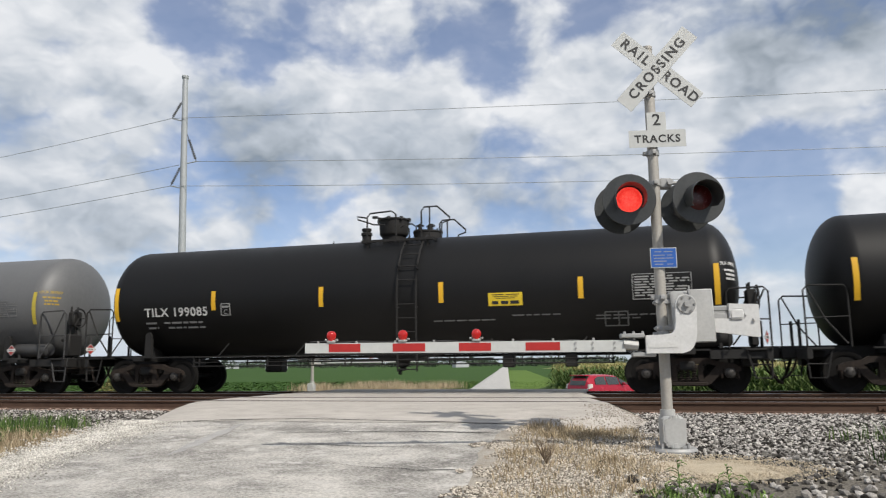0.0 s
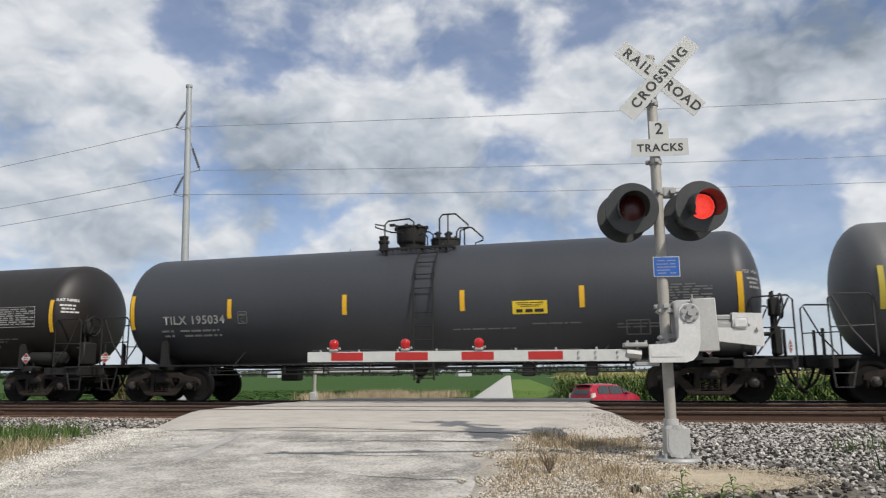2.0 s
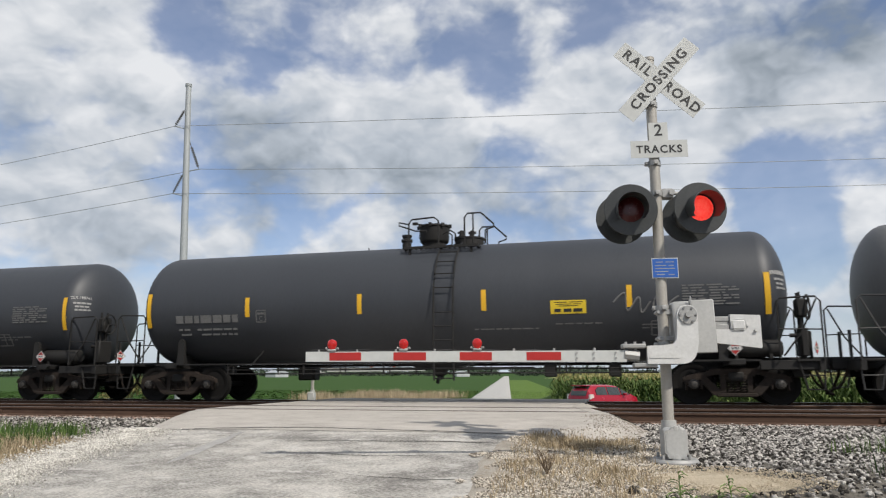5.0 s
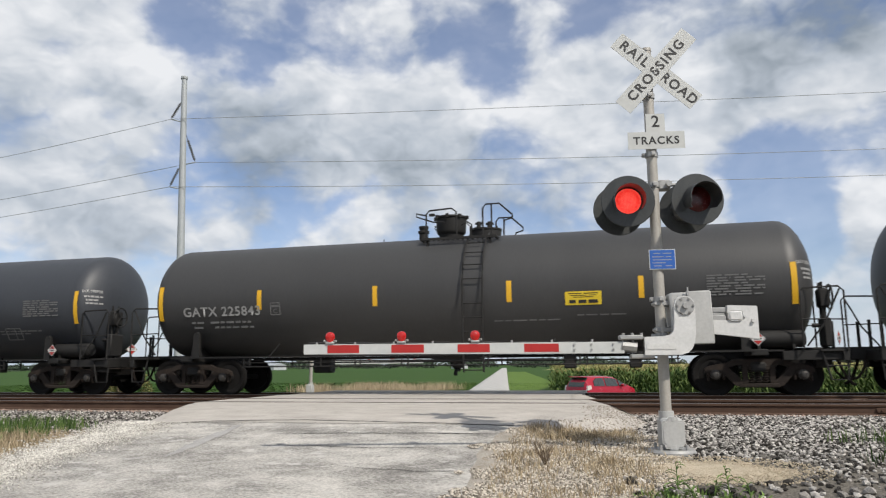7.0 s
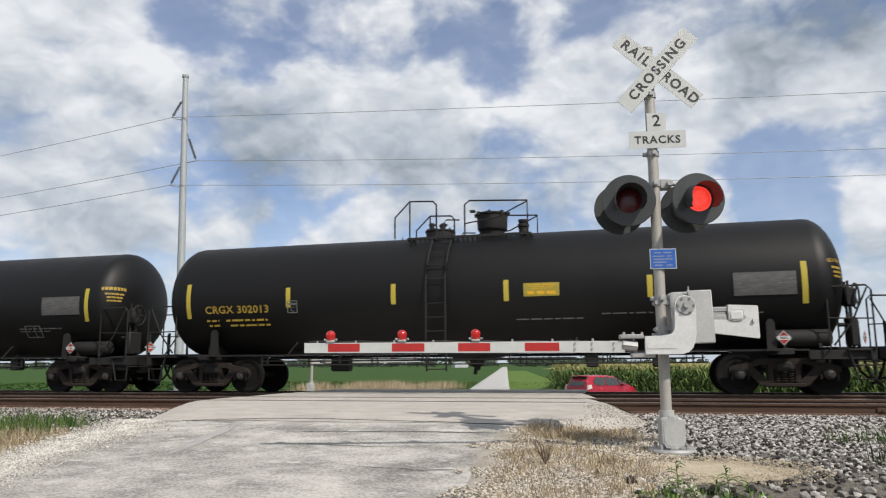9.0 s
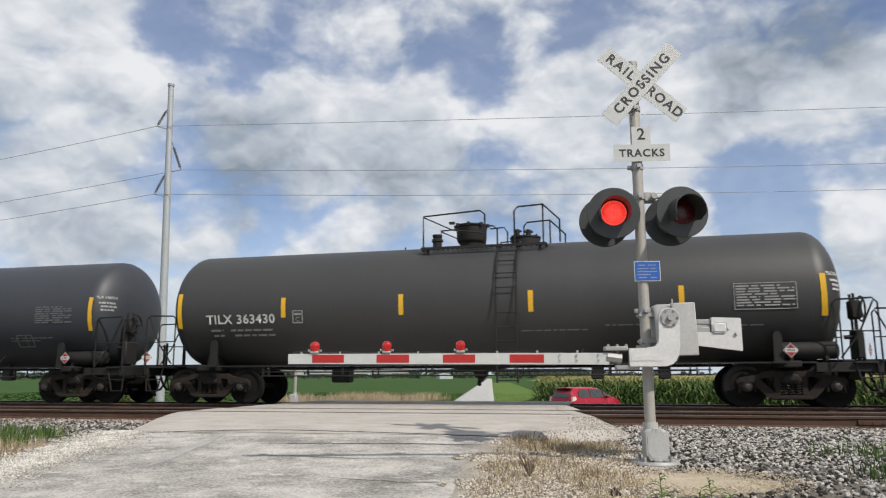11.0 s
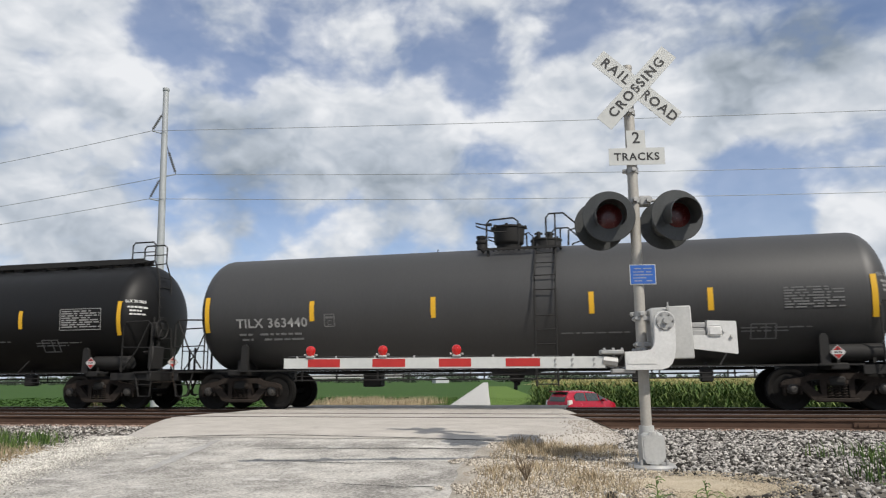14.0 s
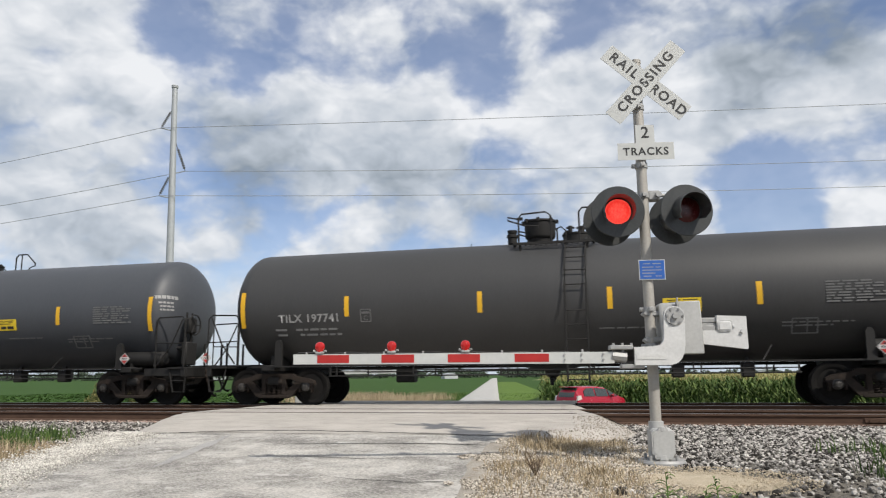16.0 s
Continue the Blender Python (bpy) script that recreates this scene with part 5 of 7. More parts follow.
def end_ladder(bm):
    """Hoop over the board's end and the ladder down to the platform."""
    for y in (-0.27, 0.27):
        tube(bm, [(7.35, y, WALK_Z), (7.35, y, WALK_Z + 0.44), (7.42, y, WALK_Z + 0.52), (8.0, y, WALK_Z + 0.52), (8.08, y, WALK_Z + 0.44), (8.08, y, WALK_Z - 0.02), (7.5, y, WALK_Z - 0.06)], 0.022, 6)
        tube(bm, [(7.35, y, WALK_Z + 0.24), (8.08, y, WALK_Z + 0.24)], 0.016, 6)
        tube(bm, [(8.08, y, WALK_Z), (8.26, y, WALK_Z - 0.5), (8.32, y, 2.4), (8.45, y, 1.0)], 0.022, 6)
    for k in range(10):
        p = Vector((8.45, 0, 1.05)).lerp(Vector((8.24, 0, 3.6)), k / 9)
        tube(bm, [(p.x, -0.27, p.z), (p.x, 0.27, p.z)], 0.014, 5)


def placard(parent, x, y, z, turn=0):
    bm = bmesh.new()
    box(bm, 0, 0, 0, 0.225, 0.008, 0.225, pose(0, 0, 0, 0, 45, 0))
    p = part("placard", bm, LETTER_MID, parent, "white and red hazard diamond", Matrix.Translation((x, y, z)) @ pose(0, 0, 0, 0, 0, turn))
    bm = bmesh.new()
    box(bm, 0, -0.006, 0, 0.185, 0.004, 0.185, pose(0, 0, 0, 0, 45, 0))
    part("red_field", bm, SIGN_RED, p)
    bm = bmesh.new()
    box(bm, 0, -0.010, 0.0, 0.24, 0.004, 0.085)
    band = part("number_panel", bm, LETTER_WHITE, p)
    bm = bmesh.new()
    for k in range(4):
        box(bm, -0.06 + 0.04 * k, -0.0135, 0.0, 0.022, 0.003, 0.05)
    prism(bm, [(-0.03, 0.055), (0.03, 0.055), (0.0, 0.105)], -0.0115, -0.0075)
    tagged(part("writing_bar", bm, SIGN_BLACK, band), kind="stuff")


def tank_car(spec):
    paint, ink = spec["paint"], spec.get("ink", LETTER_MID if spec.get("faint") else LETTER_WHITE)
    dark_fit = FRAME_STEEL if paint is not LIGHT_TANK else DARK_TANK
    car = thing("tank_car", spec["label"], "tank car", group="tank cars of the freight train")
    T = Matrix.Translation
    tank = place("tank", shaped("tank", paint, shell), car, Matrix.Diagonal((spec.get("long", 1.010), 1, 1, 1)))
    for turn in (0, 180):
        m = pose(0, 0, 0, 0, 0, turn)
        place("stub_sill", shaped("stub_sill", FRAME_STEEL, underframe), car, m)
        place("sill_rail", shaped("sill_rail", FRAME_STEEL, walk_rail), car, m)
        for sx in (-1, 1):
            place("saddle", shaped("saddle", FRAME_STEEL, saddle_posts), car, m @ T((sx * (TC / 2 - 0.25), 0, 0)))
    place("bottom_outlet", shaped("bottom_outlet", FRAME_STEEL, belly), car)
    for turn in (0, 180):
        m = pose(0, 0, 0, 0, 0, turn)
        place("coupler", shaped("coupler", TRUCK_STEEL, coupler), car, m)
        for side in (-1, 1):
            place("end_railing", shaped("end_railing", dark_fit, lambda bm: end_gear(bm, side), str(side)), car, m)
        for y in (-0.35, 0.5):
            place("end_post", shaped("end_post", dark_fit, end_post), car, m @ T((8.66, y, 0)))
    place("hand_brake", shaped("hand_brake", FRAME_STEEL, brake_gear), car, pose(0, 0, 0, 0, 0, 0))
    place("air_reservoir", shaped("air_reservoir", dark_fit, reservoir), car, T((7.35, -1.05, 1.22)))
    make_truck(car, -TC / 2)
    make_truck(car, TC / 2)
    # top fittings
    flip = spec.get("flip", False)
    FX = spec.get("top", -0.1)
    long_deck = spec.get("deck") == "long"
    fit_m = pose(FX, 0, 0, 0, 0, 180 if flip else 0)
    sgn = -1 if flip else 1
    if long_deck:
        place("platform", shaped("platform", dark_fit, lambda bm: deck(bm, -1.6, 1.5), "long"), car, fit_m)
        for y in (-0.95, 0.95):
            place("guard_rail", shaped("guard_rail", dark_fit, lambda bm: rails_long(bm, y), "long%s" % y), car, fit_m)
    else:
        place("platform", shaped("platform", dark_fit, lambda bm: deck(bm, -0.6, 1.3), "small"), car, fit_m)
        for y in (-0.90, 0.90):
            place("guard_rail", shaped("guard_rail", dark_fit, lambda bm: rails_small(bm, y), "small%s" % y), car, fit_m)
    place("manway", shaped("manway", dark_fit, manway), car, T((FX + sgn * (-0.5 if long_deck else -0.05), 0, 0)), "round manway housing")
    place("valve_housing", shaped("valve_housing", dark_fit, valves), car, T((FX + sgn * 0.9, 0, 0)))
    place("vent", shaped("vent", dark_fit, vent), car, T((FX + sgn * (-1.35 if long_deck else -0.72), -0.3, 0)))
    place("lifting_lug", shaped("lifting_lug", dark_fit, lug), car)
    if not spec.get("no_ladder"):
        place("ladder", shaped("ladder", dark_fit, ladder), car, T((spec.get("ladder", 0.5), 0, 0)))
    if spec.get("walkway"):
        for turn in (0, 180):
            m = Matrix.Translation((0, -0.28, 0)) @ pose(0, 0, 0, 0, 0, turn)
            place("running_board", shaped("running_board", FRAME_STEEL, top_board), car, m)
            place("end_ladder", shaped("end_ladder", FRAME_STEEL, end_ladder), car, m)
    # reflective stripes
    end_x = spec.get("end_stripe", 7.60)
    stripes = [(-end_x, 0.92, -4), (end_x, 0.92, -4)] + [(x, 0.50, -3) for x in spec.get("stripes", (-4.70, -1.65, 1.45, 4.75))]
    stripe_mat = STRIPE_FADED if spec.get("dull_stripes") else STRIPE_YELLOW
    for x, h, ang in stripes:
        me = shaped("reflective_stripe", stripe_mat, lambda bm: curved_patch(bm, 0.115, h), str(h))
        if abs(x) > 7.0:
            me = shaped("reflective_stripe", stripe_mat, lambda bm: curved_patch(bm, 0.14, h, thick=0.02), str(h))
        place("reflective_stripe", me, tank, on_tank(x, ang, 0.004))
    # writing
    if spec.get("mark"):
        place("lettering", words(spec["mark"], 0.325 * spec.get("mark_size", 1.0), ink, bend=TANK_R, gap=1.10, weight=0.006), tank, on_tank(spec.get("mark_x", -5.88), -13.5, 0.012))
    seed = spec["seed"]
    bm = bmesh.new()
    bars_block(bm, [(-0.28, -0.85, -0.5), (-0.28, -0.3, 0.85), (-0.42, -0.8, -0.5), (-0.42, -0.2, 0.9)], 0.05, seed)
    if not spec.get("mark"):
        bars_block(bm, [(0.0, -0.9, 0.9)], 0.2, seed + 1)
    tagged(part("writing_bar", bm, LETTER_DULL if ink is not LETTER_YELLOW else ink, tank, m=on_tank(-5.88, -13.5, 0.008)), kind="stuff")
    bm = bmesh.new()
    frame_outline(bm, 0.25, 0.30, 0.022)
    box(bm, 0, -0.002, 0.07, 0.2, 0.004, 0.05)
    part("stencil_frame", bm, LETTER_DULL if spec.get("faint") else LETTER_MID, tank, m=on_tank(-4.32, -12, 0.008))
    place("lettering", words("C", 0.17, LETTER_DULL if spec.get("faint") else LETTER_MID), tank, on_tank(-4.32, -14.5, 0.014))
    bm = bmesh.new()
    bars_block(bm, [(-0.1, 1.2, 2.7), (0.0, 3.1, 4.2), (-0.06, 5.0, 6.4), (-0.14, 5.0, 6.0)], 0.03, seed + 2)
    if spec.get("notes"):
        bars_block(bm, [(0.62, 0.0, 0.5), (0.55, -0.1, 0.45), (-0.05, -2.4, -1.5), (-0.13, -2.4, -1.7), (-0.21, -2.4, -1.6)], 0.04, seed + 3)
    tagged(part("writing_bar", bm, LETTER_DULL, tank, m=on_tank(0, -26, 0.008)), kind="stuff")
    if spec.get("notice", True):
        yellow_notice(spec, tank)
    if "low_notice" in spec:
        place("notice", shaped("notice", SIGN_FADED, lambda bm: curved_patch(bm, 0.72, 0.5, 4, 0.008), "low"), tank, on_tank(spec["low_notice"], -34, 0.004), "faded yellow notice low on the shell")
    shell_stencils(spec, tank, car, ink, seed)
    return car


def yellow_notice(spec, tank):
    sign = shaped("notice", SIGN_YELLOW, lambda bm: curved_patch(bm, 0.80, 0.31, 4, 0.008))
    if spec.get("tall_notice"):
        sign = shaped("notice", SIGN_YELLOW, lambda bm: curved_patch(bm, 0.70, 0.45, 4, 0.008), "tall")
    if spec.get("plain_notice"):
        sign = shaped("notice", SIGN_FADED, lambda bm: curved_patch(bm, 0.80, 0.31, 4, 0.008), "dull")
    ns = place("notice", sign, tank, on_tank(spec.get("notice_x", 3.0), spec.get("notice_a", -11), 0.004), "yellow emergency notice")
    bm = bmesh.new()
    for z, segs, h in ((0.125, ((-0.2, 0.34), (0.2, 0.36)), 0.022), (0.075, ((-0.12, 0.42), (0.24, 0.2)), 0.016), (0.03, ((0.0, 0.5),), 0.016), (-0.085, ((-0.28, 0.17), (-0.02, 0.2), (0.25, 0.24)), 0.085)):
        for x, w in segs:
            box(bm, 0.86 * x, TANK_R * (1 - math.cos(z / TANK_R)) - 0.010, 0.88 * z, 0.86 * w, 0.004, 0.88 * h)
    tagged(part("writing_bar", bm, SIGN_BLACK if not (spec.get("tall_notice") or spec.get("plain_notice")) else STRIPE_YELLOW, ns), kind="stuff")


def on_head(me, seat):
    """Lay a flat stencil onto the dished head at +x."""
    for v in me.vertices:
        d = seat @ Vector((v.co.x, 0, v.co.z)) - Vector((7.5, 0, TANK_Z))
        side = math.hypot(d.y, d.z) / TANK_R
        k = 1 / (math.hypot(d.x / 0.70, side) if d.x > 0 else side)
        lift = 1.004 - 0.25 * v.co.y
        v.co = Vector((7.5 + d.x * (k if d.x > 0 else 1) * lift, d.y * k * lift, TANK_Z + d.z * k * lift))


def shell_stencils(spec, tank, car, ink, seed):
    T = Matrix.Translation
    # data panel of unreadable tables
    bm = bmesh.new()
    ink2 = LETTER_DULL if spec.get("faint") else LETTER_MID
    if not spec.get("faint"):
        frame_outline(bm, 1.24, 0.56, 0.016)
    for i, z in enumerate((0.22, 0.16, 0.10, 0.04, -0.02, -0.08, -0.14, -0.20)):
        bars_block(bm, [(z, -0.58, -0.1), (z, -0.02, 0.58)] if i % 3 else [(z, -0.58, 0.3)], 0.032, seed + 5 + i)
    tagged(part("data_panel", bm, ink2, tank, "dense white data stencil", on_tank(6.45, -4, 0.008)), kind="stuff")
    bm = bmesh.new()
    frame_outline(bm, 0.5, 0.36, 0.03)
    box(bm, 0.05, 0, 0, 0.025, 0.004, 0.36)
    part("stencil_frame", bm, LETTER_DULL, tank, m=on_tank(5.45, -32, 0.008))
    if spec.get("plate"):
        place("data_plate", shaped("data_plate", PLATE_DULL, lambda bm: curved_patch(bm, 1.22, 0.5, 5, 0.012)), tank, on_tank(6.45, -4, 0.006), "dull grey stencil plate")
    # head stencils
    bm = bmesh.new()
    for z, w, h in (((0.0, 0.62, 0.09),) if not spec.get("mark") else ()) + ((-0.15, 0.42, 0.05), (-0.25, 0.34, 0.05), (-0.35, 0.38, 0.05)):
        rnd = random.Random(seed + int(z * 100))
        x = -w / 2
        while x < w / 2:
            s = rnd.uniform(0.05, 0.12)
            box(bm, x + s / 2, 0, z, s, 0.006, h)
            x += s + 0.02
    seat = T((7.87, -1.22, TANK_Z + 0.36)) @ pose(0, 0, 0, 0, 0, 53) @ pose(0, 0, 0, -14, 0, 0)
    HS = part("head_stencil", bm, ink, tank)
    on_head(HS.data, seat)
    placard(car, 6.95, -1.42, 1.22)
    tagged(HS, kind="stuff")
    if spec.get("mark"):
        mark = words(spec["mark"], 0.105, ink, gap=1.02, weight=0.003)
        on_head(mark, seat)
        tagged(place("lettering", mark, tank), kind="stuff")
    placard(car, 8.76, -0.45, 1.24, 62)
    for strokes in spec.get("scrawl", ()):
        bm = bmesh.new()
        pts = []
        for x, v in strokes:
            a = v / TANK_R
            pts.append((x, TANK_R * (1 - math.cos(a)) - 0.004, TANK_R * math.sin(a)))
        tube(bm, smooth_path(pts), 0.022, 5)
        part("painted_scrawl", bm, LETTER_DULL, tank, "pale hand-painted scrawl", on_tank(spec["scrawl_x"], -8, 0.0))


def smooth_path(pts, steps=6):
    out, p = [], [Vector(q) for q in pts]
    for i in range(len(p) - 1):
        a, b, c, d = p[max(i - 1, 0)], p[i], p[i + 1], p[min(i + 2, len(p) - 1)]
        for k in range(steps):
            t = k / steps
            out.append(0.5 * ((2 * b) + (c - a) * t + (2 * a - 5 * b + 4 * c - d) * t * t + (3 * b - a - 3 * c + d) * t ** 3))
    out.append(p[-1])
    return out


SCRAWL_A = ([(0.35, 0.15), (0.1, 0.2), (-0.1, -0.1), (0.0, -0.35), (0.3, -0.25), (0.4, 0.0)], [(0.85, 0.2), (0.6, 0.15), (0.75, -0.05), (0.85, -0.25), (0.6, -0.35)],
            [(1.05, 0.15), (1.0, -0.2), (1.2, -0.3), (1.45, -0.15), (1.5, 0.25), (1.5, -0.1), (1.65, -0.35), (1.95, -0.25), (1.9, 0.0), (1.7, -0.1)])
SCRAWL_B = ([(0.0, 0.0), (0.25, 0.2), (0.3, -0.2), (0.55, 0.1), (0.6, -0.25), (0.8, 0.0)], [(0.95, 0.15), (0.85, -0.1), (1.05, -0.2), (1.25, 0.0), (1.4, 0.1)])
CARS = [
    dict(paint=BLACK_TANK, label="black tank car with yellow reflective stripes, leading the others"),
    dict(paint=BLACK_TANK, mark="TILX 199085", label="glossy black tank car with white lettering", stripes=(-4.67, -1.66, 1.42, 4.69), notice_x=2.96, ladder=0.6, top=-0.2, mark_x=-5.78),
    dict(paint=LIGHT_TANK, mark="UTLX 207557", ink=LETTER_YELLOW, deck="long", faint=True, dull_stripes=True, notice=False, label="light grey tank car with faded yellow lettering", stripes=(-1.66, 1.42, 4.57), ladder=0.42, top=-0.3, mark_x=-5.63),
    dict(paint=SLATE_TANK, mark="TILX 195034", label="slate grey tank car with white lettering", faint=True, stripes=(-4.69, -1.51, 1.47, 4.25), notice_x=3.06, ladder=0.54, top=-0.2, mark_x=-5.74, mark_size=0.96),
    dict(paint=BROWN_TANK, mark="FURX 160055", mark_size=1.3, long=1.018, deck="long", flip=True, tall_notice=True, notes=True, stripes=(-4.3, -1.8, 1.5, 4.43), notice_x=2.44, notice_a=-8, ladder=-0.62, top=-0.1, mark_x=-6.08, label="brown-black tank car with large white lettering"),
    dict(paint=LIGHT_TANK, mark="UTLX 209456", long=1.018, ink=LETTER_YELLOW, deck="long", notice=False, dull_stripes=True, label="light grey tank car with weathered yellow lettering", stripes=(-4.49, -1.66, 1.48, 4.41), ladder=0.37, top=-0.3, mark_x=-5.73),
    dict(paint=SLATE_TANK, label="slate grey tank car with pale scrawl on its side", scrawl=SCRAWL_B, scrawl_x=4.4, notice_x=3.4, faint=True),
    dict(paint=SLATE_TANK, mark="TILX 198741", label="slate grey tank car with a large painted scrawl", scrawl=SCRAWL_A, scrawl_x=-3.55, faint=True, flip=True),
    dict(paint=DARK_TANK, mark="GATX 225843", shift=0.06, long=1.02, label="dark grey tank car with white lettering", faint=True, stripes=(-4.76, -1.68, 1.58, 4.51), notice_x=3.25, ladder=0.75, top=-0.08, mark_x=-5.83, mark_size=1.05),
    dict(paint=SLATE_TANK, mark="TILX 198928", label="slate grey tank car with white numbers", faint=True, stripes=(-4.71, -1.33, 1.44, 4.24), notice_x=3.07, ladder=0.64, top=-0.22, mark_x=-5.8, mark_size=0.94),
    dict(paint=BLACK_TANK, plate=True, mark="CRGX 302013", shift=0.02, long=1.03, end_stripe=7.22, dull_stripes=True, ink=LETTER_YELLOW, deck="long", flip=True, label="black tank car with yellow lettering", plain_notice=True, stripes=(-4.43, -1.70, 1.0, 4.15), notice_x=1.80, notice_a=-3, faint=True, ladder=-0.66, top=-0.05, mark_x=-5.85, mark_size=0.84),
    dict(paint=BLACK_TANK, plate=True, shift=0.04, long=1.02, end_stripe=7.28, dull_stripes=True, ink=LETTER_YELLOW, deck="long", flip=True, label="black tank car with yellow stencils", plain_notice=True, stripes=(-4.56, -1.83, 0.93, 4.1), notice_x=1.74, notice_a=-3, faint=True, ladder=-0.66, top=-0.05),
    dict(paint=DARK_TANK, mark="TILX 363430", label="dark grey tank car with clean white lettering", deck="long", ladder=0.9, top=0.3, notice=False),
    dict(paint=SLATE_TANK, mark="TILX 198974", label="slate grey tank car with dull white lettering", faint=True, flip=True, stripes=(-4.8, -1.7, 1.44, 4.56), notice_x=3.1, low_notice=0.1, ladder=-0.75, top=0.0, mark_x=-5.84, mark_size=0.92),
    dict(paint=BLACK_TANK, mark="CTCX 732788", shift=0.06, long=1.02, mark_size=1.26, label="black tank car with bold white lettering", tall_notice=True, notice_a=-20, notes=True, stripes=(-4.33, -1.44, 1.24, 4.15), notice_x=2.63, ladder=0.5, top=-0.55, mark_x=-6.11),
    dict(paint=DARK_TANK, mark="TILX 363440", label="dark grey tank car with thin white lettering", faint=True, stripes=(-4.77, -1.73, 1.9, 4.41), notice=False, ladder=0.9, top=-0.06, mark_x=-5.84, shift=0.03, long=1.02),
    dict(paint=BLACK_TANK, mark="TILX 351809", long=1.02, label="black tank car with a walkway along its top", walkway=True, flip=True, tall_notice=True, notes=True, low_notice=0.35, stripes=(-4.69, -1.81, 1.6, 4.57), notice_x=2.65, notice_a=-6, ladder=0.3, top=-0.15, mark_x=-5.76, no_ladder=True),
    dict(paint=DARK_TANK, mark="TILX 197741", label="dark grey tank car with white lettering and side ladder", faint=True, stripes=(-4.81, -1.5, 1.46, 4.58), notice_x=2.99, ladder=0.72, top=-0.15, mark_x=-5.8, mark_size=0.86),
    dict(paint=BLUE_TANK, label="blue-grey tank car at the tail of the view", faint=True),
]
TRAIN = []
for i, spec in enumerate(CARS):
    spec["seed"] = 100 + 10 * i
    TRAIN.append(tank_car(spec))


# ---- cracks and patches in the road ----
def strip_on_road(name, pts, width, material, label, lift=0.006, jitter=0.02, seed=1, taper=True):
    rnd = random.Random(seed)
    path = []
    for (x0, y0), (x1, y1) in zip(pts, pts[1:]):
        n = max(2, int(math.hypot(x1 - x0, y1 - y0) / 0.12))
        path += [(x0 + (x1 - x0) * k / n, y0 + (y1 - y0) * k / n) for k in range(n)]
    path.append(pts[-1])
    verts, faces = [], []
    for i, (x, y) in enumerate(path):
        a, b = path[max(i - 1, 0)], path[min(i + 1, len(path) - 1)]
        d = Vector((b[0] - a[0], b[1] - a[1])).normalized()
        w = width * rnd.uniform(0.5, 1.3) * (min(1, 0.3 + 4 * min(i, len(path) - 1 - i) / len(path)) if taper else 1)
        jx, jy = rnd.uniform(-jitter, jitter), rnd.uniform(-jitter, jitter)
        for s in (-0.5, 0.5):
            px, py = x + jx - d.y * w * s, y + jy + d.x * w * s
            z = road_z(px, py) + (0.0 if py < 10.35 else 0.004)
            verts.append((px, py, z + lift))
        if i:
            k = 2 * i
            faces.append((k - 2, k - 1, k + 1, k))
    ob = new(name, solid(name, verts, faces, material))
    return tagged(ob, label, "road crack", kind="structure")


strip_on_road("road_crack", [(-7.2, 10.15), (-6.2, 10.45), (-4.66, 10.62), (-3.6, 10.52), (-2.7, 10.42), (-1.5, 10.30)], 0.055, CRACK, "dark open joint between asphalt and concrete apron", seed=2)
strip_on_road("road_crack", [(-4.75, 9.42), (-3.2, 9.55), (-1.62, 9.64)], 0.035, CRACK, "thin crack across the worn asphalt", seed=3)
strip_on_road("road_patch", [(-5.25, 7.75), (-5.45, 8.9), (-5.6, 10.1)], 0.17, ASPHALT_PATCH, "dark tyre-worn strip on the asphalt", seed=4, lift=0.005)
strip_on_road("road_crack", [(-3.9, 8.6), (-3.0, 8.5), (-2.2, 8.62)], 0.02, CRACK, "hairline crack in the asphalt", seed=6)
strip_on_road("road_crack", [(-3.0, 7.5), (-2.1, 7.35), (-1.5, 7.45)], 0.02, CRACK, "hairline crack in the asphalt", seed=7)

# ---- plants ----
DRY = surface("dry_grass", (0.22, 0.165, 0.095), (0.46, 0.375, 0.25), rough=0.9, grain=8, patch=2, bump=0, random_tint=0.7)
GREEN = surface("green_weed", (0.032, 0.065, 0.016), (0.10, 0.155, 0.042), rough=0.75, grain=8, patch=2, bump=0, random_tint=0.7, spec=0.15)
CORN = surface("corn_leaf", (0.042, 0.078, 0.020), (0.125, 0.17, 0.052), rough=0.7, grain=6, patch=1, bump=0, random_tint=0.8, spec=0.15)
FRESH = surface("fresh_weed", (0.06, 0.11, 0.025), (0.17, 0.26, 0.07), rough=0.7, grain=8, patch=2, bump=0, random_tint=0.7, spec=0.2)
TASSEL = surface("corn_tassel", (0.24, 0.22, 0.08), (0.36, 0.32, 0.13), rough=0.9, grain=6, patch=1, bump=0, random_tint=0.6)
SOY = surface("low_crop_leaf", (0.032, 0.072, 0.016), (0.055, 0.105, 0.026), rough=0.9, spec=0.08, grain=3, patch=0.2, bump=0, random_tint=0.6)
BUSH = surface("olive_bush_leaf", (0.07, 0.08, 0.02), (0.19, 0.17, 0.06), rough=0.85, grain=6, patch=1, bump=0, random_tint=0.8)
WOODS = surface("far_woods", (0.035, 0.055, 0.035), (0.07, 0.095, 0.06), rough=0.95, grain=0.5, patch=0.05, bump=0, random_tint=0.5)
TWIG = surface("dry_twig", (0.08, 0.055, 0.035), (0.18, 0.13, 0.085), rough=0.9, grain=20, patch=4, bump=0)


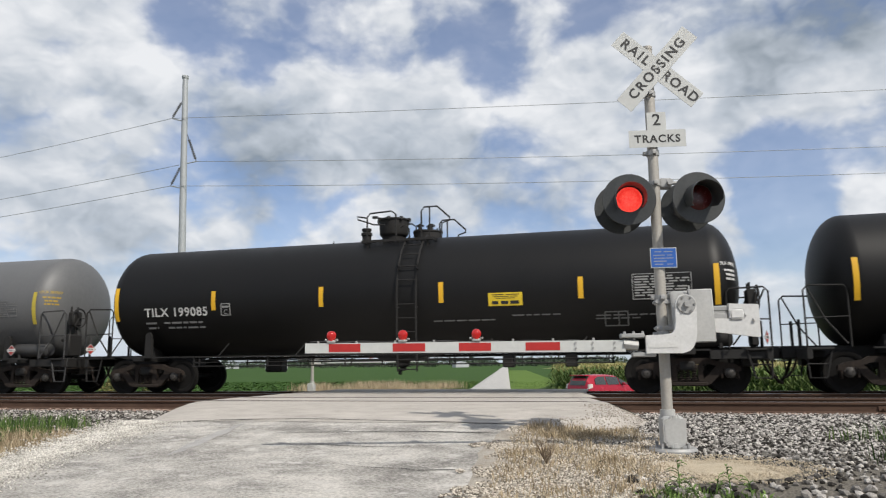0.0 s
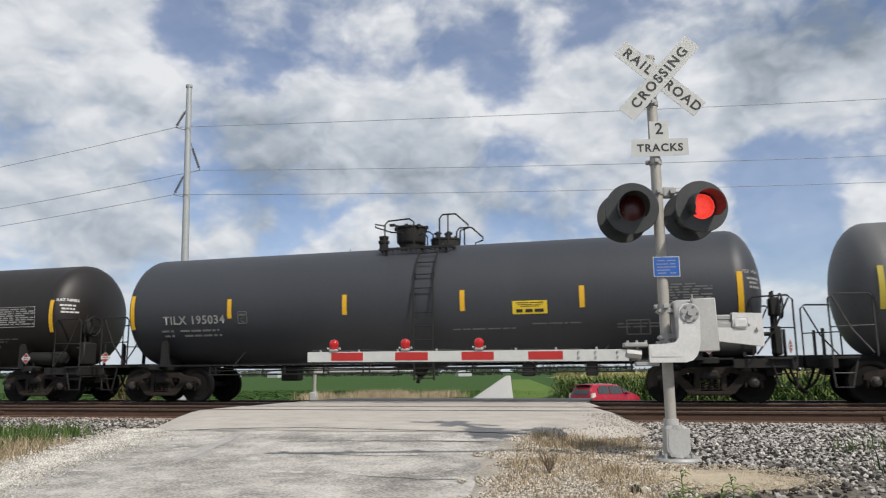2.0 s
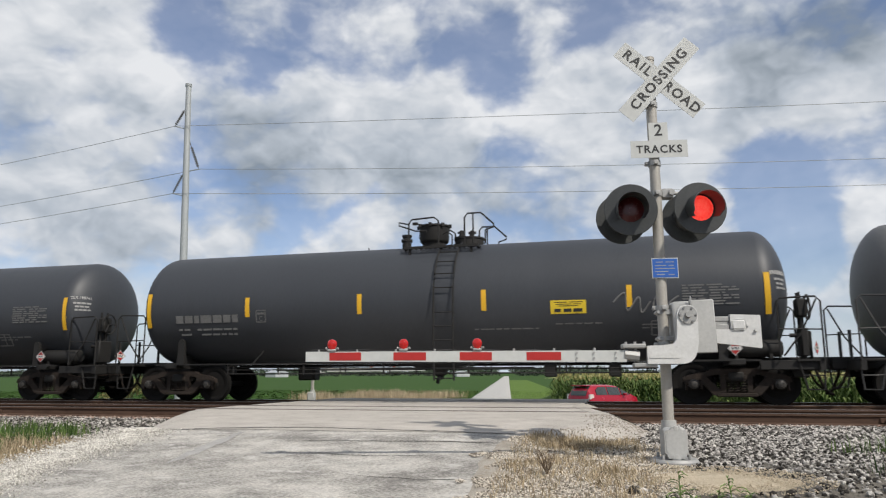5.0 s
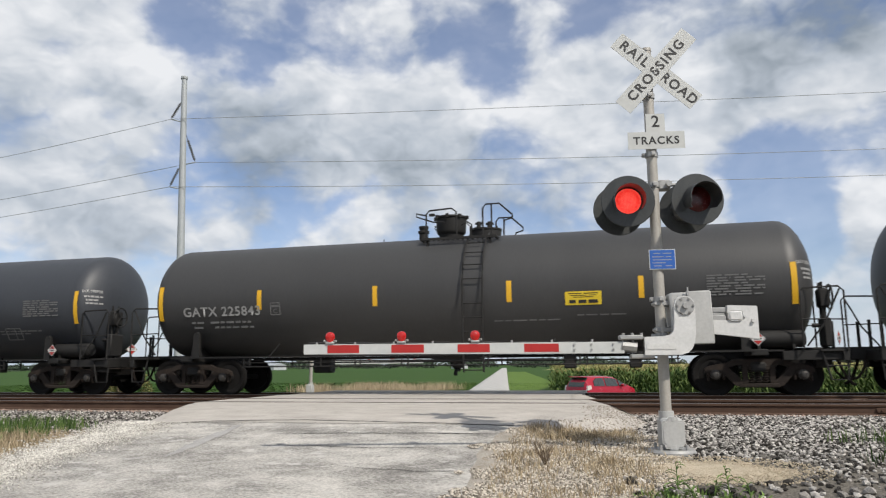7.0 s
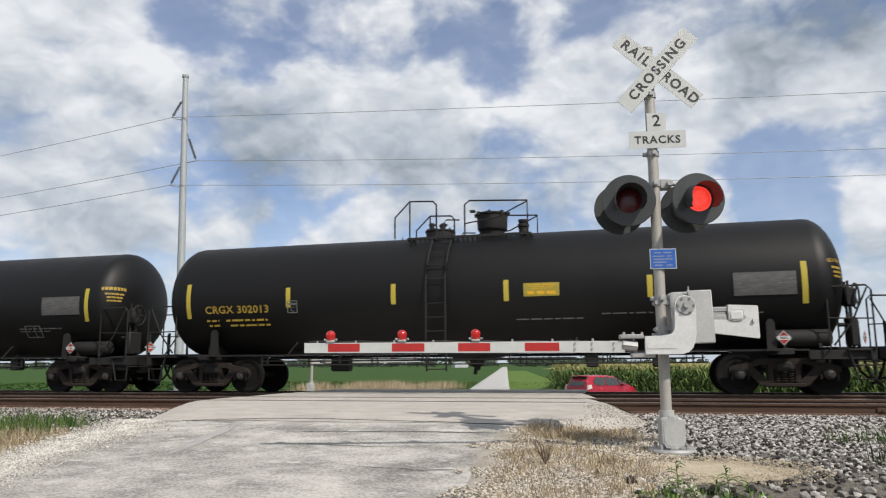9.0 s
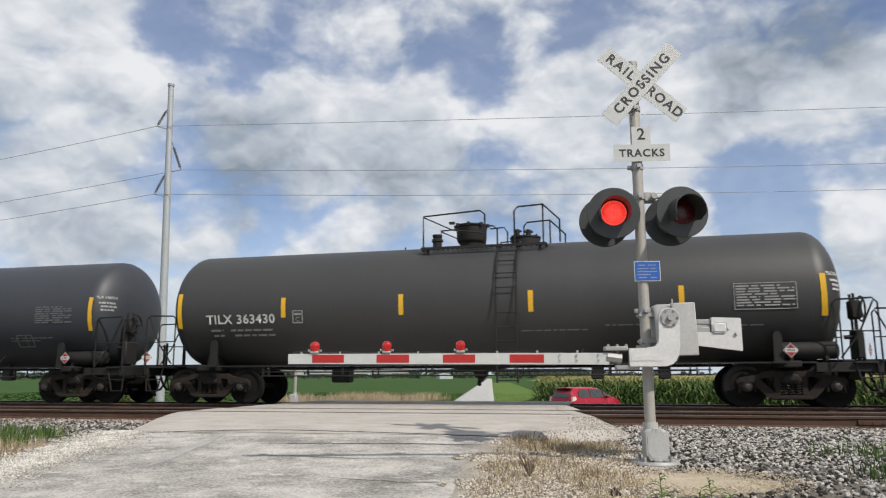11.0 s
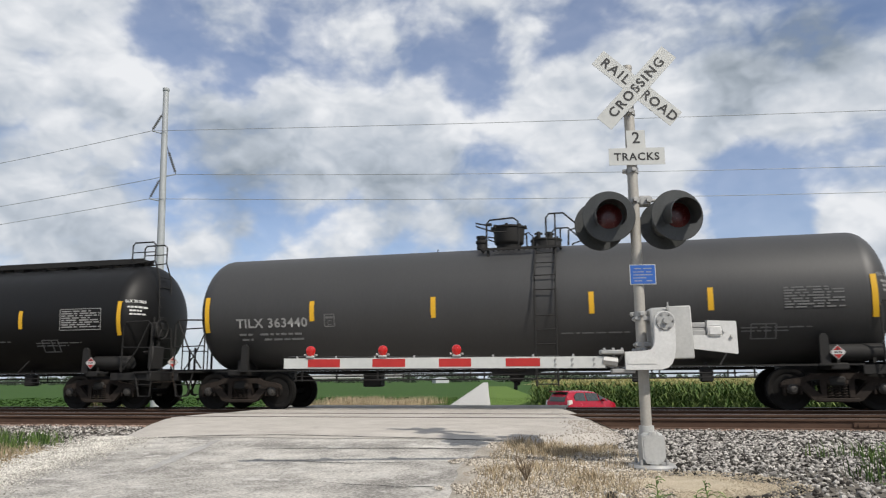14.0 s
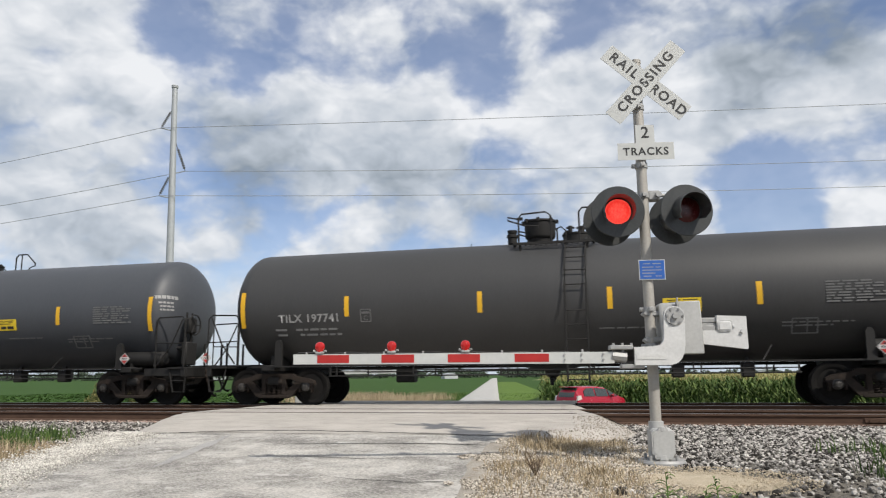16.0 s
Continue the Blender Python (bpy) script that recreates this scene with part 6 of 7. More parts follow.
def blades(name, count, spot, height, width, material, seed, lean=0.5, ground_of=None, keep=None):
    """Bent grass blades, each a narrow three-step strip, in one mesh."""
    rng = np.random.RandomState(seed)
    ground_of = ground_of or land_z
    verts, faces = [], []
    for _ in range(count):
        x, y = spot(rng)
        if keep and not keep(x, y):
            continue
        h, w = height * rng.uniform(0.45, 1.3), width * rng.uniform(0.6, 1.4)
        a, l, b = rng.uniform(0, 6.28), lean * rng.uniform(0.1, 1.0), rng.uniform(0, 6.28)
        ca, sa = math.cos(a) * w / 2, math.sin(a) * w / 2
        lx, ly = math.cos(b) * l * h, math.sin(b) * l * h
        z = ground_of(x, y) - 0.01
        k = len(verts)
        verts += [(x - ca, y - sa, z), (x + ca, y + sa, z), (x + lx * 0.35 - ca * 0.8, y + ly * 0.35 - sa * 0.8, z + h * 0.55), (x + lx * 0.35 + ca * 0.8, y + ly * 0.35 + sa * 0.8, z + h * 0.55), (x + lx, y + ly, z + h * (1 - 0.3 * l))]
        faces += [(k, k + 1, k + 3, k + 2), (k + 2, k + 3, k + 4)]
    return solid(name, verts, faces, material)


def tuft_spots(rng_seed, n, region, spread):
    rng0 = np.random.RandomState(rng_seed)
    centres = [(rng0.uniform(region[0], region[1]), rng0.uniform(region[2], region[3])) for _ in range(n)]

    def spot(rng):
        c = centres[rng.randint(n)]
        return c[0] + rng.normal(0, spread), c[1] + rng.normal(0, spread)
    return spot


left_of_shoulder = lambda x, y: x < edge_l(y) - 0.50 - 0.25 * noise.noise((y * 2.5, 3, 1))
tagged(new("dry_grass", blades("dry_grass", 14000, tuft_spots(11, 160, (-11.5, -7.0, 5.0, 9.9), 0.16), 0.26, 0.012, DRY, 12, 0.7, keep=left_of_shoulder)), "straw-coloured dry grass along the road's edge", "grass", kind="stuff")
tagged(new("weeds", blades("weeds", 5200, tuft_spots(13, 60, (-13.5, -9.2, 8.6, 11.4), 0.16), 0.24, 0.018, GREEN, 14, 0.6, keep=left_of_shoulder)), "green weeds creeping into the ballast", "weeds", kind="stuff")
right_of_road = lambda x, y: x > edge_r(y) + 0.02
tagged(new("dry_grass", blades("dry_grass", 3600, tuft_spots(15, 70, (-1.35, 0.2, 6.0, 10.2), 0.13), 0.10, 0.008, DRY, 16, 1.0, verge_z, keep=right_of_road)), "trampled dry grass in the grit", "grass", kind="stuff")
tagged(new("dry_grass", blades("dry_grass", 1500, tuft_spots(17, 14, (-1.2, 0.15, 9.5, 10.4), 0.12), 0.13, 0.008, DRY, 18, 0.9, verge_z, keep=right_of_road)), "dry stalks at the apron's corner", "grass", kind="stuff")
tagged(new("weeds", blades("weeds", 330, tuft_spots(19, 12, (0.15, 1.1, 6.2, 6.8), 0.10), 0.09, 0.020, FRESH, 20, 0.9)), "low green weeds in the coarse gravel", "weeds", kind="stuff")
tagged(new("weeds", blades("weeds", 900, tuft_spots(21, 20, (2.5, 4.8, 7.4, 10.2), 0.14), 0.24, 0.014, GREEN, 22, 0.5)), "tall green grass at the foot of the ballast", "weeds", kind="stuff")


def leafy_stem(x, y, h, seed, label):
    """A single weed: bent stem and drooping pointed leaves."""
    rnd = random.Random(seed)
    z = land_z(x, y)
    root = thing("weed_plant", label, "weed", Matrix.Translation((x, y, z)), group="weeds before the signal")
    bm = bmesh.new()
    bend = rnd.uniform(-0.1, 0.1)
    pts = [(bend * t * t, 0.05 * t, h * t) for t in (0, 0.3, 0.6, 0.85, 1.0)]
    tube(bm, pts, 0.006, 5, radii=[0.007, 0.006, 0.005, 0.004, 0.002])
    part("stem", bm, FRESH, root)
    for k in range(9):
        t = 0.25 + 0.75 * k / 8
        b = bmesh.new()
        l, w = rnd.uniform(0.07, 0.13), rnd.uniform(0.018, 0.03)
        rows = []
        for s in (0, 0.3, 0.65, 1.0):
            wid = w * math.sin(math.pi * (0.12 + 0.86 * s)) / 2
            rows.append([b.verts.new((l * s, -wid, 0.035 * math.sin(s * 2.6) - 0.03 * s)), b.verts.new((l * s, 0, 0.028 * math.sin(s * 2.6) - 0.03 * s)), b.verts.new((l * s, wid, 0.035 * math.sin(s * 2.6) - 0.03 * s))])
        for p, q in zip(rows, rows[1:]):
            b.faces.new((p[0], p[1], q[1], q[0]))
            b.faces.new((p[1], p[2], q[2], q[1]))
        part("leaf", b, FRESH, root, m=Matrix.Translation((bend * t * t, 0.05 * t, h * t)) @ pose(0, 0, 0, 0, -15, rnd.uniform(0, 360)))


for k, (x, y, h) in enumerate(((0.42, 6.75, 0.26), (0.83, 6.72, 0.24), (0.70, 6.6, 0.18), (0.55, 6.5, 0.16), (0.98, 6.62, 0.15), (0.33, 6.5, 0.12), (2.45, 7.4, 0.3), (2.75, 8.2, 0.34))):
    leafy_stem(x, y, h, 40 + k, "green broad-leaved weed growing in the gravel")


def twiggy_bush(x, y, seed):
    rnd = random.Random(seed)
    bm = bmesh.new()
    for _ in range(26):
        a, l, s = rnd.uniform(0, 6.28), rnd.uniform(0.5, 1.0), rnd.uniform(0.14, 0.30)
        p = Vector((0, 0, 0))
        d = Vector((math.cos(a) * l * 0.6, math.sin(a) * l * 0.6, 1)).normalized()
        pts = [p + d * s * t + Vector((rnd.uniform(-0.012, 0.012), rnd.uniform(-0.012, 0.012), 0)) * t for t in (0, 0.35, 0.7, 1)]
        tube(bm, pts, 0.003, 4, radii=[0.004, 0.003, 0.0025, 0.001])
        for _ in range(2):
            q = pts[2]
            tube(bm, [q, q + Vector((rnd.uniform(-0.06, 0.06), rnd.uniform(-0.06, 0.06), rnd.uniform(0.03, 0.09)))], 0.0018, 3)
    root = thing("dead_weed", "dead brown twiggy weed in the grit", "weed", Matrix.Translation((x, y, verge_z(x, y))))
    part("twigs", bm, TWIG, root)


twiggy_bush(-0.82, 7.75, 5)

# grit sheet at the road's right edge, under the loose stones
GRIT_SOIL = surface("grit_and_straw", (0.17, 0.145, 0.11), (0.50, 0.46, 0.40), rough=0.95, grain=55, patch=2.6, bump=0.9, worn=(0.26, 0.19, 0.12), worn_at=0.54)
grit_sheet = new("grit_verge", ribbon("grit_verge", [4.0 + 0.25 * i for i in range(26)], lambda y: edge_r(y) - 0.12, lambda y: 0.15 + 0.35 * noise.noise((y, 2, 2)), GRIT_SOIL,
                                      verge_z, cols=14, depth=0.05))
tagged(grit_sheet, "pale grit and straw at the road's edge", "gravel verge", kind="structure")


def loose_stones():
    """Larger loose stones nearest the road, each on its own."""
    rnd = random.Random(77)
    bed = thing("loose_stones", "larger white and grey limestone pieces lying in the gravel", "stones", group="")
    kinds = []
    for k in range(6):
        v, f = rock_template(500 + k)
        kinds.append(solid("stone", v.tolist(), f.tolist(), STONE))
    for _ in range(280):
        x, y = rnd.uniform(0.0, 3.6), rnd.uniform(6.0, 7.6)
        if ((x - 0.75) / 0.95) ** 2 + ((y - 7.75) / 0.55) ** 2 < 1:
            continue
        s = rnd.uniform(0.025, 0.062)
        ob = place("stone", kinds[rnd.randrange(6)], bed)
        ob.matrix_basis = Matrix.LocRotScale((x, y, land_z(x, y) + 0.4 * s), Euler((rnd.uniform(-0.4, 0.4), rnd.uniform(-0.4, 0.4), rnd.uniform(0, 6.28))), (s, s, s))


loose_stones()


# ---- fields ----
def crop_rows():
    rng = np.random.RandomState(31)
    verts, faces = [], []
    for _ in range(16000):
        y = 25.5 + 60 * rng.rand() ** 1.4
        x = rng.uniform(-75, far_mid(y) - 7.5)
        if (x + 25.3) ** 2 + (y - 37.2) ** 2 < 2:
            continue
        z = land_z(x, y)
        for _ in range(3):
            s, a, h = rng.uniform(0.10, 0.2), rng.uniform(0, 6.28), rng.uniform(0.02, 0.22)
            k = len(verts)
            cx, cy = x + rng.normal(0, 0.15), y + rng.normal(0, 0.15)
            verts += [(cx - s * math.cos(a), cy - s * math.sin(a), z + h), (cx + s * 0.6 * math.sin(a), cy - s * 0.6 * math.cos(a), z + h + 0.03), (cx + s * math.cos(a), cy + s * math.sin(a), z + h + 0.02), (cx - s * 0.6 * math.sin(a), cy + s * 0.6 * math.cos(a), z + h - 0.02)]
            faces.append((k, k + 1, k + 2, k + 3))
    tagged(new("bean_field", solid("bean_field", verts, faces, SOY)), "low green bean crop filling the field", "crop field", kind="stuff")


crop_rows()


def corn_field():
    rng = np.random.RandomState(41)
    lv, lf, tv, tf = [], [], [], []
    for row in range(16):
        y0 = 46.5 + 0.76 * row if row < 8 else 53 + 2.2 * (row - 8) ** 1.35
        gap = 0.20 if row < 4 else 0.4 if row < 8 else 0.75
        x = -4.5 - 0.06 * row + (2.2 if row < 1 else 0)
        while x < 46:
            x += gap * rng.uniform(0.7, 1.3)
            y = y0 + rng.normal(0, 0.08)
            z, h = land_z(x, y), rng.uniform(1.65, 2.05)
            k = len(lv)
            lv += [(x - 0.015, y, z), (x + 0.015, y, z), (x, y, z + h)]
            lf.append((k, k + 1, k + 2))
            n = 9 if row < 4 else 5
            for i in range(n):
                t = (0.12 if row < 4 else 0.5) + (0.80 if row < 4 else 0.45) * i / n
                a, l = rng.uniform(0, 6.28), rng.uniform(0.45, 0.8)
                ca, sa = math.cos(a), math.sin(a)
                w = 0.05
                zz = z + h * t
                k = len(lv)
                lv += [(x - sa * w * 0.6, y + ca * w * 0.6, zz), (x + sa * w * 0.6, y - ca * w * 0.6, zz),
                       (x + ca * l * 0.45 - sa * w, y + sa * l * 0.45 + ca * w, zz + 0.30), (x + ca * l * 0.45 + sa * w, y + sa * l * 0.45 - ca * w, zz + 0.30),
                       (x + ca * l, y + sa * l, zz + rng.uniform(-0.15, 0.2))]
                lf += [(k, k + 1, k + 3, k + 2), (k + 2, k + 3, k + 4)]
            for i in range(6):
                a = rng.uniform(0, 6.28)
                k = len(tv)
                tv += [(x - 0.02, y, z + h - 0.05), (x + 0.02, y, z + h - 0.05), (x + 0.2 * math.cos(a), y + 0.2 * math.sin(a), z + h + 0.22)]
                tf.append((k, k + 1, k + 2))
    tagged(new("corn_field", solid("corn_field", lv, lf, CORN)), "tall green corn standing along the field's edge", "corn", kind="stuff")
    tagged(new("corn_tassels", solid("corn_tassels", tv, tf, TASSEL)), "tan tassels on top of the corn", "corn tassels", kind="stuff")
    xs = [-5.5, -3, 0, 3, 6, 10, 15, 20, 28, 36, 46, 60, 90, 150, 260]
    ys = [51, 54, 58, 63, 70, 80, 95, 115, 140, 180, 240, 320]
    canopy = new("corn_canopy", grid_sheet("corn_canopy", xs, ys, lambda x, y: land_z(x - 0.15 * (y - 51), y) + 1.78 + 0.08 * noise.noise((x, y, 0)),
                                           surface("tasselled_canopy", (0.16, 0.17, 0.06), (0.30, 0.28, 0.11), rough=0.95, grain=3, patch=0.2, bump=0.8)))
    tagged(canopy, "far corn tops turning tan with tassels", "corn", kind="stuff")


corn_field()
verge_l = lambda rng: (lambda y: (far_mid(y) - far_half(y) - 0.3 - abs(rng.normal(0, 2.2)), y))(24 + 60 * rng.rand() ** 1.5)
verge_r = lambda rng: (lambda y: (far_mid(y) + far_half(y) + 0.2 + abs(rng.normal(0, 3.0)), y))(24 + 60 * rng.rand() ** 1.5)
tagged(new("verge_grass", blades("verge_grass", 7000, verge_l, 0.30, 0.03, GREEN, 51, 0.6)), "rough green verge of the gravel road", "grass", kind="stuff")
MOWN = surface("mown_grass", (0.065, 0.115, 0.022), (0.125, 0.19, 0.045), rough=0.95, spec=0.08, grain=6, patch=0.4, bump=0.6)
mown = new("mown_verge", ribbon("mown_verge", [23, 26, 30, 35, 40, 46, 52, 60, 70, 85, 110, 150, 220], lambda y: far_mid(y) + far_half(y) + 0.15, lambda y: far_mid(y) + far_half(y) + 5.6, MOWN, land_z, lift=0.07, cols=6, depth=0.1))
tagged(mown, "bright mown grass beside the gravel road", "grass verge", kind="structure")
tagged(new("verge_grass", blades("verge_grass", 8000, verge_r, 0.16, 0.03, FRESH, 52, 0.6)), "mown green verge beside the corn", "grass", kind="stuff")
tagged(new("dry_grass", blades("dry_grass", 5200, tuft_spots(53, 30, (-25, -13.6, 50, 64), 0.8), 0.80, 0.035, DRY, 54, 0.5, keep=lambda x, y: x < far_mid(y) - far_half(y) - 0.4)), "pale seeding grass between field and road", "grass", kind="stuff")
tagged(new("verge_grass", blades("verge_grass", 7000, lambda rng: (rng.uniform(-45, 25), rng.uniform(21.3, 25.5)), 0.20, 0.02, GREEN, 55, 0.7, keep=lambda x, y: abs(x + 4.7) > 3.9)), "short weeds behind the far track", "grass", kind="stuff")


def leaf_cloud(bm_verts, faces, centre, radius, count, leaf, rng):
    for _ in range(count):
        d = rng.normal(0, 1, 3)
        d = d / np.linalg.norm(d) * radius * rng.uniform(0.45, 1.0) ** 0.6
        p = np.array(centre) + d
        a, b = rng.normal(0, 1, 3), rng.normal(0, 1, 3)
        a, b = a / np.linalg.norm(a) * leaf, b / np.linalg.norm(b) * leaf
        k = len(bm_verts)
        bm_verts += [tuple(p - a), tuple(p + b * 0.6), tuple(p + a), tuple(p - b * 0.6)]
        faces.append((k, k + 1, k + 2, k + 3))


def field_bush(x, y, w, h):
    rng = np.random.RandomState(61)
    z = land_z(x, y)
    root = thing("bush", "olive-brown bush at the edge of the field", "bush", Matrix.Translation((x, y, z)))
    bm = bmesh.new()
    for k in range(14):
        a = k * 0.45
        tube(bm, [(0.1 * math.cos(a), 0.1 * math.sin(a), 0), (w * 0.2 * math.cos(a), 0.2 * math.sin(a), h * 0.5), (w * 0.4 * math.cos(a), 0.4 * math.sin(a), h * rng.uniform(0.75, 1.0))], 0.02, 4)
    part("branches", bm, TWIG, root)
    v, f = [], []
    for _ in range(26):
        leaf_cloud(v, f, (rng.uniform(-w / 2, w / 2), rng.uniform(-0.6, 0.6), h * rng.uniform(0.3, 0.85)), 0.40, 90, 0.085, rng)
    place("foliage", solid("foliage", v, f, BUSH), root)


field_bush(-29.3, 38.6, 2.7, 2.0)


def woods():
    rng = np.random.RandomState(71)
    v, f = [], []
    for _ in range(900):
        x, y = rng.uniform(-900, 420), rng.uniform(520, 900)
        if abs(x - far_mid(y)) < 10 or rng.rand() < 0.35 * (1 + math.sin(x * 0.02)):
            continue
        h = rng.uniform(4, 9) * (0.6 if x > 0 else 1)
        for _ in range(5):
            leaf_cloud(v, f, (x + rng.normal(0, 4), y + rng.normal(0, 4), -1.6 + h * rng.uniform(0.3, 0.75)), h * 0.42, 26, 1.1, rng)
    tagged(new("far_woods", solid("far_woods", v, f, WOODS)), "low line of distant trees on the horizon", "trees", kind="stuff")


woods()
BARN_WHITE = surface("white_barn_siding", (0.34, 0.36, 0.37), (0.46, 0.47, 0.48), rough=0.8, grain=3, patch=0.3, bump=0.1)
BARN_ROOF = surface("grey_metal_roof", (0.30, 0.32, 0.34), (0.42, 0.44, 0.46), rough=0.5, grain=3, patch=0.3, bump=0.1)


def barn(x, y, w, d, h, turn):
    root = thing("farm_building", "white farm building with a grey roof, far off", "barn", Matrix.Translation((x, y, -1.65)) @ pose(0, 0, 0, 0, 0, turn), group="far farm buildings")
    bm = bmesh.new()
    box(bm, 0, 0, h * 0.35, w, d, h * 0.7)
    part("wall", bm, BARN_WHITE, root)
    bm = bmesh.new()
    prism(bm, [(-w * 0.54, h * 0.68), (w * 0.54, h * 0.68), (0, h)], -d * 0.53, d * 0.53)
    part("roof", bm, BARN_ROOF, root)
    bm = bmesh.new()
    box(bm, 0, -d / 2 - 0.05, h * 0.22, w * 0.3, 0.1, h * 0.44)
    part("door", bm, BARN_ROOF, root)


for x, y, w, d, h, turn in ((-236, 470, 12, 10, 5, 70), (-330, 560, 22, 12, 6, 10), (-104, 470, 9, 8, 4, 30), (120, 640, 14, 12, 6, 15)):
    barn(x, y, w, d, h, turn)


# ---- power line ----
INSULATOR = surface("grey_brown_insulator", (0.06, 0.058, 0.058), (0.11, 0.105, 0.10), rough=0.35, grain=8, patch=2, bump=0.0)


def power_pole(x, y, lean=(0.0, 0.0)):
    z0 = land_z(x, y)
    root = thing("power_pole", "tall pale steel power pole with staggered insulators", "power pole", Matrix.Translation((x, y, z0)), group="poles of the power line")
    top = 18.3 - z0
    bm = bmesh.new()
    tube(bm, [(0, 0, -0.5), (lean[0] * 0.5, lean[1] * 0.5, top / 2), (lean[0], lean[1], top)], 0.25, 14, radii=[0.27, 0.215, 0.16])
    part("shaft", bm, POLE_STEEL, root)
    bm = bmesh.new()
    lathe(bm, [(0.19, -0.03), (0.20, 0.0), (0.20, 0.14), (0.0, 0.2)], 14, "z", (lean[0], lean[1], top - 0.1))
    part("cap", bm, POLE_STEEL, root)
    ends = []
    for z, side, zb in ((15.6, -1, 17.1), (12.97, 1, 15.0), (11.4, -1, 13.1)):
        zz, zt = z - z0, zb - z0
        lx = lean[0] * zz / top
        tip = Vector((lx + side * 0.66, lean[1] * zz / top + side * 0.3, zz))
        bm = bmesh.new()
        tube(bm, [(lx, 0, zz - 0.12), tip], 0.035, 6)
        part("stand_off", bm, POLE_STEEL, root)
        a = Vector((lx, lean[1] * zz / top, zt))
        bm = bmesh.new()
        for k in range(9):
            p = a.lerp(tip, 0.35 + 0.6 * k / 9)
            q = a.lerp(tip, 0.35 + 0.6 * k / 9 + 0.03)
            tube(bm, [p, q], 0.085, 8)
        tube(bm, [a, tip], 0.022, 6)
        part("insulator", bm, INSULATOR, root)
        ends.append(Vector((x, y, z0)) + tip)
    return ends


mid_ends = power_pole(-24.85, 37.45, (-0.42, -0.26))
right_ends = power_pole(62.0, 48.5)
left_ends = power_pole(-96.0, 48.5)
for a_ends, sags in ((right_ends, (0.4, 0.85, 0.85)), (left_ends, (0.9, 0.9, 0.9))):
    for p, q, sag in zip(mid_ends, a_ends, sags):
        bm = bmesh.new()
        pts = []
        for k in range(41):
            t = k / 40
            w = p.lerp(q, t)
            pts.append((w.x, w.y, w.z - 4 * sag * t * (1 - t)))
        tube(bm, pts, 0.017, 5, cap=False)
        tagged(new("power_wire", finish("power_wire", bm, WIRE_METAL)), "grey overhead power wire strung between the poles", "wire", group="wires of the power line")


# ---- red hatchback ----
CAR_RED = surface("red_car_paint", (0.30, 0.008, 0.024), (0.35, 0.011, 0.03), rough=0.25, grain=20, patch=1, bump=0.0)
CAR_GLASS = surface("dark_car_glass", (0.02, 0.025, 0.027), (0.04, 0.048, 0.05), rough=0.08, grain=5, patch=1, bump=0.0, spec=0.8)
CAR_BLACK = surface("black_trim_and_tyre", (0.012, 0.012, 0.012), (0.025, 0.025, 0.025), rough=0.8, grain=20, patch=4, bump=0.1)
LIGHT_CLEAR = surface("clear_tail_lens", (0.55, 0.45, 0.45), (0.75, 0.7, 0.7), rough=0.2, grain=20, patch=4, bump=0.0)


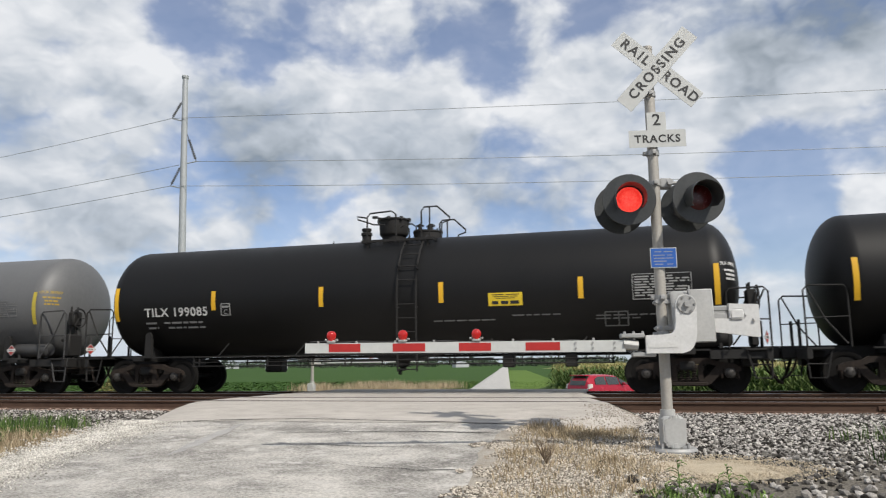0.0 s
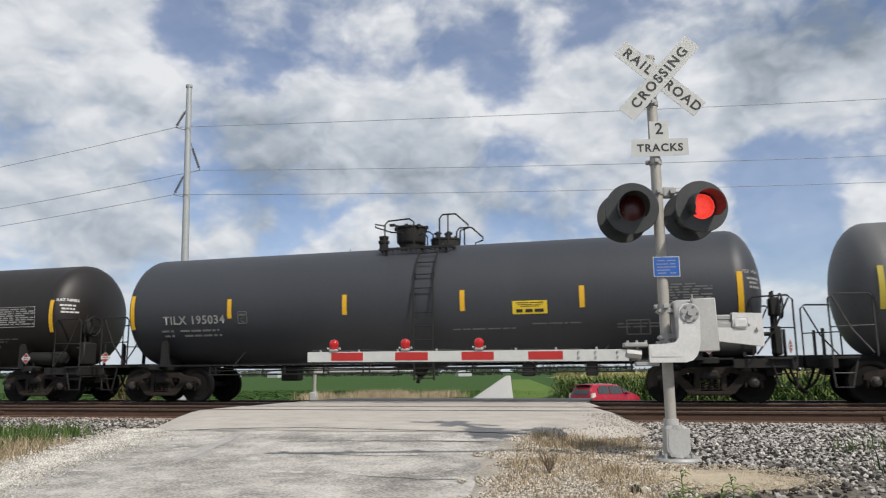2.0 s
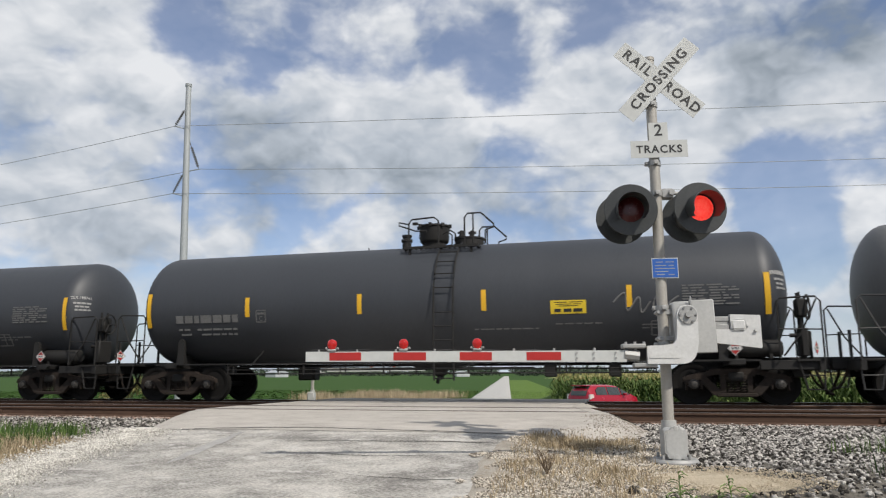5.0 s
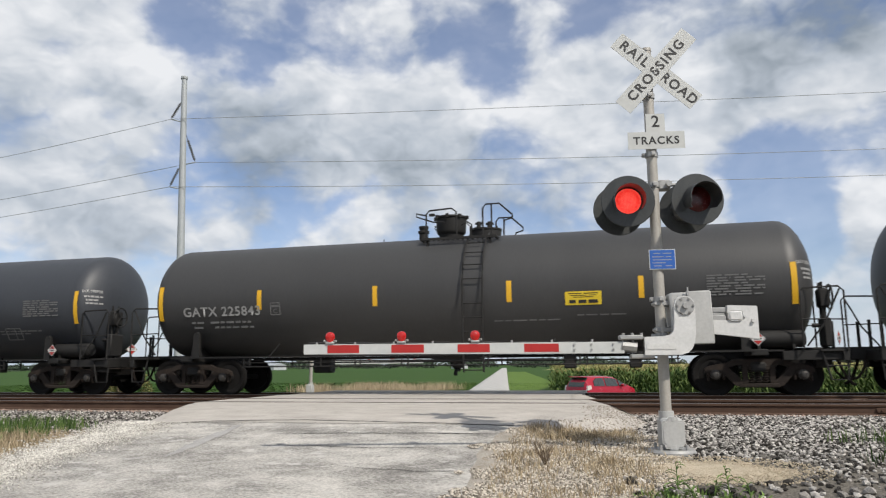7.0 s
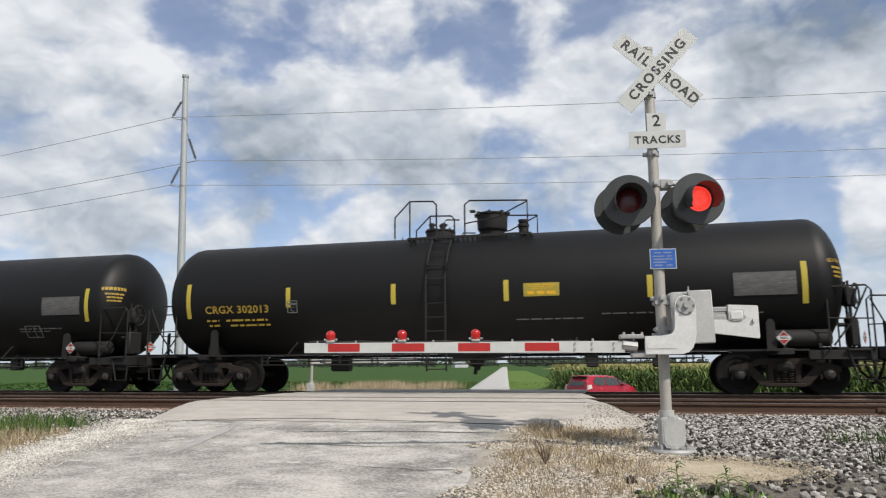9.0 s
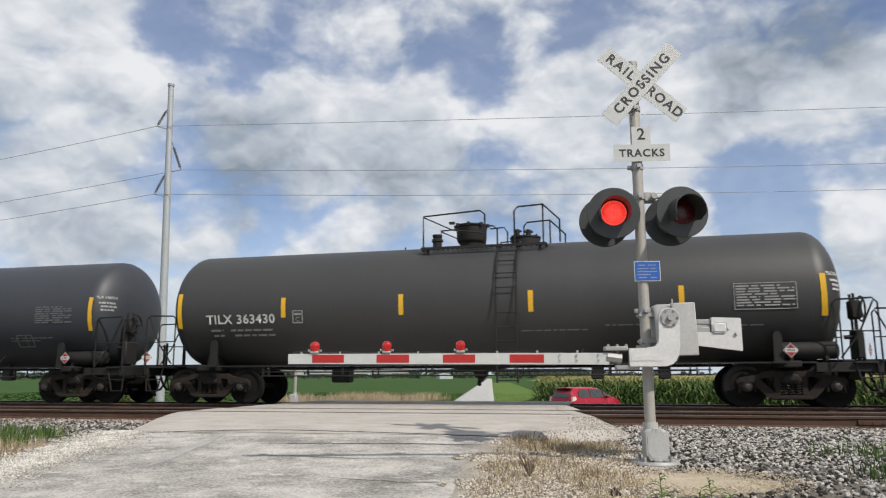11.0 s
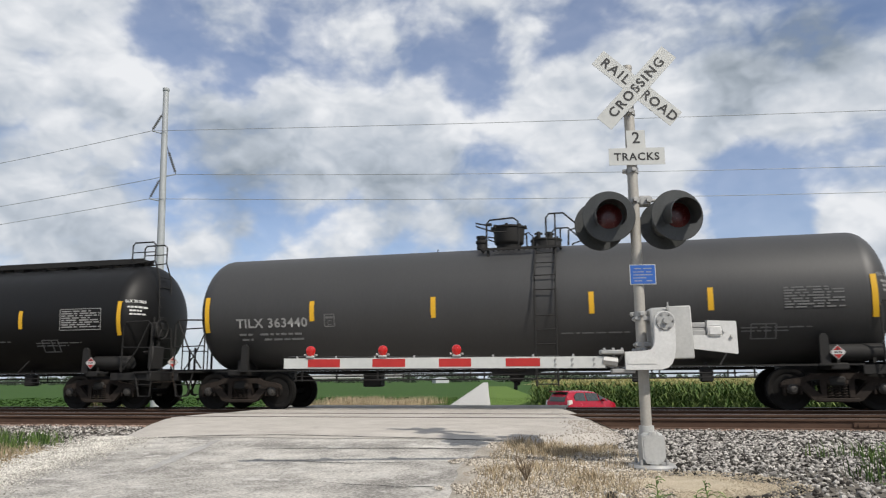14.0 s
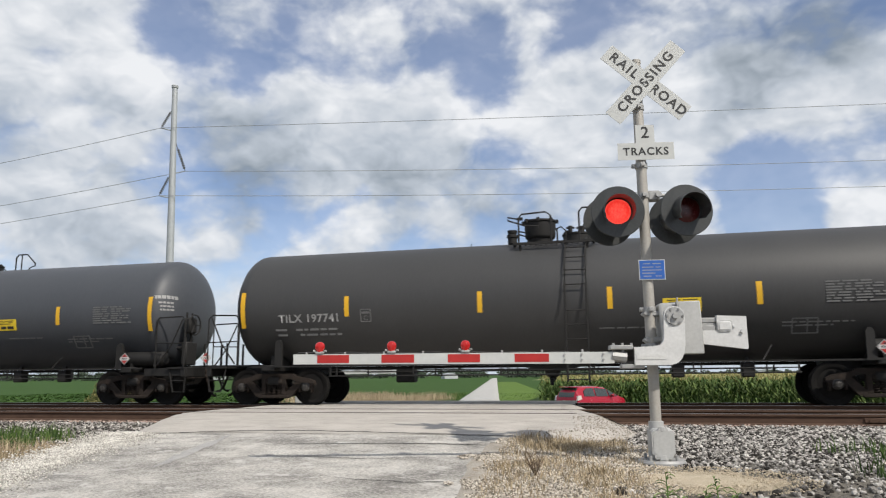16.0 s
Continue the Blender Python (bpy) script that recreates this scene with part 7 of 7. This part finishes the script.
def hatchback(m):
    root = thing("car", "red hatchback parked beside the gravel road", "car", m)
    # stations: x, sill, belt, roof, half width, half roof width
    st = [(-2.0, 0.42, 0.80, 0.86, 0.66, 0.60), (-1.96, 0.30, 0.92, 1.02, 0.78, 0.62), (-1.86, 0.24, 0.97, 1.30, 0.82, 0.60), (-1.66, 0.22, 0.98, 1.46, 0.845, 0.60), (-1.1, 0.20, 0.97, 1.52, 0.85, 0.62), (-0.3, 0.20, 0.95, 1.525, 0.85, 0.63),
          (0.35, 0.20, 0.94, 1.46, 0.85, 0.62), (0.85, 0.20, 0.94, 1.25, 0.85, 0.62), (1.35, 0.20, 0.95, 1.02, 0.84, 0.66), (1.75, 0.22, 0.82, 0.86, 0.80, 0.6), (1.98, 0.30, 0.62, 0.66, 0.66, 0.5), (2.03, 0.38, 0.55, 0.57, 0.5, 0.4)]
    bm = bmesh.new()
    rings = []
    for x, s, b, r, w, wr in st:
        ring = [(0, s), (w * 0.9, s), (w, s + 0.14), (w * 1.01, (s + b) / 2), (w * 0.98, b), (wr, r - 0.05), (wr * 0.75, r), (0, r + 0.01)]
        full = [(y, z) for y, z in ring] + [(-y, z) for y, z in ring[-2:0:-1]]
        rings.append([bm.verts.new((x, y, z)) for y, z in full])
    for a, b in zip(rings, rings[1:]):
        for i in range(len(a)):
            bm.faces.new((a[i], a[(i + 1) % len(a)], b[(i + 1) % len(b)], b[i]))
    bm.faces.new(rings[0])
    bm.faces.new(rings[-1][::-1])
    part("body", bm, CAR_RED, root)
    for s in (-1, 1):
        for pts in ([(-1.45, 1.02), (-0.62, 1.0), (-0.62, 1.43), (-1.15, 1.43), (-1.40, 1.28)], [(-0.54, 1.0), (0.40, 0.99), (0.38, 1.38), (-0.54, 1.44)], [(0.48, 0.99), (1.12, 1.0), (0.46, 1.33)]):
            bm = bmesh.new()
            def yy(z):
                return s * (0.852 - (z - 0.95) / 0.5 * 0.21)
            o = [bm.verts.new((x, yy(z) + s * 0.012, z)) for x, z in pts]
            i_ = [bm.verts.new((x, yy(z) - s * 0.03, z)) for x, z in pts]
            bm.faces.new(o)
            bm.faces.new(i_[::-1])
            for k in range(len(o)):
                j = (k + 1) % len(o)
                bm.faces.new((o[k], o[j], i_[j], i_[k]))
            part("window", bm, CAR_GLASS, root)
        bm = bmesh.new()
        box(bm, 0.62, s * 0.94, 1.02, 0.14, 0.2, 0.13, bevel=0.03)
        part("mirror", bm, CAR_RED, root)
        bm = bmesh.new()
        prism(bm, [(-1.98, 0.80), (-1.66, 0.88), (-1.72, 1.06), (-1.93, 1.04)], s * 0.79 - 0.06, s * 0.79 + 0.06)
        part("tail_light", bm, LIGHT_CLEAR, root)
        for x in (-1.25, 1.25):
            bm = bmesh.new()
            lathe(bm, [(0.17, -0.09), (0.27, -0.10), (0.30, -0.06), (0.30, 0.06), (0.27, 0.10), (0.17, 0.09)], 22, "y")
            tyre = part("wheel", bm, CAR_BLACK, root, m=Matrix.Translation((x, s * 0.78, 0.30)))
            bm = bmesh.new()
            lathe(bm, [(0.0, -0.05), (0.17, -0.07), (0.18, 0.07), (0.0, 0.05)], 18, "y")
            part("rim", bm, HUB_STEEL, tyre)
    bm = bmesh.new()
    prism(bm, [(-1.985, 0.98), (-1.90, 1.06), (-1.66, 1.44), (-1.74, 1.45), (-1.98, 1.08)], -0.56, 0.56)
    part("rear_window", bm, CAR_GLASS, root)
    bm = bmesh.new()
    box(bm, -1.78, 0, 1.50, 0.34, 1.16, 0.04, bevel=0.012)
    part("roof_spoiler", bm, CAR_RED, root)
    bm = bmesh.new()
    box(bm, -2.01, 0, 0.72, 0.02, 0.32, 0.16)
    part("number_plate", bm, LIGHT_CLEAR, root)
    bm = bmesh.new()
    box(bm, -2.0, 0, 0.36, 0.06, 1.2, 0.14, bevel=0.02)
    part("bumper_trim", bm, CAR_BLACK, root)


hatchback(Matrix.Translation((-1.15, 41.2, land_z(-1.15, 41.2))) @ pose(0, 0, 0, 0, 0, 49))


# ---- what moves ----
SLIP = [(0, -5.58), (2, -5.17), (4, -4.82), (7, -4.14), (9, -3.60), (12, -2.84), (14, -2.12), (16, -1.42)]


def train_x(t):
    """Where the second car's middle is along the track, and so how far all have rolled."""
    return L_CAR * t + lerp(t, [s[0] for s in SLIP], [s[1] for s in SLIP])


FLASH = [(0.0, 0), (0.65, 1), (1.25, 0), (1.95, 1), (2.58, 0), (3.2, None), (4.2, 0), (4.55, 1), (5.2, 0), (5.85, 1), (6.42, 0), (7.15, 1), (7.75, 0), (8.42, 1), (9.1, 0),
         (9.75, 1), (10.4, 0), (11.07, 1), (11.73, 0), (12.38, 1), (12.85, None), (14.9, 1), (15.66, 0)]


def motions():
    steps = [i * 0.5 for i in range(33)]
    for i, car in enumerate(TRAIN):
        walk(car, [(t, TRACK @ pose(train_x(t) - L_CAR * (i - 1) + CARS[i].get("shift", 0), FAR_TRACK, 0)) for t in steps])
    turns = [(f / FPS, pose(0, 0, 0, 0, math.degrees((train_x(f / FPS) - train_x(0)) / WHEEL_R) % 360, 0)) for f in range(0, 481)]
    for w, dx in WHEELSETS:
        w.matrix_parent_inverse = Matrix.Translation((dx, 0, WHEEL_R))
        w.matrix_basis = Matrix.Identity(4)
    first = WHEELSETS[0][0]
    walk(first, turns)
    for w, dx in WHEELSETS[1:]:
        w.rotation_mode = "QUATERNION"
        w.animation_data_create()
        w.animation_data.action = first.animation_data.action
        w.animation_data.action_slot = first.animation_data.action_slot
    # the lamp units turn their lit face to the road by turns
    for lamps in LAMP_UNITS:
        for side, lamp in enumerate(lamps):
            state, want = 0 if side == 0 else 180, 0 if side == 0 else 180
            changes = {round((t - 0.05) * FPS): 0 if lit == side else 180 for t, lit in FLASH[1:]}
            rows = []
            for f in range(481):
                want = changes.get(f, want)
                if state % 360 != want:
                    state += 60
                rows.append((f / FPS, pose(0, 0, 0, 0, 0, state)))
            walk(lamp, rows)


motions()
